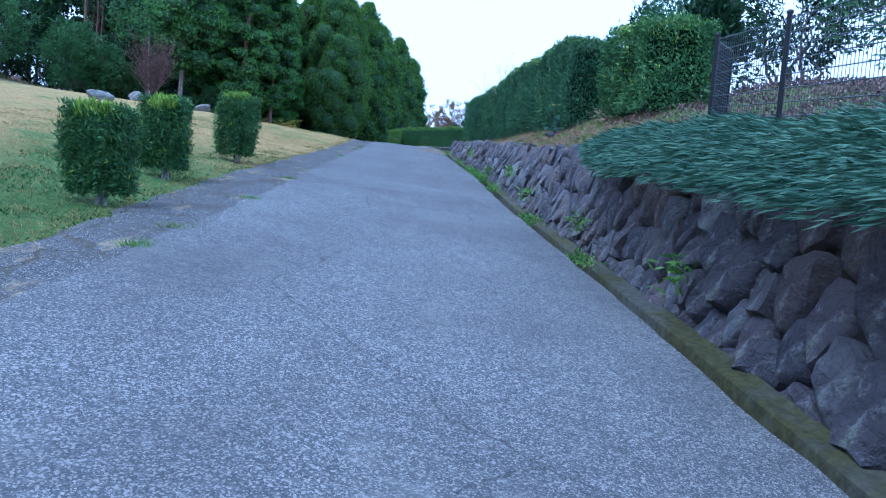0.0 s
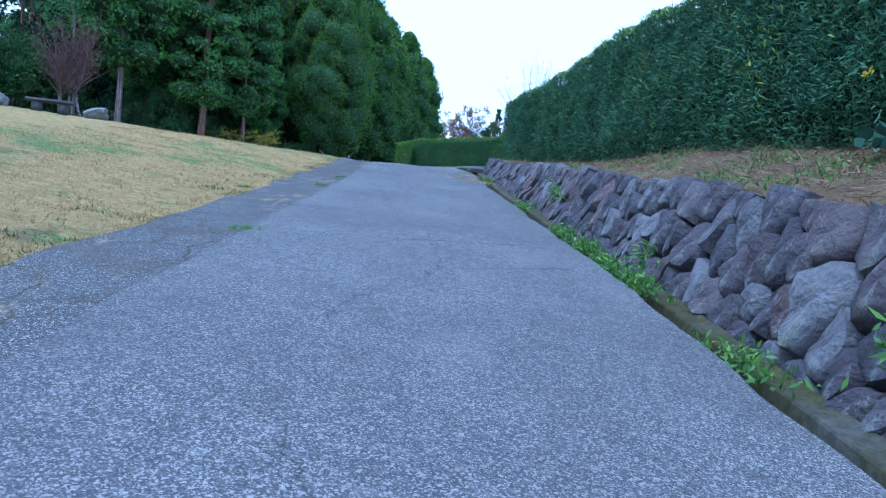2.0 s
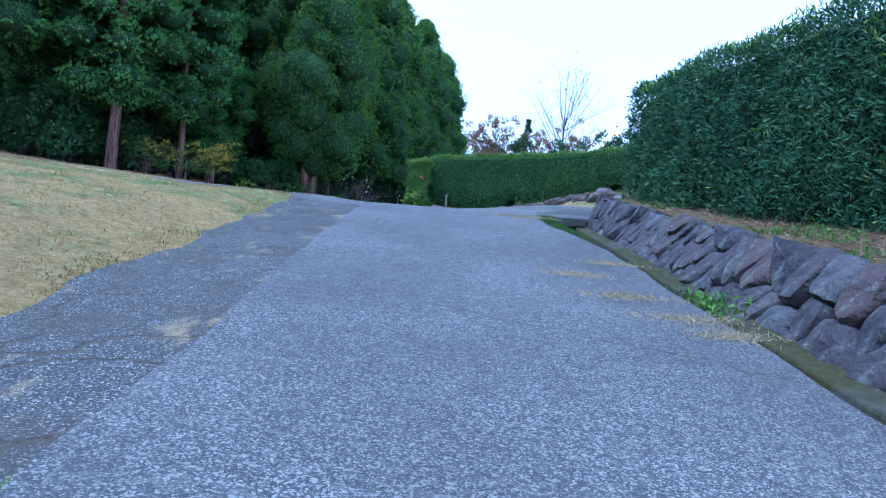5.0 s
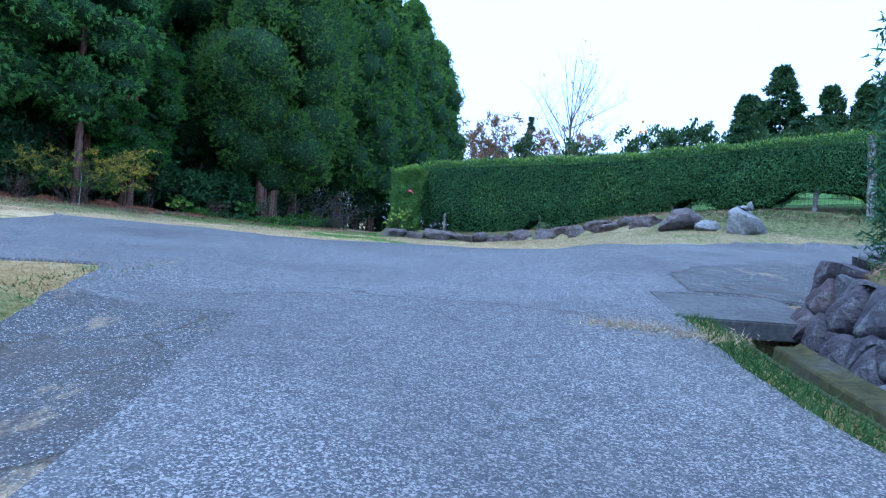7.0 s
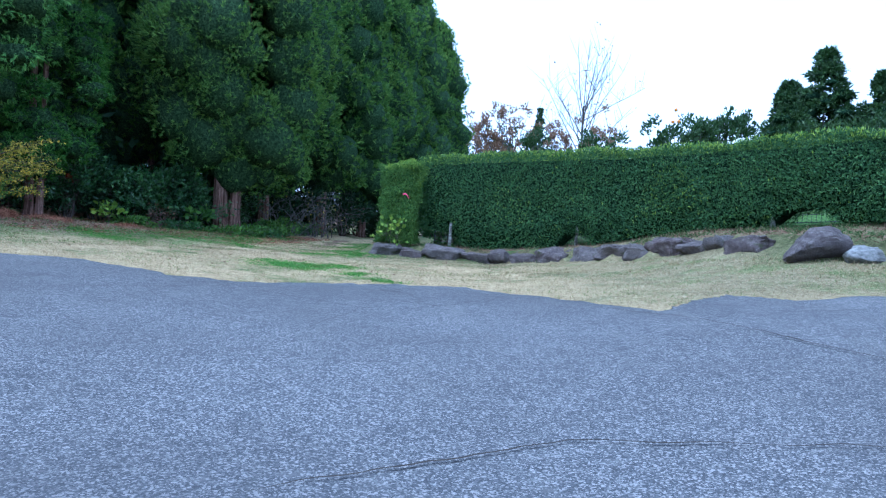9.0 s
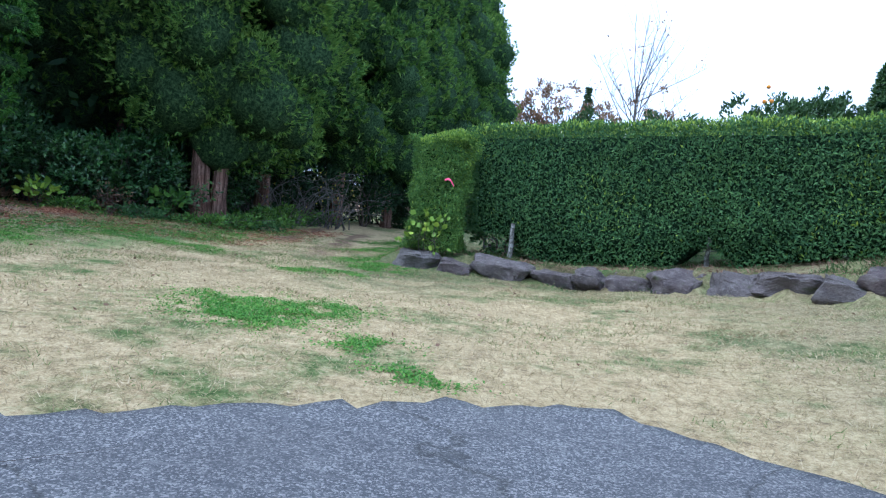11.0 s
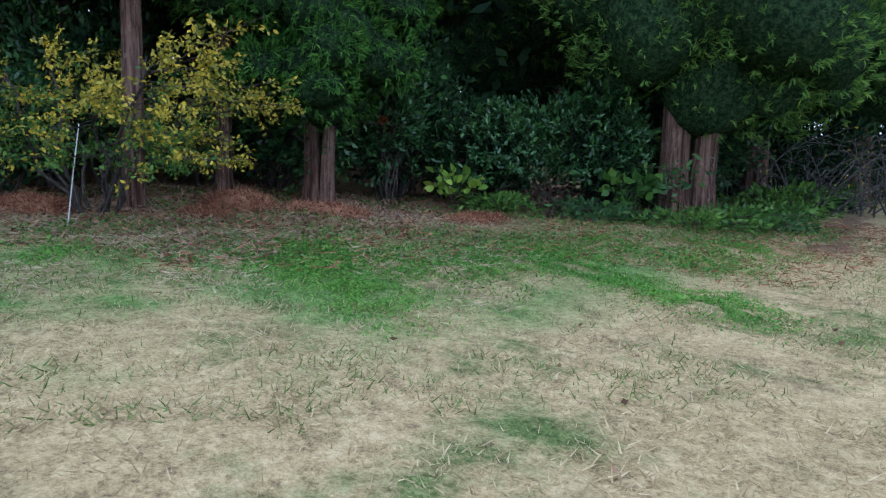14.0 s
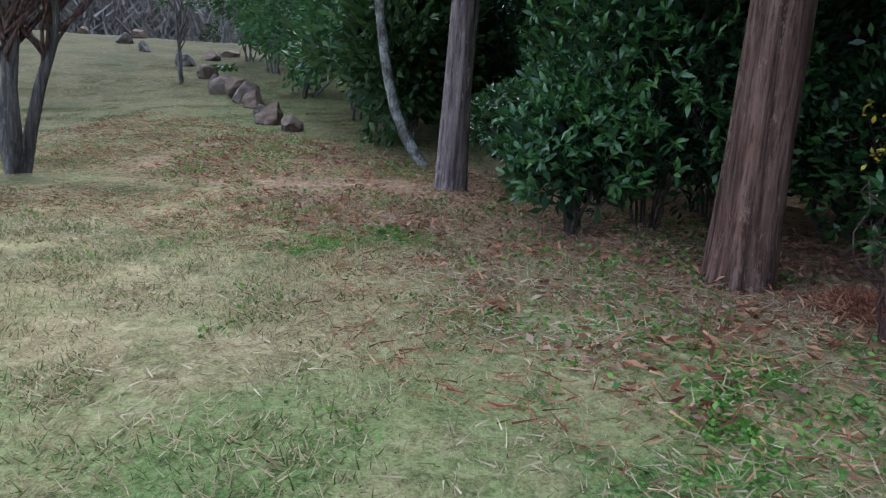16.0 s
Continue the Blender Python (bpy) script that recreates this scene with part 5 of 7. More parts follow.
def spray_shrub(name, label, x, y, wide, deep, high, seed):
    """A spreading shrub: crooked stems, level boughs and leaves set along their twigs, yellow outside and green within."""
    rng = np.random.default_rng(seed)
    ob = thing(name, label, "shrub", (x, y, float(ground_z(x, y)) - 0.03))
    wood, at, way = [], [], []
    for k in range(9):
        a = 2 * math.pi * (k + rng.uniform(-0.3, 0.3)) / 9
        foot = np.array([math.cos(a) * 0.16, math.sin(a) * 0.14, 0])
        top = np.array([math.cos(a) * wide * rng.uniform(0.16, 0.3), math.sin(a) * deep * rng.uniform(0.16, 0.3), high * rng.uniform(0.6, 0.85)])
        wood.append(tree_stem(foot, top, 0.02, 0.009, 6, 0.07))
        for j in range(11):
            s = foot + (top - foot) * rng.uniform(0.4, 1.0)
            b = a + rng.normal(0, 0.85)
            reach = rng.uniform(0.16, 0.34)
            e = s + np.array([math.cos(b) * wide * reach, math.sin(b) * deep * reach, high * rng.uniform(-0.12, 0.22)])
            e[2] = np.clip(e[2], 0.34, high)
            wood.append(tree_stem(s, e, 0.007, 0.003, 4, 0.05, 5))
            for i in range(9):
                g = s + (e - s) * rng.uniform(0.25, 1.0)
                h = g + np.array([math.cos(b), math.sin(b), 0]) * rng.uniform(0.02, 0.2) + rng.normal(0, 0.1, 3) * [1, 1, 0.7]
                if i < 4:
                    wood.append(tree_stem(g, h, 0.003, 0.0015, 3, 0.012, 3))
                m = rng.integers(11, 20)
                u = rng.random(m)[:, None]
                at.append(g + (h - g) * u + rng.normal(0, 0.022, (m, 3)))
                way.append((h - g) * 2.5 + rng.normal(0, 0.5, (m, 3)) - [0, 0, 0.1])
    at, way = np.concatenate(at), np.concatenate(way)
    at[:, 2] = np.maximum(at[:, 2], 0.2)
    part("stem", limb_mesh("stem", wood), "twig_bark", ob)
    out = np.linalg.norm((at - [0, 0, high * 0.42]) / [wide / 2, deep / 2, high * 0.6], axis=1) + 0.25 * (at[:, 2] / high - 0.5) + rng.normal(0, 0.16, len(at))
    gold = out > 0.66
    for label, k, mat in (("yellowing outer leaves", gold, "yellow_leaf"), ("green inner leaves", ~gold, "weed_leaf")):
        L = rng.uniform(0.7, 1.25, k.sum()) * 0.044
        part("foliage", leaves("foliage", at[k], way[k], L, L * 0.5, 0.2, rng, None, True), mat, ob, label)
    return ob


def edge_line(s):
    """The wood's edge, s from 0 at the track to 1 far up the field."""
    px = [-8.6, -10.4, -12.4, -14.0, -15.6, -17.8, -20.5, -24.5, -29, -36, -46]
    py = [59.0, 56.6, 54.3, 51.4, 49.6, 48.0, 47.2, 45.4, 43.6, 41.0, 37.5]
    t = np.linspace(0, 1, len(px))
    return np.interp(s, t, px), np.interp(s, t, py)


def tangle(name, label, x, y, seed):
    """A fallen-over thicket: long thin branches arching out low from a few stools."""
    rng = np.random.default_rng(seed)
    ob = thing(name, label, "shrub", (x, y, float(ground_z(x, y)) - 0.03))
    t = np.linspace(0, 1, 7)[:, None]
    ends, twigs = [], []
    for j in range(34):
        foot = np.array([rng.uniform(-1.0, 1.0), rng.uniform(-0.5, 0.7), 0.0])
        a, rise, far = rng.uniform(0, 2 * math.pi), rng.uniform(0.5, 1.5), rng.uniform(0.9, 2.0)
        out = np.array([math.cos(a), 0.6 * math.sin(a), 0.0])
        pts = foot + out * far * t + np.array([0, 0, 1.0]) * rise * np.sin(t * rng.uniform(1.5, 2.4)) + rng.normal(0, 0.03, (7, 3)) * t
        part("branch", limb_mesh("branch", [tube(pts, np.linspace(0.018, 0.006, 7), 5)]), "grey_bark", ob)
        for _ in range(6):
            k = rng.integers(2, 7)
            tip = pts[k] + out * rng.uniform(0.15, 0.5) + rng.normal(0, 0.16, 3) + [0, 0, 0.08]
            twigs.append(tree_stem(pts[k], tip, 0.006, 0.003, 4, 0.02, 4))
            ends.append(tip)
    part("twig", limb_mesh("twig", twigs), "grey_bark", ob)["kind"] = "stuff"
    c = np.array(ends)
    p = c[rng.integers(len(c), size=70)]
    part("foliage", leaves("foliage", p, rng.normal(0, 0.6, (70, 3)) - [0, 0, 0.3], 0.07, 0.035), "yellow_leaf", ob, "few yellow leaves")["kind"] = "stuff"


def build_wood():
    rng = np.random.default_rng(77)
    # leafy undergrowth along the wood's edge
    k = 0
    for s in np.linspace(0.04, 0.97, 34):
        x, y = edge_line(s)
        back = rng.uniform(0.2, 1.5)
        x, y = float(x) - 0.6 * back, float(y) + 0.8 * back
        h = rng.uniform(1.3, 2.8)
        # every other pair takes the leaf colour that has shade in it
        mat = ["laurel_leaf", "shaded_leaf", "shaded_leaf", "laurel_leaf"][k % 4]
        bush("undergrowth", "glossy evergreen undergrowth at the wood's edge, many with shade-dark leaves", x, y, rng.uniform(1.6, 2.8), rng.uniform(1.4, 2.2), h, 2300, mat, 0.105, 200 + k, 5, 0.15, group="undergrowth of the wood")
        k += 1
    for x, y, w, h, n in ((-16.3, 48.45, 2.5, 3.4, 900), (-15.9, 47.75, 1.4, 1.5, 300), (-10.7, 56.3, 2.0, 1.9, 420), (-11.6, 55.2, 1.9, 1.6, 380), (-19.0, 47.5, 1.7, 1.4, 260), (-16.9, 49.2, 1.8, 2.9, 420), (-14.0, 49.9, 1.5, 1.5, 300), (-12.9, 54.6, 1.8, 2.4, 420), (-13.9, 53.2, 1.8, 2.2, 320)):
        rosette_shrub("laurel_shrub", "broad-leaved dark green laurel with glossy leaves", x, y, w, w, h, n, 9, "laurel_leaf", 0.115, int(300 - 7 * x), 0.08)
    # saplings and twiggy young trees
    bush("sapling", "thin sapling with sparse glossy leaves", -12.5, 53.95, 1.3, 1.2, 1.7, 650, "laurel_leaf", 0.11, 401, 6, 0.55, fine=0.6, full=True)
    w = thing("withered_leaves", "cluster of withered reddish leaves caught in a sapling", "leaves", (-12.35, 53.75, float(ground_z(-12.35, 53.75)) + 1.1))
    part("foliage", leaves("foliage", rng.normal(0, 0.05, (26, 3)), rng.normal(0, 0.6, (26, 3)) - [0, 0, 0.6], 0.11, 0.05, 0.2, rng), "red_leaf", w)["kind"] = "stuff"
    bush("bright_leaved_weed", "weed with large bright green leaves", -11.6, 54.3, 0.7, 0.6, 0.5, 60, "new_leaf", 0.15, 402, 4, 0.15, 0.75, "weed", fine=0.5, full=True)
    bush("bright_leaved_weed", "weed with large bright green leaves", -9.95, 56.0, 0.7, 0.6, 0.65, 80, "weed_leaf", 0.17, 403, 4, 0.2, 0.75, "weed", fine=0.5, full=True)
    bush("bright_leaved_weed", "weed with large bright green leaves", -4.3, 52.93, 0.75, 0.4, 0.95, 60, "new_leaf", 0.09, 404, 4, 0.5, 0.85, "weed", fine=0.4, full=True)
    bush("track_undergrowth", "low weeds and creepers beside the track", -8.9, 57.0, 1.5, 1.2, 0.3, 500, "weed_leaf", 0.12, 405, 6, 0.0)
    bush("track_undergrowth", "low weeds and creepers beside the track", -8.8, 60.0, 1.2, 2.4, 0.6, 900, "weed_leaf", 0.13, 406, 6, 0.0)
    for j, (x, y, w, h) in enumerate(((-9.2, 56.1, 1.3, 0.3), (-8.5, 57.4, 1.1, 0.26), (-8.7, 58.9, 1.2, 0.34), (-10.3, 55.6, 1.2, 0.3), (-11.2, 54.7, 1.0, 0.3), (-8.6, 61.8, 1.0, 0.45), (-8.6, 64.0, 1.2, 0.5), (-4.6, 56.5, 0.9, 0.45), (-4.5, 59.0, 1.1, 0.8), (-4.6, 62.0, 1.4, 1.2), (-4.3, 66.0, 1.6, 1.6))):
        bush("track_undergrowth", "low dull green weeds beside the track", x, y, w, w, h, 700, ["weed_leaf", "hedge_leaf"][j % 2], 0.09, 440 + j, 8, 0.0, group="weeds beside the track", fine=0.5)
    # growth behind the track, leaves coloured as if in deep shade
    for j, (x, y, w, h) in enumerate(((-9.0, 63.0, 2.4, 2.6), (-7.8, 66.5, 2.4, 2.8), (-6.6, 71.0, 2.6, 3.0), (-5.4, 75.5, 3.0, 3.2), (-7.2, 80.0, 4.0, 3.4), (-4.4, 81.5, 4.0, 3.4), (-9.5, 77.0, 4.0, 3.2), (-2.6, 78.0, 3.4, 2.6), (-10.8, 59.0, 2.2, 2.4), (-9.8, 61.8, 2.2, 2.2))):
        bush("undergrowth", "glossy evergreen undergrowth at the wood's edge, many with shade-dark leaves", x, y, w, w, h, 1700, "shaded_leaf", 0.17, 470 + j, 5, 0.05, group="undergrowth of the wood")
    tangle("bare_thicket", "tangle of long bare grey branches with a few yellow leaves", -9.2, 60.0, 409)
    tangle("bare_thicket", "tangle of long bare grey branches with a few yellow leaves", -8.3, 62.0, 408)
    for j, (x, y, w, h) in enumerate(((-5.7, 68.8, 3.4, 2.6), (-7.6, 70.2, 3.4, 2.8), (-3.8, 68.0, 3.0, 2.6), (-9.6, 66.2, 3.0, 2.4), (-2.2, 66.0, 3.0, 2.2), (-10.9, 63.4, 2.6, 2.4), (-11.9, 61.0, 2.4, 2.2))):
        bush("undergrowth", "glossy evergreen undergrowth at the wood's edge, many with shade-dark leaves", x, y, w, w * 0.7, h, 3200, "shaded_leaf", 0.16, 520 + j, 5, -1.2, group="undergrowth of the wood", hollow=0.1)
    # the shrub whose leaves have turned
    spray_shrub("yellowing_shrub", "spreading shrub with yellowing green leaves", -12.9, 50.3, 4.1, 2.6, 1.8, 411)
    for j, (x, y, w, h) in enumerate(((-9.5, 65.6, 2.4, 1.3), (-9.9, 69.0, 2.6, 1.4), (-10.8, 72.5, 3.0, 1.6))):
        bush("undergrowth", "glossy evergreen undergrowth at the wood's edge, many with shade-dark leaves", x, y, w, w, h, 1700, "shaded_leaf", 0.15, 490 + j, 5, 0.0, group="undergrowth of the wood")
    bush("dry_stalks", "dry brown stalks of a withered weed", -13.6, 49.05, 0.9, 0.5, 0.9, 12, "dead_stem", 0.05, 412, 14, 0.2, bark="red_twig", fine=0.4)
    bush("dry_stalks", "dry brown stalks of a withered weed", -10.7, 55.0, 0.8, 0.5, 0.75, 60, "autumn_leaf", 0.07, 413, 9, 0.1, bark="red_twig", fine=0.5)
    # deep in the wood: foliage too dense to tell apart, the wood's gloom in its colour
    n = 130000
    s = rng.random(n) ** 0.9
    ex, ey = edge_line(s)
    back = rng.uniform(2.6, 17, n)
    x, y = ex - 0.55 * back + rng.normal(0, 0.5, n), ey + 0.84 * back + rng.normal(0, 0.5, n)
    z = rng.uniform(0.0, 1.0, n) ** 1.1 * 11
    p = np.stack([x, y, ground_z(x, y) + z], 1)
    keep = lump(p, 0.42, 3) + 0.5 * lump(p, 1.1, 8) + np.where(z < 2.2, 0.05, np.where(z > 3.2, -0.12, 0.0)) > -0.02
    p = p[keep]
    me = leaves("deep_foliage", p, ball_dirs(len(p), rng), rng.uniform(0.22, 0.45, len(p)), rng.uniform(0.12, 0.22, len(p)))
    solid("deep_foliage", me, "shaded_leaf", "dense foliage deep in the wood, in shade-dark leaf colour", "foliage", "stuff")
    # slim trunks further in
    slim = dress(trunk_mesh(12.0, 0.12, 0.06, 9), "cedar_bark")
    for k in range(50):
        s, b = rng.random(), rng.uniform(2.0, 13)
        x, y = edge_line(s)
        x, y = float(x) - 0.55 * b, float(y) + 0.84 * b
        ob = thing("slim_tree", "slim bare conifer stem inside the wood", "tree", (x, y, float(ground_z(x, y))), 33.0 * k, "slim stems in the wood")
        part("trunk", slim, "cedar_bark", ob)
    # leaning pale tree
    ob = thing("leaning_tree", "slender leaning tree with pale lichen-spotted bark", "tree", (-19.4, 46.28, float(ground_z(-19.4, 46.28)) - 0.05))
    t = np.linspace(0, 1, 16) ** 1.3
    off = -0.76 * (1 - np.exp(-1.6 * 6.0 * t / 1.1)) - 0.35 * t + 0.03 * np.sin(9 * t)
    pts = np.stack([off * 0.35, off * 0.95, 6.0 * t], 1)
    part("trunk", limb_mesh("trunk", [tube(pts, np.linspace(0.075, 0.05, 16), 12, rough=0.1)]), "lichen_bark", ob)
    c = pts[-1]
    p = c + rng.normal(0, 1, (1800, 3)) * [1.1, 1.1, 0.8]
    part("crown", leaves("crown", p, ball_dirs(1800, rng), 0.16, 0.08), "hedge_leaf", ob)
    # green young trees in front of them, their boughs low over the rocks
    for k, (x, y, h, w, m) in enumerate(((-27.9, 42.3, 5.4, 4.2, "hedge_leaf"), (-24.4, 44.4, 4.6, 3.6, "hedge_leaf"), (-32.2, 40.4, 6.2, 4.6, "orchard_leaf"), (-21.4, 45.7, 3.0, 2.4, "orchard_leaf"), (-35.5, 38.4, 5.6, 4.0, "orchard_leaf"), (-22.6, 45.4, 4.4, 2.6, "hedge_leaf"))):
        bush("field_tree", "young green tree with low boughs at the field's rim", x, y, w, w, h, 7500, m, 0.18, 450 + k, 6, 0.2, 0.4, "tree", "grey_bark", "trees at the field's rim", fine=0.5)
    # leafy trees along the field's upper rim
    for k, (x, y, h, w) in enumerate(((-22.5, 47.6, 4.6, 3.2), (-25.5, 46.2, 5.2, 3.6), (-29.5, 44.8, 6.0, 4.0), (-34, 43.2, 6.5, 4.4))):
        # alternate trees wear the leaf colour darkened for shade
        bush("field_tree", "small leafy tree at the field's rim", x, y, w, w, h, 5200, ["shaded_leaf", "laurel_leaf"][k % 2], 0.18, 430 + k, 5, 0.9, 0.4, "tree", "grey_bark", "trees at the field's rim")


def fork_tree(name, label, x, y, high, wide, stems, twigs, bark, seed, r=0.1, leaf=None, leaf_n=0, spread=(0.12, 0.33), rise=(0.12, 0.4), subs=5, splay=0.22):
    """A bare tree: stems that fork into ever finer twigs."""
    rng = np.random.default_rng(seed)
    ob = thing(name, label, "tree", (x, y, float(ground_z(x, y)) - 0.05))
    pieces, fine, ends = [], [], []
    for k in range(stems):
        a = 2 * math.pi * (k + rng.uniform(-0.2, 0.2)) / stems
        top = np.array([math.cos(a) * wide * splay, math.sin(a) * wide * splay, high * rng.uniform(0.5, 0.68)])
        foot = np.array([math.cos(a), math.sin(a), 0]) * r * (stems > 1)
        pieces.append(tree_stem(foot, top, r, r * 0.45, 10, 0.05))
        for _ in range(twigs):
            q = foot + (top - foot) * rng.uniform(0.4, 1.0)
            b = rng.random() * 2 * math.pi
            e = q + np.array([math.cos(b) * wide * rng.uniform(*spread), math.sin(b) * wide * rng.uniform(*spread), high * rng.uniform(*rise)])
            e[2] = min(e[2], high)
            fine.append(tree_stem(q, e, r * 0.28, r * 0.08, 5, 0.06, 5))
            for _ in range(subs):
                g = q + (e - q) * rng.uniform(0.35, 1.0)
                h = g + rng.normal(0, 1, 3) * [wide * 0.07, wide * 0.07, high * 0.04] + [0, 0, high * 0.07]
                fine.append(tree_stem(g, h, r * 0.10, r * 0.04, 3, 0.02, 3))
                ends.append(h)
    trunk = part("trunk", limb_mesh("trunk", pieces), bark, ob)
    part("branch", limb_mesh("branch", fine), "red_twig" if seed == 770 else "twig_bark", ob)
    if leaf:
        c = np.array(ends)
        p = c[rng.integers(len(c), size=leaf_n)] + rng.normal(0, 0.12 * wide / 3, (leaf_n, 3))
        part("foliage", leaves("foliage", p, ball_dirs(leaf_n, rng), 0.026 * wide, 0.016 * wide), leaf, ob)
    return ob


def boulder(label, x, y, sx, sy, sz, seed, turn=0.0, sink=0.25, name="boulder", mat="field_rock", z=None, boxy=1.0):
    me = dress(rock_mesh(name, seed, 4, 8, 0.2, boxy), mat)
    me.set_sharp_from_angle(angle=0.6)
    z = float(ground_z(x, y)) if z is None else z
    return solid(name, me, mat, label, "rock", place=Matrix.Translation((x, y, z + sz * (0.5 - sink))) @ pose(0, 0, 0, 0, 0, turn) @ Matrix.Diagonal((sx, sy, sz, 1)))


def build_rocks():
    # edging stones in front of the long hedge
    rng = np.random.default_rng(3)
    ob = thing("stone_edging", "low edging of rough grey boulders before the hedge", "edging", kind="structure")
    shapes = [dress(rock_mesh("edging_stone", 500 + k, 4, 5, 0.26, 0.45), "bed_stone") for k in range(8)]
    for me in shapes:
        me.set_sharp_from_angle(angle=0.6)
    x = -4.8
    k = 0
    while x < 1.75:
        w = [0.78, 0.62, 0.95, 0.62, 0.4, 0.66, 0.72, 0.55][k % 8] * rng.uniform(0.9, 1.1)
        slope = float(bed_y(x + w * 0.6) - bed_y(x)) / (w * 0.6)
        run = w / math.hypot(1, slope)
        mid = x + run / 2
        y = float(bed_y(mid))
        st = part("edging_stone", shapes[k % 8], "bed_stone", ob)
        h = rng.uniform(0.32, 0.42)
        st.matrix_world = Matrix.Translation((mid, y, float(ground_z(mid, y - 0.25)) + h * 0.24)) @ pose(0, 0, 0, rng.uniform(-9, 6), rng.uniform(-7, 7), math.degrees(math.atan(slope)) + rng.uniform(-10, 10)) @ Matrix.Diagonal((w * 0.96, 0.5, h, 1))
        x += run * rng.uniform(0.98, 1.06)
        k += 1
    boulder("flat-topped grey boulder at the lot's corner", 1.97, 46.35, 0.80, 0.55, 0.50, 21, 20, 0.2, mat="bed_stone", boxy=0.45)
    boulder("small pale flat rock among the boulders", 2.5, 46.0, 0.50, 0.32, 0.26, 22, 20, 0.2, mat="lawn_rock")
    boulder("rounded grey boulder with pebbles on it", 3.12, 45.72, 0.84, 0.60, 0.64, 34, 40, 0.3, mat="lawn_rock", boxy=0.6)
    z = float(ground_z(3.12, 45.72)) + 0.44
    boulder("small stone resting on a boulder", 3.07, 45.66, 0.24, 0.15, 0.12, 24, 30, 0.2, "pebble", "lawn_rock", z=z)
    boulder("small stone resting on a boulder", 3.16, 45.7, 0.13, 0.11, 0.19, 25, 80, 0.2, "pebble", "lawn_rock", z=z)
    # on the lawn
    boulder("pale grey rock on the lawn's crest", -13.9, 31.3, 0.75, 0.6, 0.5, 26, 30, mat="lawn_rock")
    boulder("square-cut grey stone block on the lawn", -11.0, 31.1, 0.85, 0.55, 0.45, 27, 15, mat="lawn_rock")
    boulder("long grey rock on the lawn's crest", -13.3, 26.3, 1.0, 0.65, 0.5, 28, 40, mat="lawn_rock")
    bench = thing("stone_bench", "plain stone bench on the lawn", "bench", (-12.35, 31.2, float(ground_z(-12.35, 31.2))), 25)
    p = part("seat", box_bm(1.2, 0.4, 0.09, 0.025), "concrete", bench)
    p.location = (0, 0, 0.31)
    for sx in (-0.4, 0.4):
        q = part("leg", box_bm(0.26, 0.34, 0.3, 0.03), "concrete", bench)
        q.location = (sx * 0.8, 0, 0.12)
    # boulders up the wood's edge
    for k, (x, y, s) in enumerate(((-34.2, 36.6, 0.8), (-35.9, 36.8, 0.6), (-36.9, 37.1, 0.6), (-31.2, 38.6, 0.6), (-29.6, 39.4, 0.5), (-28.3, 40.2, 0.75), (-27.6, 40.75, 0.8), (-26.9, 41.2, 0.85), (-25.9, 41.8, 0.6), (-24.6, 42.4, 0.4), (-23.3, 43.0, 0.6), (-22.3, 43.6, 0.5), (-37.2, 33.6, 0.6), (-39.5, 31.6, 0.7), (-44, 30.0, 0.7), (-46, 26, 0.6))):
        boulder("weathered brown boulder along the field's rim", x, y, s * 1.0, s * 0.75, s * 0.75, 60 + k, 50 * k)["group"] = "boulders along the field"


def wires(a, b, n, high, step_x, r=0.004):
    """A welded mesh panel between the posts at a and b (feet), as one sheet of thin wires."""
    a, b = np.asarray(a, float), np.asarray(b, float)
    pieces = []
    for k in range(n):
        h = np.array([0, 0, 0.06 + (high - 0.08) * k / (n - 1)])
        pieces.append(tube(np.array([a + h, (a + b) / 2 + h, b + h]), [r * 1.6] * 3, 4))
    m = int(np.linalg.norm(b - a) / step_x)
    for k in range(1, m):
        q = a + (b - a) * k / m
        pieces.append(tube(np.array([q + [0, 0, 0.04], q + [0, 0, high]]), [r, r], 3))
    return limb_mesh("mesh_panel", pieces)


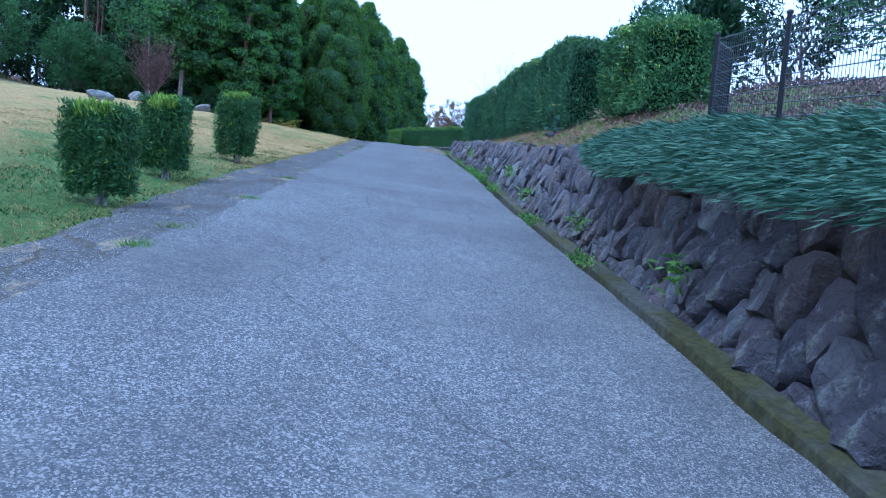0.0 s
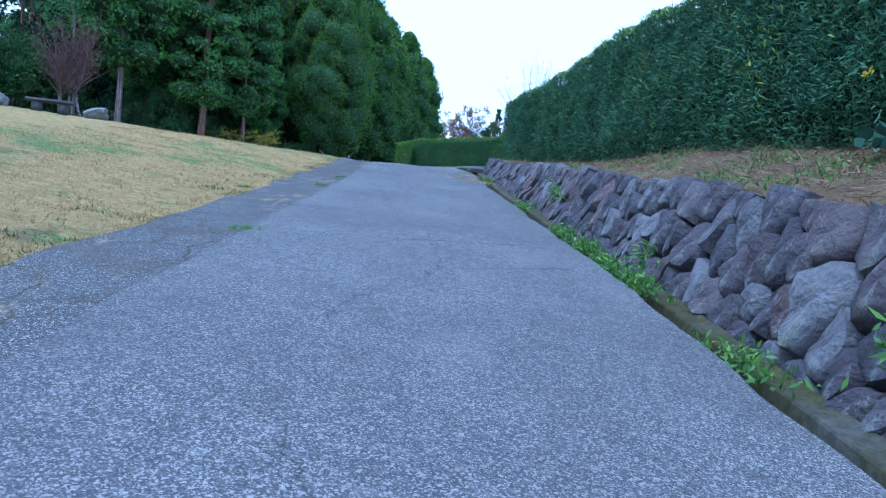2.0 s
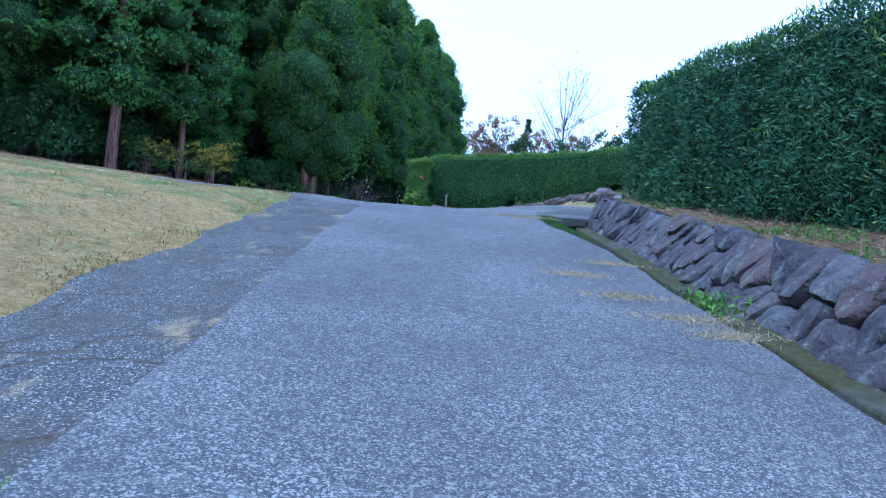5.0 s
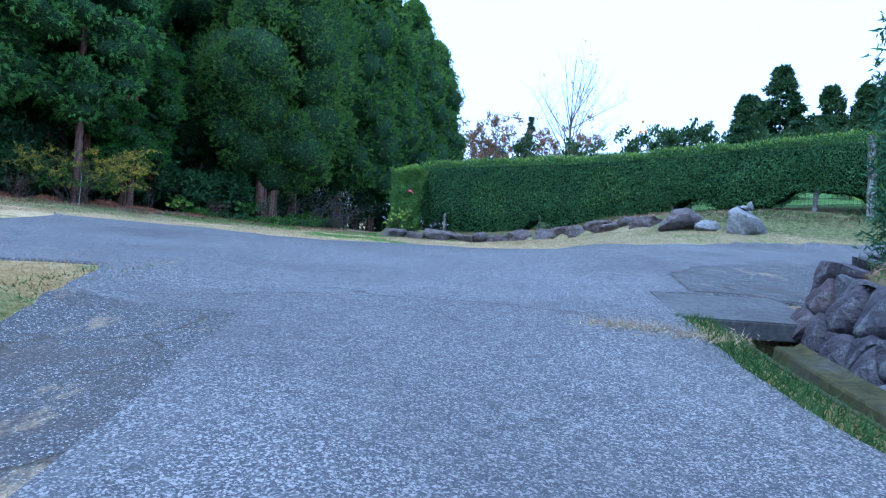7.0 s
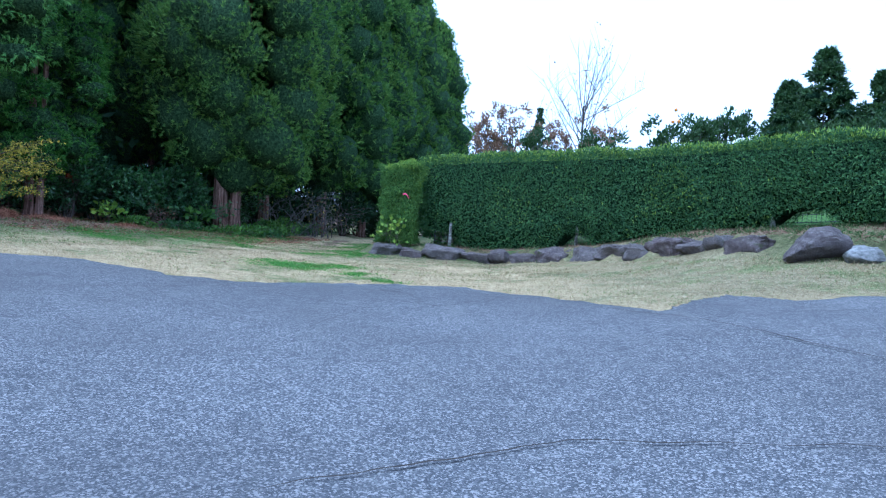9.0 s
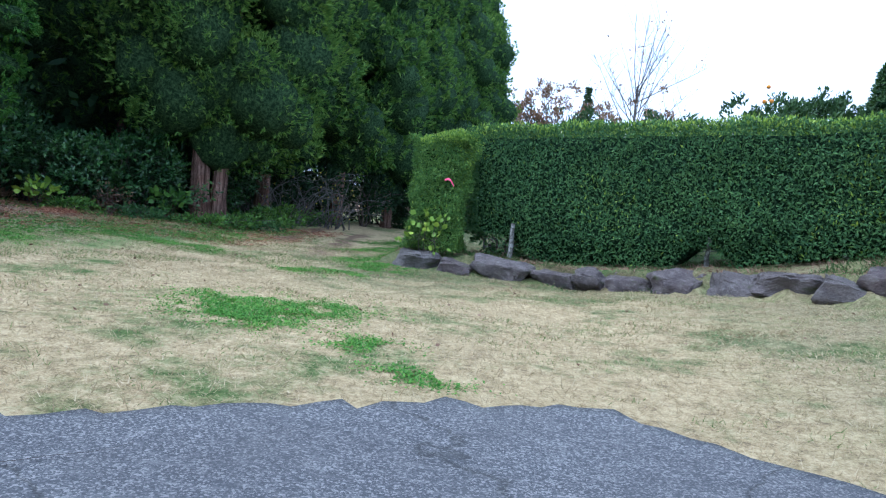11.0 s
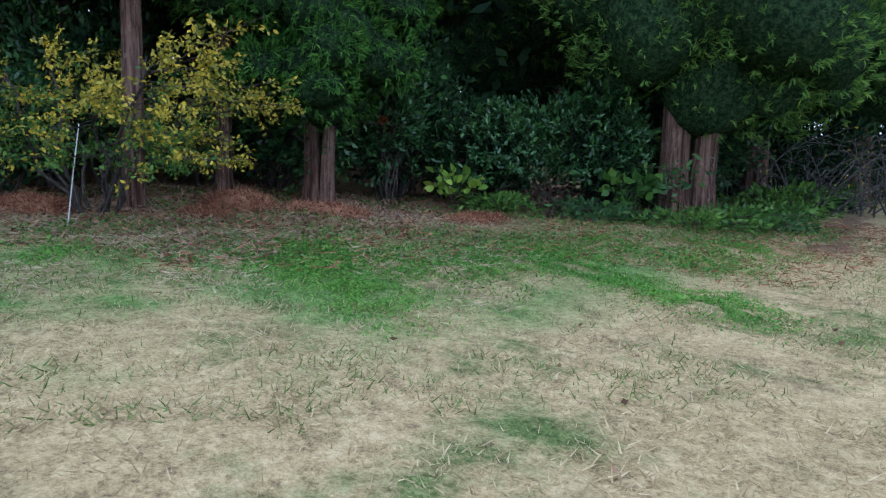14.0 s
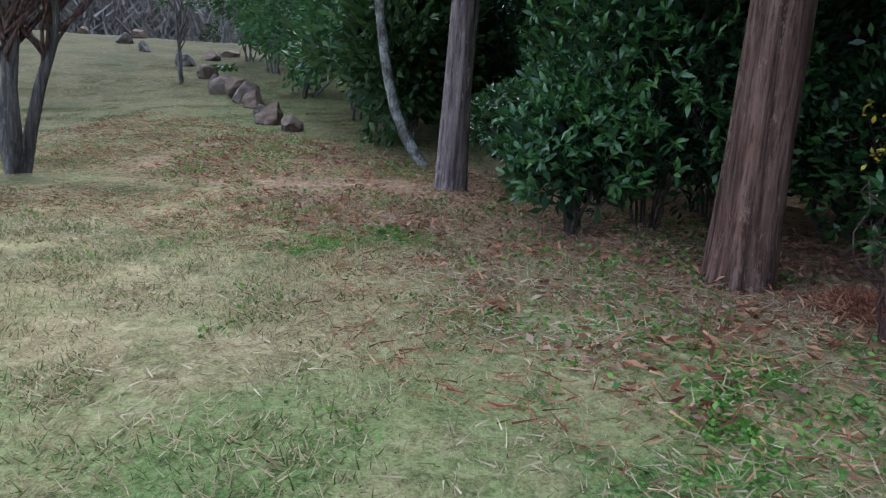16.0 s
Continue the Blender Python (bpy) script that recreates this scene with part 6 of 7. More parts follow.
def build_fence():
    ob = thing("mesh_fence", "black steel mesh fence along the bank", "fence")
    ys = [0.2, 2.1, 4.0, 5.95, 7.88, 9.74]
    feet = [np.array([4.06 - 0.05 * y, y, float(ground_z(4.06 - 0.05 * y, y))]) for y in ys]
    for f in feet:
        q = part("post", limb_mesh("post", [tube(np.array([f - [0, 0, 0.1], f + [0, 0, 0.7], f + [0, 0, 1.36]]), [0.032] * 3, 8)]), "black_paint", ob)
        cap = tube(np.array([f + [0, 0, 1.36], f + [0, 0, 1.385], f + [0, 0, 1.40]]), [0.04, 0.04, 0.01], 8)
        part("cap", limb_mesh("cap", [cap]), "black_paint", q)
    for a, b in zip(feet, feet[1:]):
        part("mesh_panel", wires(a, b, 9, 1.32, 0.06), "wire", ob)
    g = thing("mesh_gate", "narrow black mesh gate leaf standing open", "gate")
    a = feet[-1]
    b = a + [0.55, 0.85, 0.1]
    for f in (a + [0.03, 0.05, 0], b):
        part("post", limb_mesh("post", [tube(np.array([f, f + [0, 0, 1.3]]), [0.03] * 2, 8)]), "black_paint", g)
    part("rail", limb_mesh("rail", [tube(np.array([a + [0, 0, 1.28], b + [0, 0, 1.28]]), [0.02] * 2, 6)]), "black_paint", g)
    part("mesh_panel", wires(a, b, 26, 1.28, 0.028), "black_paint", g)
    # the fence goes on behind the hedge
    ob = thing("rear_fence", "dark mesh fence behind the tall hedge", "fence")
    feet = [np.array([5.2 - 0.05 * y, y, float(ground_z(5.2 - 0.05 * y, y)) - 0.05]) for y in (14.5, 16.5, 18.5, 20.5, 22.5, 24.5)]
    for f in feet:
        part("post", limb_mesh("post", [tube(np.array([f, f + [0, 0, 1.35]]), [0.03] * 2, 8)]), "black_paint", ob)
    for a, b in zip(feet, feet[1:]):
        part("mesh_panel", wires(a, b, 12, 1.28, 0.06), "wire", ob)
    # the low fence glimpsed under the long hedge
    ob = thing("low_fence", "green mesh fence seen under the long hedge", "fence")
    feet = [np.array([x, float(hedge_y(x)) + 1.3, float(ground_z(x, float(hedge_y(x)) + 1.3))]) for x in (-3.4, -1.0, 1.2, 3.2, 5.0, 7.5, 10)]
    for f in feet:
        part("post", limb_mesh("post", [tube(np.array([f, f + [0, 0, 1.0]]), [0.025] * 2, 6)]), "wire", ob)
    for a, b in zip(feet, feet[1:]):
        part("mesh_panel", wires(a, b, 7, 0.95, 0.08), "wire", ob)


    for k, x in enumerate((-2.2, -0.4, 1.4, 3.4, 5.2, 7.0, 9.0)):
        if k == 0:
            bush("garden_weeds", "green weeds in the gap of the long hedge", -3.05, 53.95, 1.0, 0.7, 0.75, 900, "hedge_leaf", 0.09, 670, 5, -0.2, category="weeds")
        bush("garden_weeds", "bright green growth behind the mesh fence", x, float(hedge_y(x)) + 3.0, 2.6, 1.6, 1.1, 900, "weed_leaf", 0.14, 660 + k, 5, 0.0, category="weeds", group="growth behind the hedge")


def build_bank():
    rng = np.random.default_rng(8)
    # creeping juniper spilling over the wall
    ob = thing("creeping_juniper", "blue-green creeping juniper spilling over the stone wall", "shrub")
    n = 60000
    y = rng.uniform(-2.0, 10.0, n)
    u = rng.uniform(0.1, 1.75, n)
    fade = np.clip((10.2 - y) / 2.2, 0.0, 1.0)
    u = 0.95 + (u - 0.95) * (0.35 + 0.65 * fade)
    x = edge_r(y) + u
    hump = (0.34 + 0.16 * lump(np.stack([x, y, 0 * x], 1), 0.9)) * np.sqrt(np.clip(fade, 0.05, 1))
    over = np.clip(0.80 - u, 0, 1)
    z = wall_top(y) + hump * np.sqrt(np.clip(1 - ((u - 0.85) / 1.05) ** 2, 0.03, 1)) - over * 0.5
    z -= rng.uniform(0, 0.22, n) * (0.4 + hump)
    p = np.stack([x, y, z], 1)
    way = np.stack([-0.95 - 0.4 * over, rng.normal(0.25, 0.4, n), 0.10 - 0.55 * over + rng.normal(0, 0.2, n)], 1)
    L = rng.uniform(0.08, 0.19, n)
    part("foliage", leaves("foliage", p, way, L, 0.013, 0.1, rng), "juniper_leaf", ob)
    # a sheet under the sprays, coloured like the shade between them
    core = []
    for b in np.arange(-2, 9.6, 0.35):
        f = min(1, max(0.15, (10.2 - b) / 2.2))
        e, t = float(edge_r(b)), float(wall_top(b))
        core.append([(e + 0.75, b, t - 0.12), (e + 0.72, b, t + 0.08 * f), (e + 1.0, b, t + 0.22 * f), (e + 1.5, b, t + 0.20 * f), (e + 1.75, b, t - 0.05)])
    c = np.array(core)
    part("inner_growth", raw_mesh("inner_growth", c.reshape(-1, 3), grid_faces(len(c), 5)), "shaded_leaf", ob)
    # fallen leaves on the slope behind the fence
    n = 26000
    y, u = rng.uniform(0, 14, n), rng.uniform(2.0, 9, n)
    x = edge_r(y) + u
    p = on_ground(x, y, rng.uniform(0.0, 0.07, n))
    me = leaves("leaf_litter", p, ball_dirs(n, rng) + [0, 0, 0.2], rng.uniform(0.05, 0.11, n), rng.uniform(0.025, 0.05, n))
    solid("leaf_litter", me, "slope_leaf", "purplish-brown fallen leaves on the slope", "leaves", "stuff")
    # straw and clippings on the bank above the wall
    n = 15000
    y, u = 9 + 28.6 * rng.random(n) ** 1.7, rng.uniform(0.95, 2.4, n)
    p = on_ground(edge_r(y) + u, y, rng.uniform(0, 0.03, n))
    w = rng.normal(0, 1, (n, 3)) * [1, 1, 0.25] + [0, 0, 0.15]
    solid("bank_straw", blades("bank_straw", p, w, rng.uniform(0.08, 0.24, n), 0.008), "brown_leaf", "dry brown clippings lying on the bank", "straw", "stuff")
    n = 16000
    y, u = rng.uniform(9, 37.0, n), rng.uniform(0.9, 2.6, n)
    k = lump(np.stack([u * 2, y, 0 * y], 1), 0.8, 4) > 0.0
    p = on_ground((edge_r(y) + u)[k], y[k])
    m = len(p)
    solid("bank_weeds", leaves("bank_weeds", p, rng.normal(0, 0.5, (m, 3)) + [0, 0, 0.8], rng.uniform(0.03, 0.08, m), 0.02), "weed_leaf", "low green weeds on the bank", "weeds", "stuff")
    bush("broad_leaved_plant", "low plant with broad blue-green leaves under the hedge", 2.72, 17.5, 0.6, 0.6, 0.4, 40, "juniper_leaf", 0.15, 601, 3, 0.05, 0.85, "plant", fine=0.4, full=True)
    bush("bank_bush", "loose leafy bush with a yellow flower on the bank", 3.3, 17.7, 1.4, 1.4, 1.9, 3800, "yew_leaf", 0.075, 602, 6, 0.3, 0.3, fine=0.5)
    f = thing("yellow_flower", "single yellow flower on the bank bush", "flower", (2.62, 17.9, 4.26))
    part("petal", leaves("petal", np.zeros((10, 3)), ball_dirs(10, rng) + [-0.8, -0.8, 0.3], 0.09, 0.05), "petal", f)
    bush("grass_tuft", "arching dry grass tuft on the bank", 3.35, 15.1, 0.4, 0.4, 0.3, 120, "dead_stem", 0.2, 603, 3, 0.0, 0.05, "grass")
    boulder("flat grey stone lying on the bank", 2.45, 16.95, 0.34, 0.25, 0.2, 71, 20, mat="wall_stone")
    # trees behind the fence
    for k, (x, y, h, w) in enumerate(((6.6, 19.5, 6.2, 3.4), (8.6, 18.0, 4.6, 3.2), (10.5, 16.0, 5.2, 3.6), (7.2, 24.5, 5.0, 3.0), (5.6, 16.2, 2.6, 2.0), (12.5, 12.5, 5.0, 3.6))):
        bush("garden_tree", "rounded evergreen tree behind the fence", x, y, w, w, h, 3400, ["yew_leaf", "shaded_leaf", "hedge_leaf"][k % 3], 0.17, 620 + k, 6, 1.0, 0.4, "tree", "grey_bark", "trees behind the fence")
    # weeds that grow in the drain
    for k, (y, n) in enumerate(((8.2, 40), (11.5, 60), (16.4, 70), (18.6, 130), (19.6, 130), (20.6, 130), (21.7, 120), (24.5, 60), (30.5, 70))):
        x = float(edge_r(y)) + (-0.14 if y > 33 else 0.16)
        z = float(rim_z(y))
        w = thing("drain_weed", "green weeds growing in the drain", "weed", (x, y, z - 0.1), 0, "weeds in the drain")
        n = n * 3
        p = rng.normal(0, 1, (n, 3)) * [0.08, 0.34, 0.05] + [0, 0, 0.08]
        part("foliage", leaves("foliage", p, rng.normal(0, 0.6, (n, 3)) + [0, 0, 0.5], rng.uniform(0.04, 0.10, n), 0.026), "weed_leaf", w)
    for k, (y, h) in enumerate(((6.0, 0.35), (9.2, 0.3), (13.0, 0.28), (15.2, 0.5), (19.0, 0.2), (23, 0.45))):
        t = 0.2 + 0.5 * h
        x = float(edge_r(y)) + 0.34 + 0.1 * t
        z = float(rim_z(y)) + h
        w = thing("wall_fern", "small green fern in a joint of the wall", "fern", (x, y, z), 0, "ferns in the wall")
        n = 60
        part("foliage", leaves("foliage", rng.normal(0, 0.07, (n, 3)), rng.normal(0, 0.6, (n, 3)) + [-0.6, 0, 0.1], rng.uniform(0.06, 0.14, n), 0.03), "weed_leaf", w)


def build_distance():
    rng = np.random.default_rng(12)
    fork_tree("bare_tree", "tall bare tree with a few pale leaves", 7.1, 98.0, 15.8, 9.0, 1, 22, "grey_bark", 701, 0.17, "autumn_leaf", 90, (0.25, 0.6), (0.18, 0.42), 12, 0.05)
    for k, (x, y, h, w, m) in enumerate(((-2.0, 94, 10.4, 3.6, "autumn_leaf"), (1.3, 94, 11.0, 4.6, "autumn_leaf"), (0.2, 97, 9.6, 3.0, "orchard_leaf"), (5.2, 99, 9.8, 3.4, "autumn_leaf"), (8.5, 96, 9.0, 4.0, "autumn_leaf"), (2.6, 90, 8.0, 3.0, "orchard_leaf"))):
        bush("autumn_tree", "distant tree in thin reddish-brown autumn leaf", x, y, w, w, h, 3600, m, 0.22, 710 + k, 10, 2.5, 0.5, "tree", "grey_bark", "trees beyond the hedge")
    spire = cedar_meshes(720, 10.6, 1.25, 1.0, 170, 60, 0.22, 1.0, True, (0.45, 0.75), 6, 0.4, 0.3)
    dress(spire[0], "orchard_leaf"), dress(spire[1], "shaded_leaf")
    place_tree("spire_tree", "small dark pointed conifer in the distance", 3.7, 99.3, spire, dress(trunk_mesh(8, 0.15, 0.05, 3), "grey_bark"), "orchard_leaf", "grey_bark")
    fir = cedar_meshes(721, 13.0, 3.7, 1.0, 230, 90, 0.4, 0.55, True, (0.5, 0.95), 6, 0.2, 0.28)
    dress(fir[0], "orchard_leaf"), dress(fir[1], "hedge_shade")
    for x, y, s in ((18.1, 78.5, 0.8), (20.3, 76.5, 0.68), (15.3, 77, 0.62), (22.0, 75.5, 0.68), (25, 78, 0.8), (16.6, 79.5, 0.66)):
        place_tree("fir_tree", "dark pyramidal conifer beyond the hedge", x, y, fir, dress(trunk_mesh(9, 0.2, 0.06, 4), "grey_bark"), "orchard_leaf", "grey_bark", x * 31, s, "conifers beyond the hedge")
    for k, (x, y, h, w) in enumerate(((5.2, 78, 6.0, 4.0), (7.7, 72.6, 5.9, 3.6), (9.4, 74, 5.6, 3.2), (11.0, 76.6, 6.2, 2.8), (12.2, 76.2, 6.5, 3.0), (16, 75, 6.0, 3.2), (18.2, 73.4, 6.2, 3.4), (22, 74, 6.6, 4.0))):
        ob = bush("orchard_tree", "rounded dark citrus tree beyond the hedge", x, y, w, w, h, 2400, "orchard_leaf", 0.24, 730 + k, 5, 1.6, 0.45, "tree", "grey_bark", "orchard beyond the hedge")
        if k == 1:
            for _ in range(3):
                bm = bmesh.new()
                bmesh.ops.create_icosphere(bm, subdivisions=2, radius=0.085)
                q = part("fruit", bm, "orange_fruit", ob, "ripe orange fruit")
                q.location = (rng.uniform(-0.4, 0.4) * w * 0.6, -w * 0.46, h * rng.uniform(0.8, 0.93))
    # woods beyond the field and behind the place, seen as one mass
    n = 90000
    a = rng.uniform(math.radians(178), math.radians(240), n)
    r = rng.uniform(62, 92, n)
    x, y = -5 + r * np.cos(a), 42 + r * np.sin(a) * 0.95
    h = rng.random(n) ** 0.8 * 11 * (0.7 + 0.3 * lump(np.stack([a * 9, 0 * a, 0 * a], 1), 1.0))
    p = on_ground(x, y) + np.stack([0 * h, 0 * h, h], 1)
    keep = lump(p, 0.22, 4) > -0.45 - 0.4 * (h < 4)
    p = p[keep]
    solid("far_woods", blades("far_woods", p, ball_dirs(len(p), rng) * [1, 1, 0.4] + [0, 0, 0.9], rng.uniform(1.0, 3.2, len(p)), rng.uniform(0.05, 0.22, len(p))), "bare_wood", "grey-brown leafless woods beyond the field", "woods", "stuff")
    for k, (x, y, h) in enumerate(((-47, 33, 8.0), (-50, 30, 9), (-44, 36.5, 7.0), (-55, 27, 9), (-52, 35, 9))):
        fork_tree("far_tree", "bare grey tree beyond the field", x, y, h, h * 0.6, 1, 14, "grey_bark", 760 + k, 0.16)["group"] = "bare trees beyond the field"
    fork_tree("forked_tree", "bare reddish-twigged tree forking from the ground", -17.85, 41.7, 5.0, 4.2, 3, 44, "grey_bark", 770, 0.085, splay=0.15)
    fork_tree("staked_tree", "thin bare young tree on the field", -30.2, 38.2, 3.6, 2.2, 1, 10, "grey_bark", 771, 0.07)


def build_turf():
    rng = np.random.default_rng(4)

    def sow(name, n, box, test, mat, label, lo, hi, w, lean=0.8, mask=None):
        x, y = rng.uniform(box[0], box[1], n), rng.uniform(box[2], box[3], n)
        k = test(x, y)
        if mask:
            k &= mask(lump(np.stack([x, y, 0 * x], 1), 0.9, 2) + 0.5 * lump(np.stack([x, y, 0 * x], 1), 2.4, 6))
        x, y = x[k], y[k]
        m = len(x)
        p = on_ground(x, y, -0.01)
        way = rng.normal(0, lean, (m, 3)) * [1, 1, 0.2] + [0, 0, 0.8]
        solid(name, blades(name, p, way, rng.uniform(lo, hi, m), w), mat, label, "grass", "stuff")

    lot = lambda x, y: (y > lot_far(x) + 0.05) & (y < bed_y(x) - 0.1 + 20 * (x < -5)) & (x * 0.78 - y * 0.62 > -42.2)
    rim = lambda x, y: (x * 0.78 - y * 0.62 < -36.5) & (x * 0.78 - y * 0.62 > -41.5) & (y > 40)
    sow("dry_grass", 330000, (-15, 8, 43.5, 56), lot, "straw_blade", "short straw-coloured grass of the lot", 0.03, 0.075, 0.008, 1.4)
    sow("green_grass", 120000, (-15, 8, 41, 58), lot, "green_blade", "patches of green grass in the lot", 0.03, 0.065, 0.008, 1.0, lambda v: v > 0.15)
    sow("rim_grass", 150000, (-26, -5, 40, 60), rim, "green_blade", "green grass along the wood's edge", 0.03, 0.08, 0.009, 0.9, lambda v: v > -0.2)
    sow("rim_straw", 60000, (-26, -5, 40, 60), rim, "straw_blade", "withered grass along the wood's edge", 0.03, 0.07, 0.006, 1.2, lambda v: v < 0.2)
    field = lambda x, y: (x * 0.78 - y * 0.62 > -45.5 + 0.4 * (x + 20)) & (x * 0.78 - y * 0.62 < -36)
    sow("field_grass", 210000, (-34, -11, 34, 47), field, "field_blade", "short green grass of the rising field", 0.03, 0.075, 0.007, 1.2, lambda v: v > -0.25)
    sow("meadow_straw", 70000, (-18, -10.5, 41.5, 48), lambda x, y: y + 0.35 * x < 42.4, "straw_blade", "bleached grass of the meadow beside the lot", 0.03, 0.09, 0.007, 1.3, lambda v: v > -0.25)
    lawn = lambda x, y: (x < edge_l(y) + 0.02) & (x > edge_l(y) - 5.0)
    sow("lawn_grass", 120000, (-10, -2.4, 2, 38.5), lawn, "lawn_blade", "pale dry lawn grass beside the road", 0.03, 0.07, 0.009, 0.9)
    near = lambda x, y: (x < edge_l(y) + 0.1) & (x > edge_l(y) - np.interp(y, [0, 8, 14, 30], [3.4, 2.2, 0.9, 0.3]))
    sow("verge_grass", 110000, (-7.2, -2.4, 2, 38.5), near, "lush_blade", "lush green grass on the road's verge", 0.03, 0.07, 0.011, 0.8, lambda v: v > 0.1)
    crumb = lambda x, y: (x > edge_l(y)) & (x < seam_x(y) + 0.25)
    sow("shoulder_straw", 60000, (-4.8, -1.8, 2, 36), crumb, "lawn_blade", "dry grass and clippings strewn on the old asphalt", 0.02, 0.06, 0.008, 2.2, lambda v: v > 0.30)
    sow("shoulder_moss", 40000, (-4.8, -1.8, 2, 36), crumb, "brown_leaf", "brown crumbs and clippings on the old asphalt", 0.015, 0.04, 0.012, 2.2, lambda v: v < -0.22)
    seam = lambda x, y: np.abs(x - edge_l(y) + 0.02) < 0.24 + 0.1 * np.sin(y * 1.7)
    sow("edge_straw", 90000, (-5.2, -2.2, 2, 38.5), seam, "lawn_blade", "dry grass creeping over the asphalt's edge", 0.03, 0.09, 0.007, 1.3, lambda v: v > -0.25)
    strip = lambda x, y: (x > road_edge(y) - 0.05) & (x < edge_r(y) + 0.05)
    sow("drain_grass", 26000, (-1.1, 0.2, 33.2, 37.2), strip, "lush_blade", "short green grass between the asphalt and the drain", 0.04, 0.1, 0.008, 0.7)
    bed = lambda x, y: (y > bed_y(x) + 0.16 - 0.5 * (np.sin(x * 5.1 + 1) > 0.75)) & (y < hedge_y(x) + 0.9)
    sow("bed_litter", 60000, (-4.9, 9, 45.4, 54.6), bed, "brown_leaf", "brown clippings and dead grass on the planting bed", 0.04, 0.12, 0.012, 2.0)
    sow("bed_grass", 70000, (-4.9, 9, 45.4, 54.6), bed, "lush_blade", "green grass and weeds on the planting bed", 0.05, 0.14, 0.012, 0.9, lambda v: v > -0.05)
    # broad weeds among the verge grass
    n = 16000
    x, y = rng.uniform(-7, -2.4, n), rng.uniform(2, 16, n)
    k = near(x, y) & (lump(np.stack([x, y, 0 * x], 1), 1.3, 7) > 0.0)
    p = on_ground(x[k], y[k])
    m = len(p)
    solid("verge_weeds", leaves("verge_weeds", p, rng.normal(0, 0.7, (m, 3)) + [0, 0, 0.6], rng.uniform(0.02, 0.05, m), rng.uniform(0.012, 0.022, m)), "lush_blade", "broad-leaved green weeds on the verge", "weeds", "stuff")
    # weeds, clover and litter
    spots = ((-10.3, 51.3, 1.7, 0.6), (-9.2, 52.5, 1.6, 0.6), (-8.6, 53.6, 1.2, 0.5), (-9.7, 50.4, 1.3, 0.5), (-10.6, 51.1, 0.9, 0.5), (-11.8, 49.4, 1.1, 0.4), (-9.2, 54.0, 1.3, 0.5), (-8.3, 55.1, 1.1, 0.5), (-5.35, 47.75, 0.8, 0.75), (-4.85, 47.75, 0.65, 1.0), (-5.2, 47.2, 0.7, 0.5), (-4.15, 46.7, 0.4, 0.35), (-3.7, 46.0, 0.45, 0.25), (-7.9, 52.0, 1.2, 0.6), (-9.6, 52.0, 1.0, 0.5), (-4.8, 52.6, 0.5, 0.9), (-14.8, 45.9, 0.5, 0.3), (-15.3, 46.4, 0.5, 0.3), (-8.3, 57.6, 0.5, 1.2), (-5.0, 54.6, 0.35, 1.2), (-4.9, 57.0, 0.4, 1.6), (-12.6, 48.0, 0.8, 0.3), (-10.4, 50.6, 1.2, 0.7), (-9.7, 51.6, 1.1, 0.7), (-9.3, 53.0, 0.9, 0.7), (-8.4, 53.8, 0.7, 0.7), (-8.3, 55.0, 0.5, 0.8), (-5.35, 53.2, 0.5, 0.8), (-5.2, 50.9, 0.6, 0.5), (-4.9, 52.0, 0.6, 0.5), (-5.7, 50.5, 0.5, 0.3), (-5.6, 55.6, 0.4, 1.2), (-5.6, 58.8, 0.4, 1.5))
    P, W = [], []
    for x, y, w, d in spots:
        n = int(8000 * w * d / 0.6)
        a = rng.normal(0, 0.42, (n, 2)) * [w, d]
        a = a[lump(np.c_[a * 3 + [x, y], 0 * a[:, 0]], 1.0, 5) > -0.15]
        P.append(on_ground(a[:, 0] * 0.85 + a[:, 1] * 0.4 + x, a[:, 1] * 0.85 - a[:, 0] * 0.4 + y, rng.uniform(0, 0.02, len(a))))
    P = np.concatenate(P)
    m = len(P)
    way = rng.normal(0, 1, (m, 3)) * [1, 1, 0.3] + [0, 0, 0.15]
    solid("ground_weeds", leaves("ground_weeds", P, way, rng.uniform(0.014, 0.028, m), rng.uniform(0.010, 0.018, m), 0.1, rng, np.tile([0, 0, 1.0], (m, 1))), "clover_leaf", "low bright green clover and weeds", "weeds", "stuff")
    n = 120000
    x, y = rng.uniform(-30, -7, n), rng.uniform(40, 60, n)
    d = x * 0.78 - y * 0.62
    k = (d < -39.0 + 1.2 * lump(np.stack([x, y, 0 * x], 1), 0.6, 1)) & (d > -44)
    p = on_ground(x[k], y[k], rng.uniform(0, 0.04, k.sum()))
    m = len(p)
    solid("needle_litter", blades("needle_litter", p, rng.normal(0, 1, (m, 3)) * [1, 1, 0.22] + [0, 0, 0.1], rng.uniform(0.05, 0.14, m), 0.009), "needle_litter", "reddish-brown fallen cedar needles and twigs", "litter", "stuff")
    # dead leaves, torn straw and low creepers that roughen the litter under the conifers
    for name, n, cut, mat, lo, hi, wid, seed, label in (
        ("dead_leaves", 30000, 0.0, "brown_leaf", 0.035, 0.075, 0.030, 21, "curled brown dead leaves among the litter"),
        ("fallen_sprays", 26000, 0.12, "needle_litter", 0.05, 0.11, 0.022, 33, "fallen rust-red sprays of cedar needles"),
        ("creeping_weeds", 95000, -0.02, "weed_leaf", 0.025, 0.055, 0.024, 47, "low green creepers growing in the litter"),
        ("torn_straw", 70000, -0.1, "dead_stem", 0.05, 0.13, 0.0055, 59, "bleached straw and stalks on the litter"),
    ):
        x, y = rng.uniform(-23, -7.6 if mat == "weed_leaf" else -10.5, n), rng.uniform(42.5, 58 if mat == "weed_leaf" else 54, n)
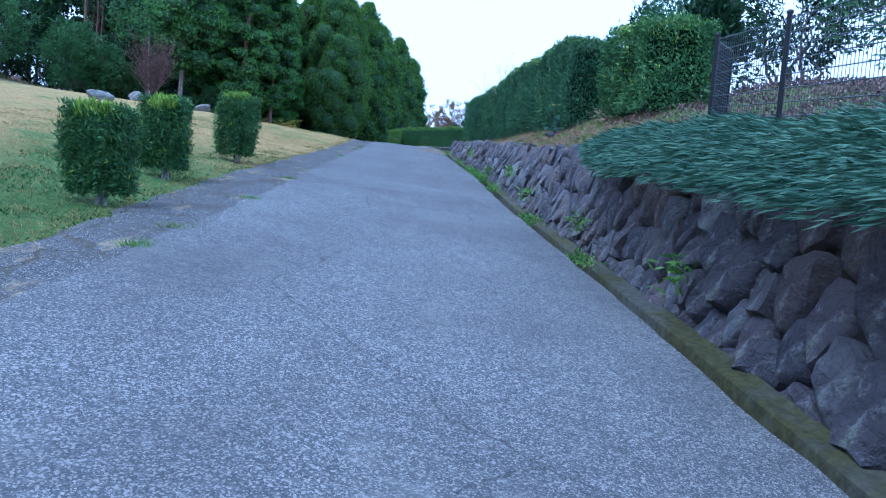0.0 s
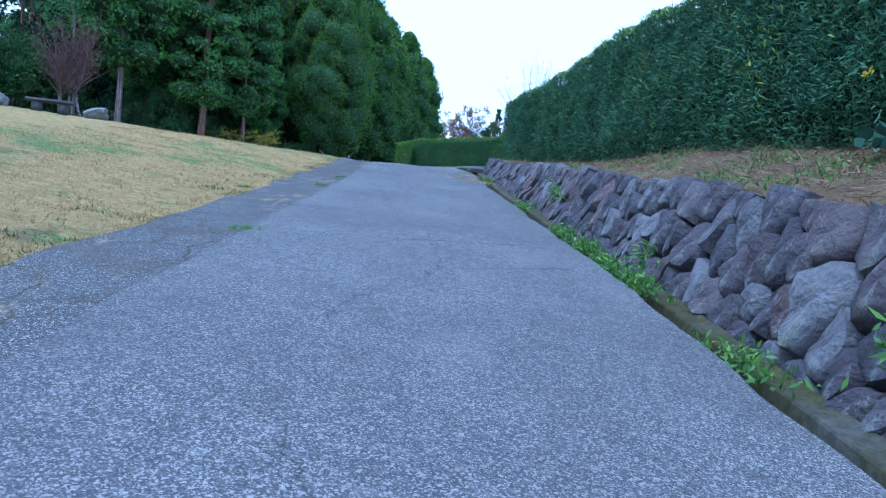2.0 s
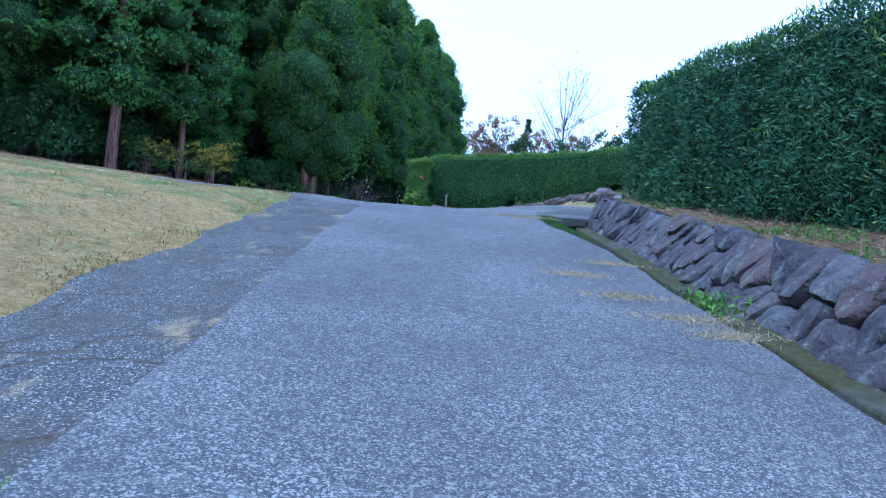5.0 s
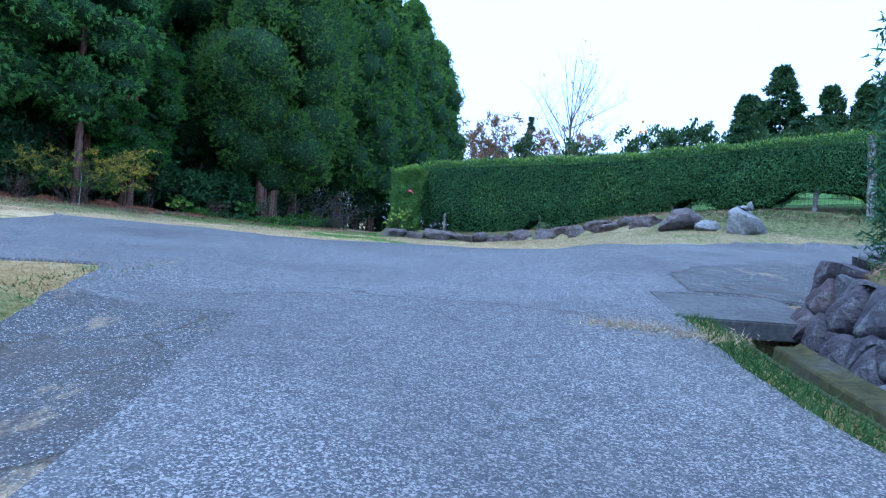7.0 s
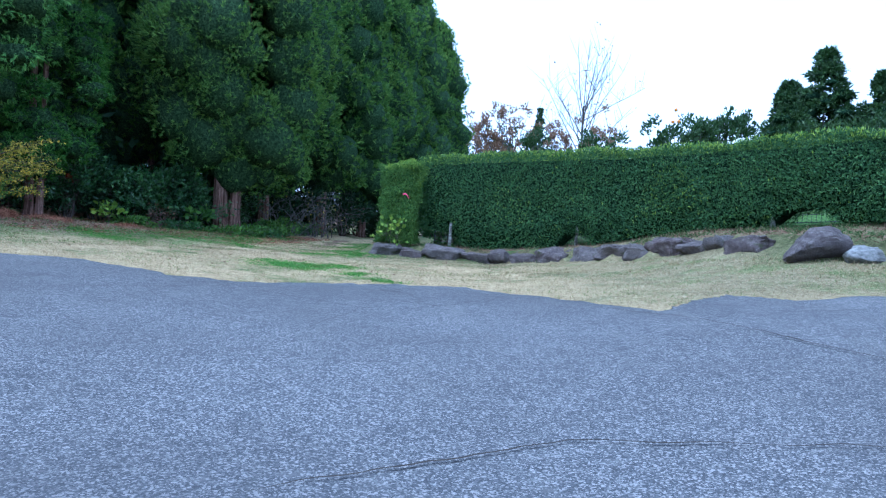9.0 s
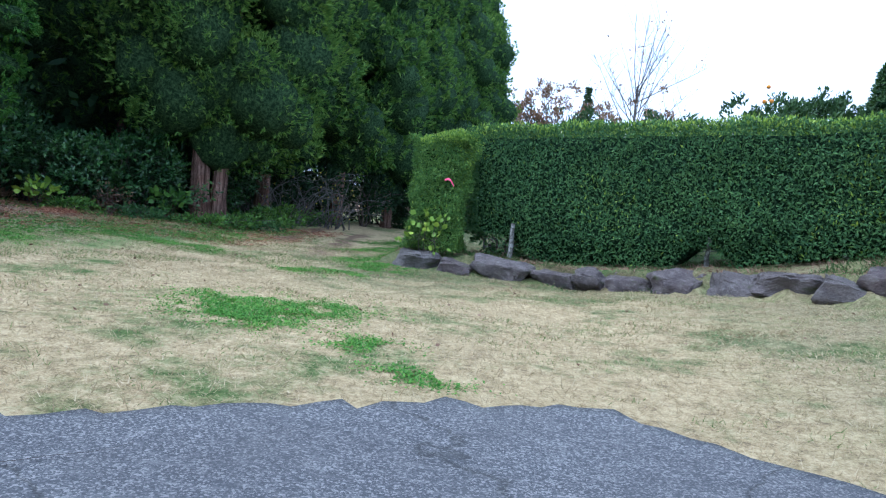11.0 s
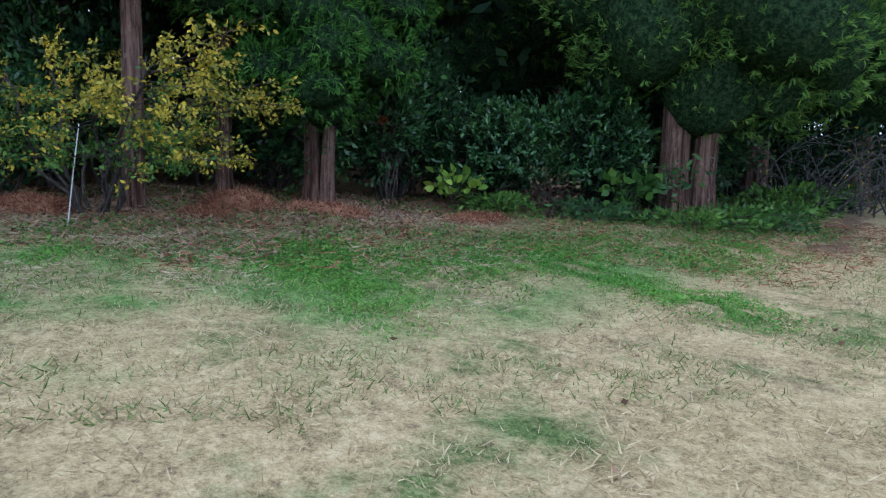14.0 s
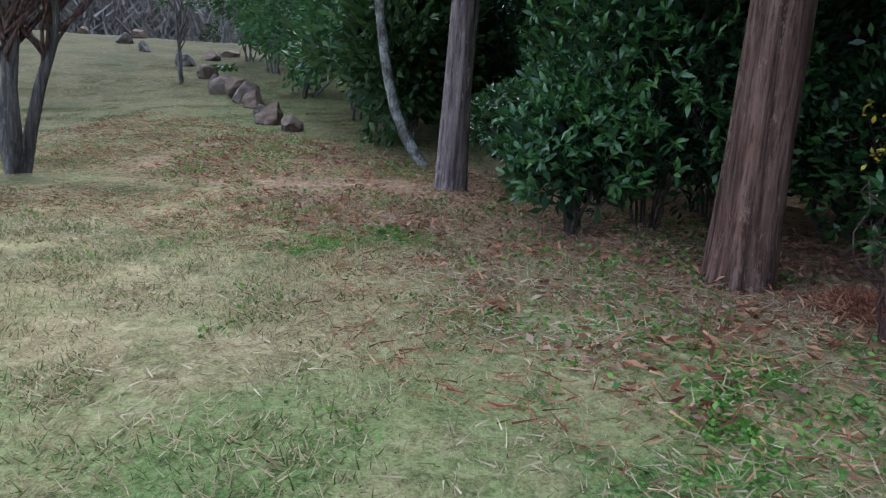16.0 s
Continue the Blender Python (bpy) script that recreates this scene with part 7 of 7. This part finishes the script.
        d = x * 0.78 - y * 0.62
        v = np.stack([x, y, 0 * x], 1)
        wave = lump(v, 1.1, seed) + 0.6 * lump(v, 3.1, seed + 1)
        k = (d > -44.0) & (d < np.interp(x, [-20, -16, -12], [-41.5, -40.5, -39.3]) + 0.7 * lump(v, 0.6, 1)) & (wave > cut)
        p = on_ground(x[k], y[k], rng.uniform(0, 0.05, k.sum()))
        m = len(p)
        way = rng.normal(0, 1, (m, 3)) * [1, 1, 0.35] + [0, 0, 0.15]
        me = blades(name, p, way, rng.uniform(lo, hi, m), wid) if name == "torn_straw" else leaves(name, p, way, rng.uniform(lo, hi, m), wid * rng.uniform(0.6, 1.2, m))
        solid(name, me, mat, label, "litter" if mat != "weed_leaf" else "weeds", "stuff")
    # sticks, straw and green sprigs among the litter
    n = 120000
    x, y = rng.uniform(-26, -8.5, n), rng.uniform(42, 57, n)
    d = x * 0.78 - y * 0.62
    k = (d > -40.6) & (d < -38.2 + 1.2 * lump(np.stack([x, y, 0 * x], 1), 0.6, 1)) & (d > -42.5) & (lump(np.stack([x, y, 0 * x], 1), 1.3, 9) > 0)
    p = on_ground(x[k], y[k], rng.uniform(0, 0.04, k.sum()))
    m = len(p)
    solid("dry_sticks", blades("dry_sticks", p, rng.normal(0, 1, (m, 3)) * [1, 1, 0.2] + [0, 0, 0.12], rng.uniform(0.04, 0.11, m), 0.0065), "dead_stem", "dry straw and sticks lying in the litter", "straw", "stuff")
    n = 90000
    x, y = rng.uniform(-26, -8.5, n), rng.uniform(40, 58, n)
    d = x * 0.78 - y * 0.62
    k = (d < -38.4) & (d > -41.0) & (lump(np.stack([x, y, 0 * x], 1), 2.1, 3) > 0.28)
    p = on_ground(x[k], y[k])
    m = len(p)
    solid("litter_sprigs", leaves("litter_sprigs", p, rng.normal(0, 0.7, (m, 3)) + [0, 0, 0.7], rng.uniform(0.02, 0.045, m), 0.018), "weed_leaf", "small green sprigs growing through the litter", "weeds", "stuff")
    for k, (x, y, w, d, h) in enumerate(((-12.9, 51.9, 1.0, 0.7, 0.2), (-12.1, 52.4, 1.2, 0.6, 0.14), (-13.35, 49.9, 0.8, 0.5, 0.16), (-14.1, 49.25, 0.6, 0.45, 0.12), (-11.0, 53.9, 1.0, 0.5, 0.09), (-12.5, 51.2, 0.6, 0.4, 0.1))):
        ob = thing("litter_heap", "heap of reddish cedar needles raked together", "leaf heap", (x, y, float(ground_z(x, y)) - 0.02), 20.0 * k, "litter heaps")
        bm = bmesh.new()
        bmesh.ops.create_icosphere(bm, subdivisions=3, radius=0.5)
        for v in bm.verts:
            v.co = Vector((v.co.x * w, v.co.y * d, max(v.co.z, -0.02) * 2 * h * (1 + 0.3 * noise.noise(v.co * 4))))
        part("mound", bm, "needle_litter", ob)
        q = ball_dirs(2600, rng)
        q[:, 2] = np.abs(q[:, 2])
        part("needle_cover", blades("needle_cover", q * [w / 2, d / 2, h], rng.normal(0, 1, (2600, 3)) + q * 0.4, rng.uniform(0.04, 0.10, 2600), 0.010), "needle_litter", ob)["kind"] = "stuff"
    # fallen leaves scattered on the lot
    n = 150
    x, y = rng.uniform(-9, 3, n), rng.uniform(46.5, 53, n)
    p = on_ground(x, y, 0.02)
    solid("fallen_leaves", leaves("fallen_leaves", p, rng.normal(0, 1, (n, 3)) * [1, 1, 0.3], rng.uniform(0.03, 0.055, n), rng.uniform(0.015, 0.03, n)), "brown_leaf", "brown leaves fallen on the lot", "leaves", "stuff")
    # tufts in the seam of the road
    for k, (x, y, s) in enumerate(((-2.25, 5.2, 0.8), (-2.3, 6.1, 1.0), (-2.35, 8.4, 0.9), (-2.5, 11.2, 0.7), (-2.77, 18.3, 0.9), (-3.2, 24.0, 0.6), (-3.3, 26.5, 0.7), (-4.1, 22.5, 0.7))):
        n = 170
        ob = thing("seam_grass", "small grass tuft in the asphalt's seam", "grass", (x, y, float(ground_z(x, y)) + 0.012), 0, "tufts in the road's seam")
        p = rng.normal(0, 1, (n, 3)) * [0.09 * s, 0.17 * s, 0]
        part("blade", blades("blade", p, rng.normal(0, 0.6, (n, 3)) * [1, 1, 0.1] + [0, 0, 0.6], rng.uniform(0.03, 0.08, n), 0.008), ["weed_leaf", "green_blade"][k % 2], ob)
    for x, y, s in ((-1.0, 36.95, 0.7), (-1.3, 37.0, 0.6), (-0.8, 36.7, 0.6), (-0.5, 29.8, 0.8), (-0.8, 30.4, 0.8), (-1.05, 31.2, 0.7), (-0.35, 29.4, 0.6), (-0.6, 32.0, 0.6)):
        n = 900
        ob = thing("verge_straw", "patch of dry grass on the road's edge", "grass", (x, y, float(ground_z(x - 0.3, y)) + 0.015), 0, "dry patches by the drain")
        p = rng.normal(0, 1, (n, 3)) * [0.24 * s, 0.3 * s, 0]
        part("blade", blades("blade", p - [0, 0, 0.01], rng.normal(0, 0.9, (n, 3)) * [1, 1, 0.1] + [0, 0, 0.5], rng.uniform(0.03, 0.08, n), 0.007), "straw_blade", ob)
    # marker cane and ribbon
    ob = thing("marker_cane", "thin white marker cane leaning by the shrub", "cane", (-12.42, 49.8, float(ground_z(-12.42, 49.8)) - 0.05))
    part("cane", limb_mesh("cane", [tube(np.array([(0, 0, 0), (0.0, 0.06, 0.45), (-0.04, 0.15, 0.92)]), [0.007, 0.006, 0.005], 8)]), "cane", ob)
    ob = thing("pink_ribbon", "bright pink marking ribbon tied in the shrub", "ribbon", (-4.05, 53.0, 6.50))
    t = np.linspace(0, 1, 12)
    mid = np.stack([-0.06 + 0.15 * t, -0.03 * np.sin(t * 3), 0.05 * np.sin(t * 3.4) - 0.07 * t], 1)
    v = np.stack([mid + [0.0, 0.0, 0.016], mid - [0.0, 0.008, 0.016]], 1)
    part("tape", raw_mesh("tape", v.reshape(-1, 3), grid_faces(12, 2)), "ribbon_pink", ob)


build_ground()
build_road()
build_cracks()
build_channel()
build_hedges()
build_trees()
build_wood()
build_rocks()
build_fence()
build_bank()
build_distance()
build_turf()
build_wall()
